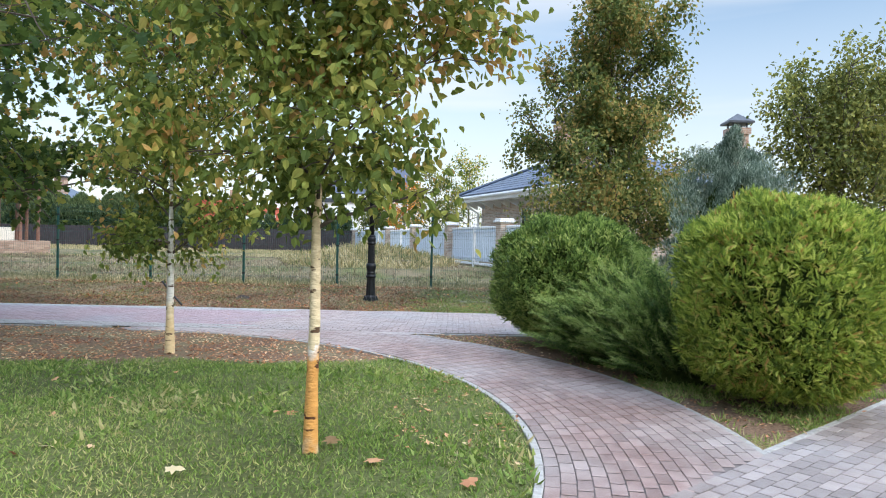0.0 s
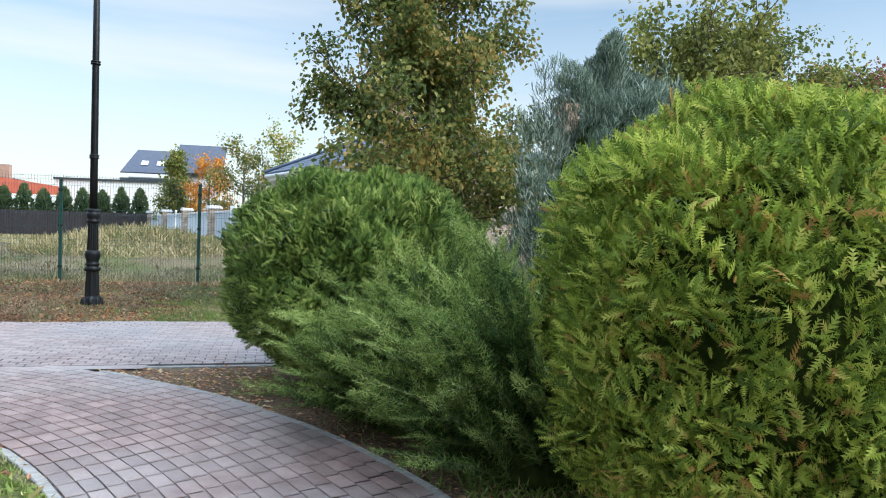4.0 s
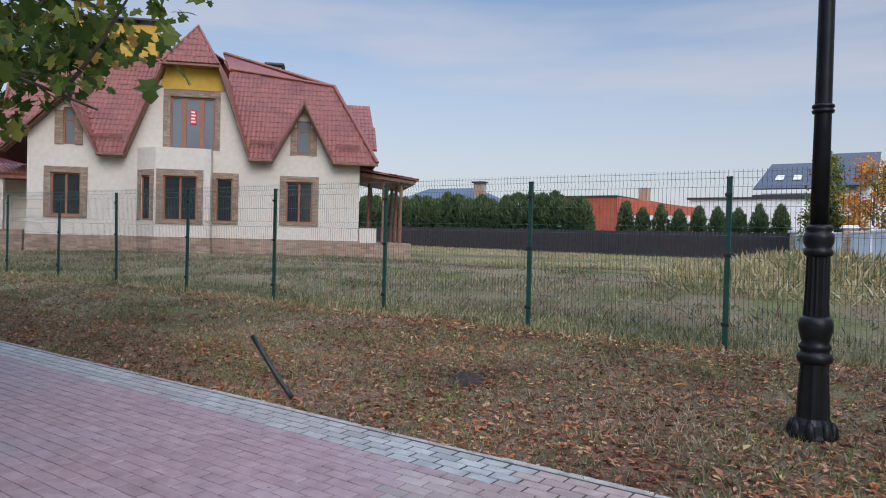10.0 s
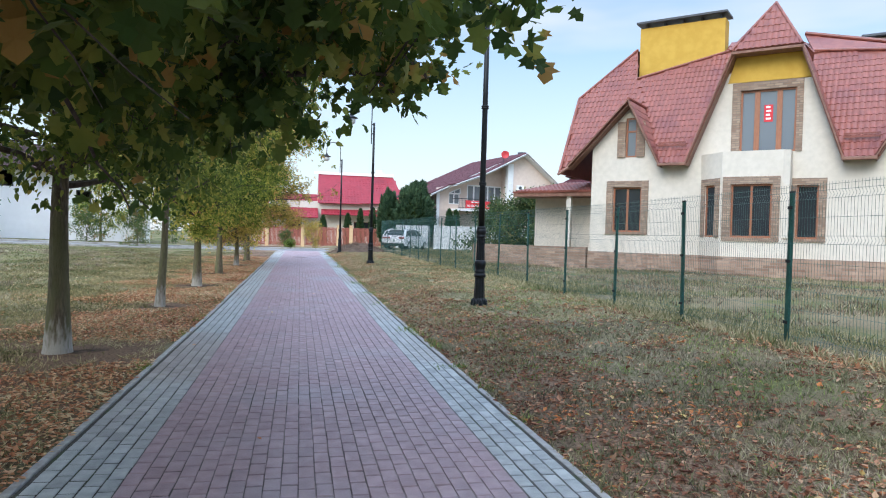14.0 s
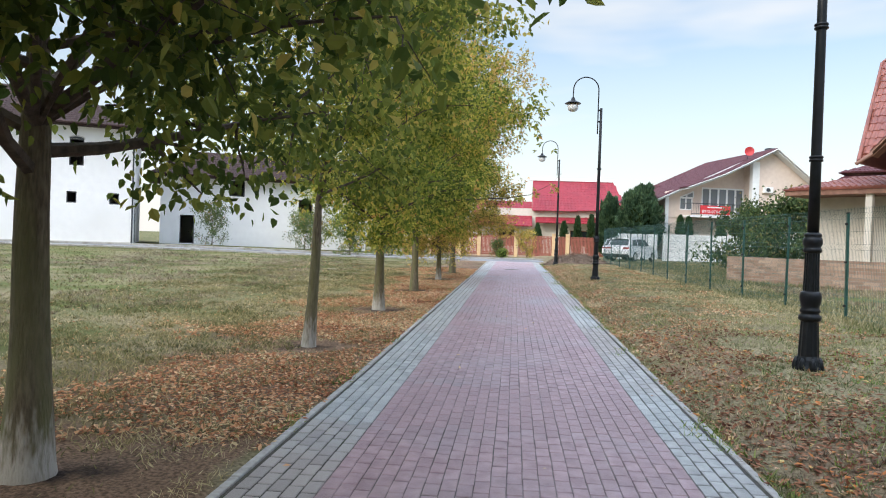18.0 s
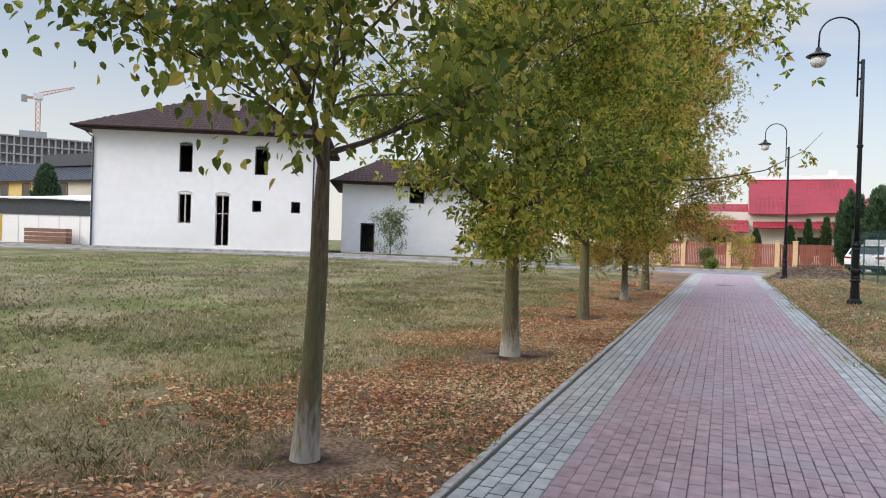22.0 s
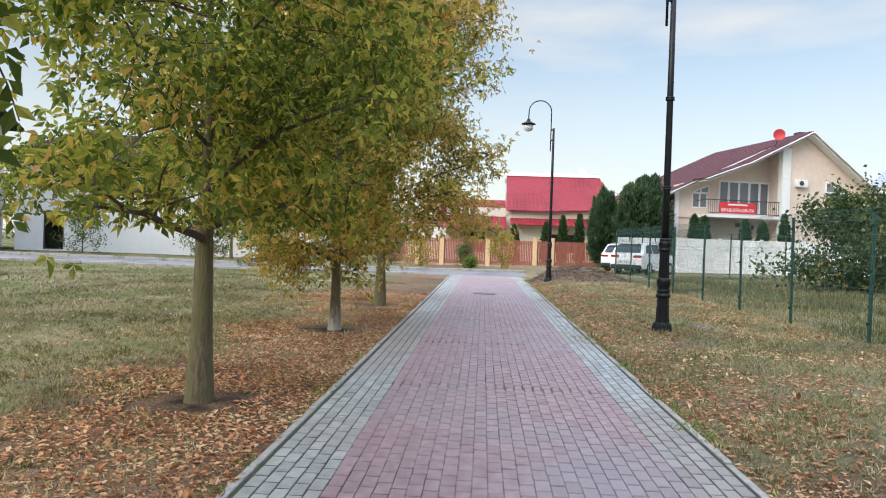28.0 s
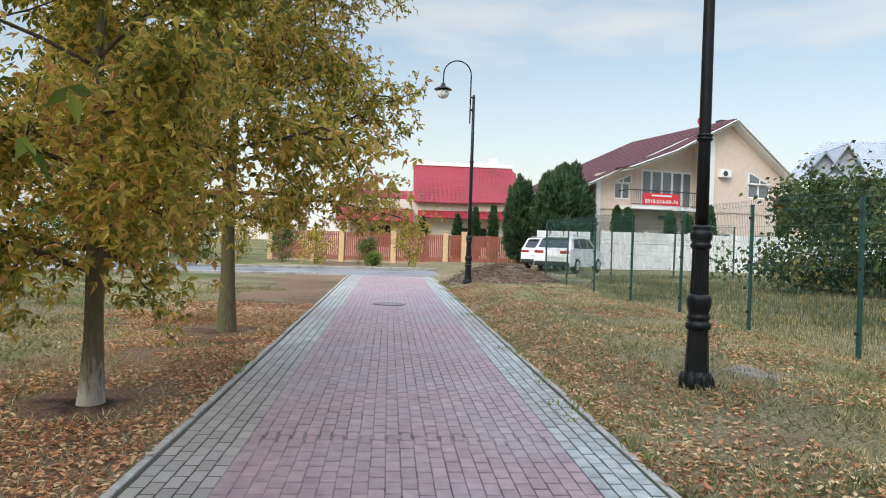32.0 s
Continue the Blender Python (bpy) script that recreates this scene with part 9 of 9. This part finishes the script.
def grass(label, material, n, box, keep, h, width, seed, lean=0.55):
    rng = np.random.default_rng(seed)
    p = cover_points(rng, n, *box, keep)
    m = len(p)
    d = np.stack([rng.normal(size=m) * lean, rng.normal(size=m) * lean, np.ones(m)], 1)
    ax, ay, az = frames_from(d, rng)
    s = (rng.uniform(0.45, 1.3, m) * h)[:, None]
    wv = width / 0.1
    me = scatter("grass", *BLADE, p - np.array((0, 0, 0.006)), ax * s, ay * wv, az * s, material)
    return tagged(new("grass", me), label, "grass", kind="stuff")


def tussocks(label, material, n, box, keep, h, seed, low=0.7):
    """Tufts of grass, each a fan of blades."""
    rng = np.random.default_rng(seed)
    p = cover_points(rng, n, *box, keep)
    m = len(p)
    a = rng.uniform(0, 2 * np.pi, m)
    o = np.zeros(m)
    s = (rng.uniform(0.5, 1.35, m) * h)[:, None]
    tilt = rng.normal(size=(m, 2)) * 0.18
    ax, ay = np.stack([np.cos(a), np.sin(a), tilt[:, 0]], 1), np.stack([-np.sin(a), np.cos(a), tilt[:, 1]], 1)
    az = np.stack([o, o, o + 1], 1)
    me = scatter("grass", *TUSSOCK, p - np.array((0, 0, 0.008)), ax * s, ay * s, az * s * low, material)
    return tagged(new("grass", me), label, "grass", kind="stuff")


def fallen(label, n, box, keep, size, seed, material=None, template=CURL, lift=0.012):
    rng = np.random.default_rng(seed)
    p = cover_points(rng, n, *box, keep)
    m = len(p)
    p[:, 2] += rng.uniform(0.004, lift, m)
    d = np.stack([rng.normal(size=m), rng.normal(size=m), rng.normal(size=m) * 0.25], 1)
    ax, ay, az = frames_from(d, rng, 2.0)
    s = (rng.uniform(0.5, 1.3, m) * size)[:, None]
    me = scatter("fallen_leaves", *template, p, ax * s, ay * s, az * s * 0.8, material or L_fallen)
    return tagged(new("fallen_leaves", me), label, "leaves", kind="stuff")


def clump(x, y, f=0.8, o=0.0):
    return noise.noise((x * f + o, y * f, o)) + 0.5 * noise.noise((x * f * 3 + o, y * f * 3, o))


def lawn_keep(x, y):
    r = math.hypot(x - ARC_C[0], y - ARC_C[1])
    return paved(x, y) < -0.05 and rp_local(x, y)[1] < 0 and (r < ARC_IN - 0.05 or x < ARC_C[0]) and y < 8.3 + 0.5 * clump(x, 2, 0.6) + 0.12 * (x + 3)


grass("green mown lawn by the birches", L_lawn, 105000, (-9, 1.2, 1.5, 8.8), lawn_keep, 0.05, 0.010, 301, 0.8)
grass("broad-leaved weeds in the lawn", L_lawn, 13000, (-9, 1.2, 1.5, 8.0), lambda x, y: lawn_keep(x, y) and clump(x, y, 0.7, 5) > 0.15, 0.09, 0.035, 302, 1.1)


def verge_keep(x, y):
    return paved(x, y) < -0.06 and clump(x, y, 0.9, 1) > -0.55 + 0.5 * math.exp(-((y - 15.0) / 0.6) ** 2)


grass("dry patchy grass on the verge", L_dry, 36000, (-52, -14, 14.5, 19.6), verge_keep, 0.06, 0.007, 303, 0.9)
grass("straw tufts on the verge", L_thatch, 20000, (-14, 3, 14.55, 19.6), lambda x, y: x < -0.5 and clump(x, y, 1.1, 51) > -0.35, 0.048, 0.006, 322, 0.9)
grass("dull patchy grass on the verge", L_dull, 30000, (-15, 3, 14.5, 19.6), verge_keep, 0.07, 0.006, 320, 0.9)
grass("fresh green grass beside the walk", L_lawn, 36000, (-1.6, 4.5, 14.5, 17.6), lambda x, y: clump(x, y, 0.8, 61) + 0.9 * smooth(-1.6, 0.3, x) - 0.5 * smooth(16.3, 17.6, y) > 0.35, 0.06, 0.007, 324, 0.8)
grass("green patches on the verge", L_lawn, 8000, (-52, -20, 14.55, 18.2), lambda x, y: clump(x, y, 0.6, 71) - 0.25 * smooth(15, 17.5, y) > 0.22, 0.06, 0.008, 325, 0.9)
grass("weeds growing over the path edge", L_lawn, 13000, (-54, -10, 14.22, 14.62), lambda x, y: clump(x, y, 0.9, 41) > 0.26 - 0.9 * (y - 14.35), 0.075, 0.011, 321, 1.1)
grass("tousled dry grass on the verge", L_dull, 16000, (-40, -22, 14.6, 18.6), lambda x, y: clump(x, y, 0.7, 91) > -0.2, 0.075, 0.008, 327, 1.0)
grass("straw on the verge", L_field, 34000, (-40, -22, 14.6, 18.6), lambda x, y: clump(x, y, 0.9, 95) > 0.05, 0.07, 0.007, 328, 1.1)
fallen("leaves caught along the path edge", 9000, (-52, -20, 14.46, 15.0), lambda x, y: clump(x, y, 0.8, 43) > -0.15, 0.05, 410)
grass("green tufts on the verge", L_lawn, 34000, (-24, 3, 14.7, 19.2), lambda x, y: clump(x, y, 0.55, 9) + (0.35 if x > -0.8 else 0) + 0.1 * smooth(16, 17.5, y) > 0.22, 0.06, 0.008, 304, 0.8)
grass("long dry grass along the wire fence", L_dry, 44000, (-50, 6, 18.6, 20.4), lambda x, y: clump(x, y, 0.8, 3) > -0.2, 0.15, 0.008, 305, 0.5)
grass("tall dry field grass behind the fence", L_thatch, 60000, (-34, 6, 20, 34), lambda x, y: clump(x, y, 0.4, 4) > -0.1 and (x - y > -57.5), 0.12, 0.014, 306, 0.7)
grass("green patches in the field", L_dull, 40000, (-34, 6, 20, 36), lambda x, y: clump(x, y, 0.35, 81) > 0.16 and x - y > -57.5, 0.15, 0.02, 326, 0.7)
grass("rough grass of the far field", L_field, 30000, (-40, 0, 34, 59.5), lambda x, y: x - y > -56 or y > 46, 0.16, 0.03, 307, 0.5)
grass("grass inside the wire fence", L_dull, 60000, (-56, -34, 20, 30), lambda x, y: clump(x, y, 0.5, 4) > -0.5, 0.16, 0.011, 308, 0.5)


def left_keep(x, y):
    return paved(x, y) < -0.06 and clump(x, y, 0.8, 2) > -0.45 + 0.9 * smooth(8.0, 10.2, y)


grass("dull short grass of the tree lawn", L_olive, 40000, (-32, -9, 4, 10.6), lambda x, y: left_keep(x, y) and clump(x, y, 0.5, 12) > -0.25, 0.06, 0.0075, 309, 0.9)
grass("dry short grass of the tree lawn", L_dry, 45000, (-34, -9, 3, 11.1), lambda x, y: left_keep(x, y) and clump(x, y, 0.45, 21) > -0.3, 0.06, 0.0075, 317, 0.9)
grass("dry short grass of the tree lawn", L_olive, 34000, (-50, -34, 2, 11.1), left_keep, 0.055, 0.012, 318, 0.9)
grass("dull short grass of the wide lawn", L_olive, 45000, (-62, -9, -16, 4), lambda x, y: paved(x, y) < -0.1, 0.07, 0.03, 310, 0.9)
grass("tufts along the path edge", L_lawn, 5000, (-40, -5, 11.02, 11.18), lambda x, y: clump(x, y, 1.1, 6) > 0.2, 0.07, 0.009, 311, 0.9)
grass("tufts along the path edge", L_dry, 7000, (-40, 0, 14.48, 14.66), lambda x, y: clump(x, y, 1.1, 6) > 0.0, 0.06, 0.009, 312, 0.9)
grass("weeds and grass at the front of the shrub bed", L_lawn, 20000, (1.6, 4.6, 4.9, 8.2), lambda x, y: paved(x, y) < -0.06 and rp_local(x, y)[1] < -0.05 and math.hypot(x - ARC_C[0], y - ARC_C[1]) > ARC_OUT + 0.05 and clump(x, y, 1.4, 8) > -0.1, 0.075, 0.008, 323, 1.0)
grass("weeds in the shrub bed", L_lawn, 9000, (-0.5, 12, 5, 11), lambda x, y: paved(x, y) < -0.08 and rp_local(x, y)[1] < 0 and math.hypot(x - ARC_C[0], y - ARC_C[1]) > ARC_OUT and clump(x, y, 1.2, 8) > 0.05, 0.06, 0.01, 313, 1.0)
grass("green lawn beyond the shrub bed", L_lawn, 40000, (8, 32, 10, 34), lambda x, y: -3.5 < rp_local(x, y)[1] < -0.1, 0.08, 0.02, 314)

fallen("brown fallen leaves on the verge", 52000, (-22, 2.5, 14.5, 19.0), lambda x, y: clump(x, y, 0.9, 7) + 0.6 * clump(x, y, 3.0, 7) + 0.75 * math.exp(-((y - 15.2) / 0.8) ** 2) + 0.5 * math.exp(-((y - 18.7) / 0.4) ** 2) > 0.3 - 0.75 * smooth(-11, -6, x) + 1.5 * smooth(-1.8, 0.5, x), 0.052, 401, material=L_fallen_red)
fallen("scattered red-brown leaves on the verge", 5000, (-20, 1.5, 14.5, 19.2), lambda x, y: True, 0.075, 405, material=L_fallen_red)
fallen("brown fallen leaves on the verge", 32000, (-50, -22, 14.5, 18.4), lambda x, y: clump(x, y, 0.9, 7) + 0.5 * math.exp(-((y - 15.0) / 0.6) ** 2) > 0.0, 0.058, 402)
fallen("red-brown fallen leaves under the trees", 105000, (-44, -9.0, 7.0, 11.15), lambda x, y: clump(x, y, 0.45, 3) + 0.6 * clump(x, y, 2.5, 3) + 0.5 * clump(x, y, 0.25, 33) + 1.35 * smooth(6.6, 10.6, y) > 0.62 + 1.8 * tree_ring(x, y) + 0.35 * random.random(), 0.052, 403, lift=0.025)
grass("straw among the fallen leaves", L_field, 80000, (-42, -9, 7.0, 11.1), lambda x, y: clump(x, y, 1.0, 31) > -0.2 and tree_ring(x, y) < 0.5, 0.07, 0.006, 319, 1.1)
fallen("scattered fallen leaves on the tree lawn", 2500, (-45, -9, 3, 8), lambda x, y: True, 0.06, 404)
fallen("dead leaves on bare earth by the birches", 9000, (-9, 1, 7.5, 11.1), lambda x, y: paved(x, y) < -0.02 and not lawn_keep(x, y) and rp_local(x, y)[1] < 0, 0.05, 405)
fallen("dead leaves in the shrub bed", 5000, (-0.5, 12, 5, 11), lambda x, y: paved(x, y) < -0.02 and rp_local(x, y)[1] < 0, 0.045, 406)
fallen("a few large dead leaves on the lawn", 36, (-6, 1, 2, 8), lawn_keep, 0.10, 407, template=LOBED, lift=0.06)
fallen("a few leaves on the path", 60, (-40, -2, 11.4, 14.4), lambda x, y: True, 0.05, 408, lift=0.03)
fallen("leaves along the fence", 3000, (-14, 3, 18.4, 19.1), lambda x, y: True, 0.07, 409)
grass("straw-coloured tall grass on the field mound", L_field, 14000, (-8, 2, 23, 31), lambda x, y: math.exp(-((x + 3.2) ** 2 / 8.0 + (y - 27.0) ** 2 / 9.0)) > 0.25, 0.3, 0.014, 315, 0.7)
grass("green tufts on the tree lawn", L_olive, 30000, (-46, -9, 3, 10.6), lambda x, y: clump(x, y, 0.5, 12) > 0.22, 0.055, 0.010, 316, 0.9)
tussocks("straw and grey-green tufts on the verge", L_dull, 7000, (-16, 3, 14.55, 19.3), lambda x, y: paved(x, y) < -0.06 and clump(x, y, 0.8, 101) > -0.1, 0.085, 501)
tussocks("dead straw tufts on the verge", L_thatch, 9000, (-16, 2, 14.5, 19.3), lambda x, y: paved(x, y) < -0.04 and clump(x, y, 0.9, 103) > -0.25, 0.075, 502)
tussocks("green weed tufts on the verge", L_lawn, 2600, (-20, 3, 14.6, 19.0), lambda x, y: clump(x, y, 0.7, 105) > 0.42 and paved(x, y) < -0.06, 0.09, 503)
tussocks("dry tufts on the verge", L_dry, 12000, (-52, -16, 14.5, 18.9), lambda x, y: paved(x, y) < -0.05 and clump(x, y, 0.7, 107) > -0.2, 0.085, 504)
tussocks("straw tufts on the verge", L_field, 8000, (-52, -16, 14.5, 18.9), lambda x, y: paved(x, y) < -0.05 and clump(x, y, 0.9, 109) > 0.0, 0.08, 505)
tussocks("dull tufts on the tree lawn", L_olive, 13000, (-36, -9, 3, 10.6), lambda x, y: left_keep(x, y) and clump(x, y, 0.5, 111) > -0.15, 0.09, 506)
tussocks("dry tufts on the tree lawn", L_olive, 10000, (-50, -12, 2, 10.8), lambda x, y: left_keep(x, y) and clump(x, y, 0.45, 113) > -0.05, 0.085, 507)
tussocks("grey-brown tufts on the wide lawn", L_thatch, 7000, (-46, -10, -6, 6), lambda x, y: clump(x, y, 0.35, 115) > 0.0, 0.13, 508)
tussocks("green tufts on the tree lawn", L_lawn, 1800, (-40, -10, 4, 10), lambda x, y: clump(x, y, 0.6, 117) > 0.5, 0.09, 509)
tussocks("clover and grass tufts in the mown lawn", L_lawn, 5000, (-9, 1.2, 1.5, 8.8), lambda x, y: lawn_keep(x, y) and clump(x, y, 0.9, 119) > 0.1, 0.085, 510, 0.5)
tussocks("straw tufts in the mown lawn", L_field, 7000, (-9, 1.2, 1.5, 8.8), lambda x, y: lawn_keep(x, y) and clump(x, y, 0.6, 121) + 0.5 * smooth(ARC_IN - 1.0, ARC_IN - 0.2, math.hypot(x - ARC_C[0], y - ARC_C[1])) > 0.3, 0.06, 511, 0.5)
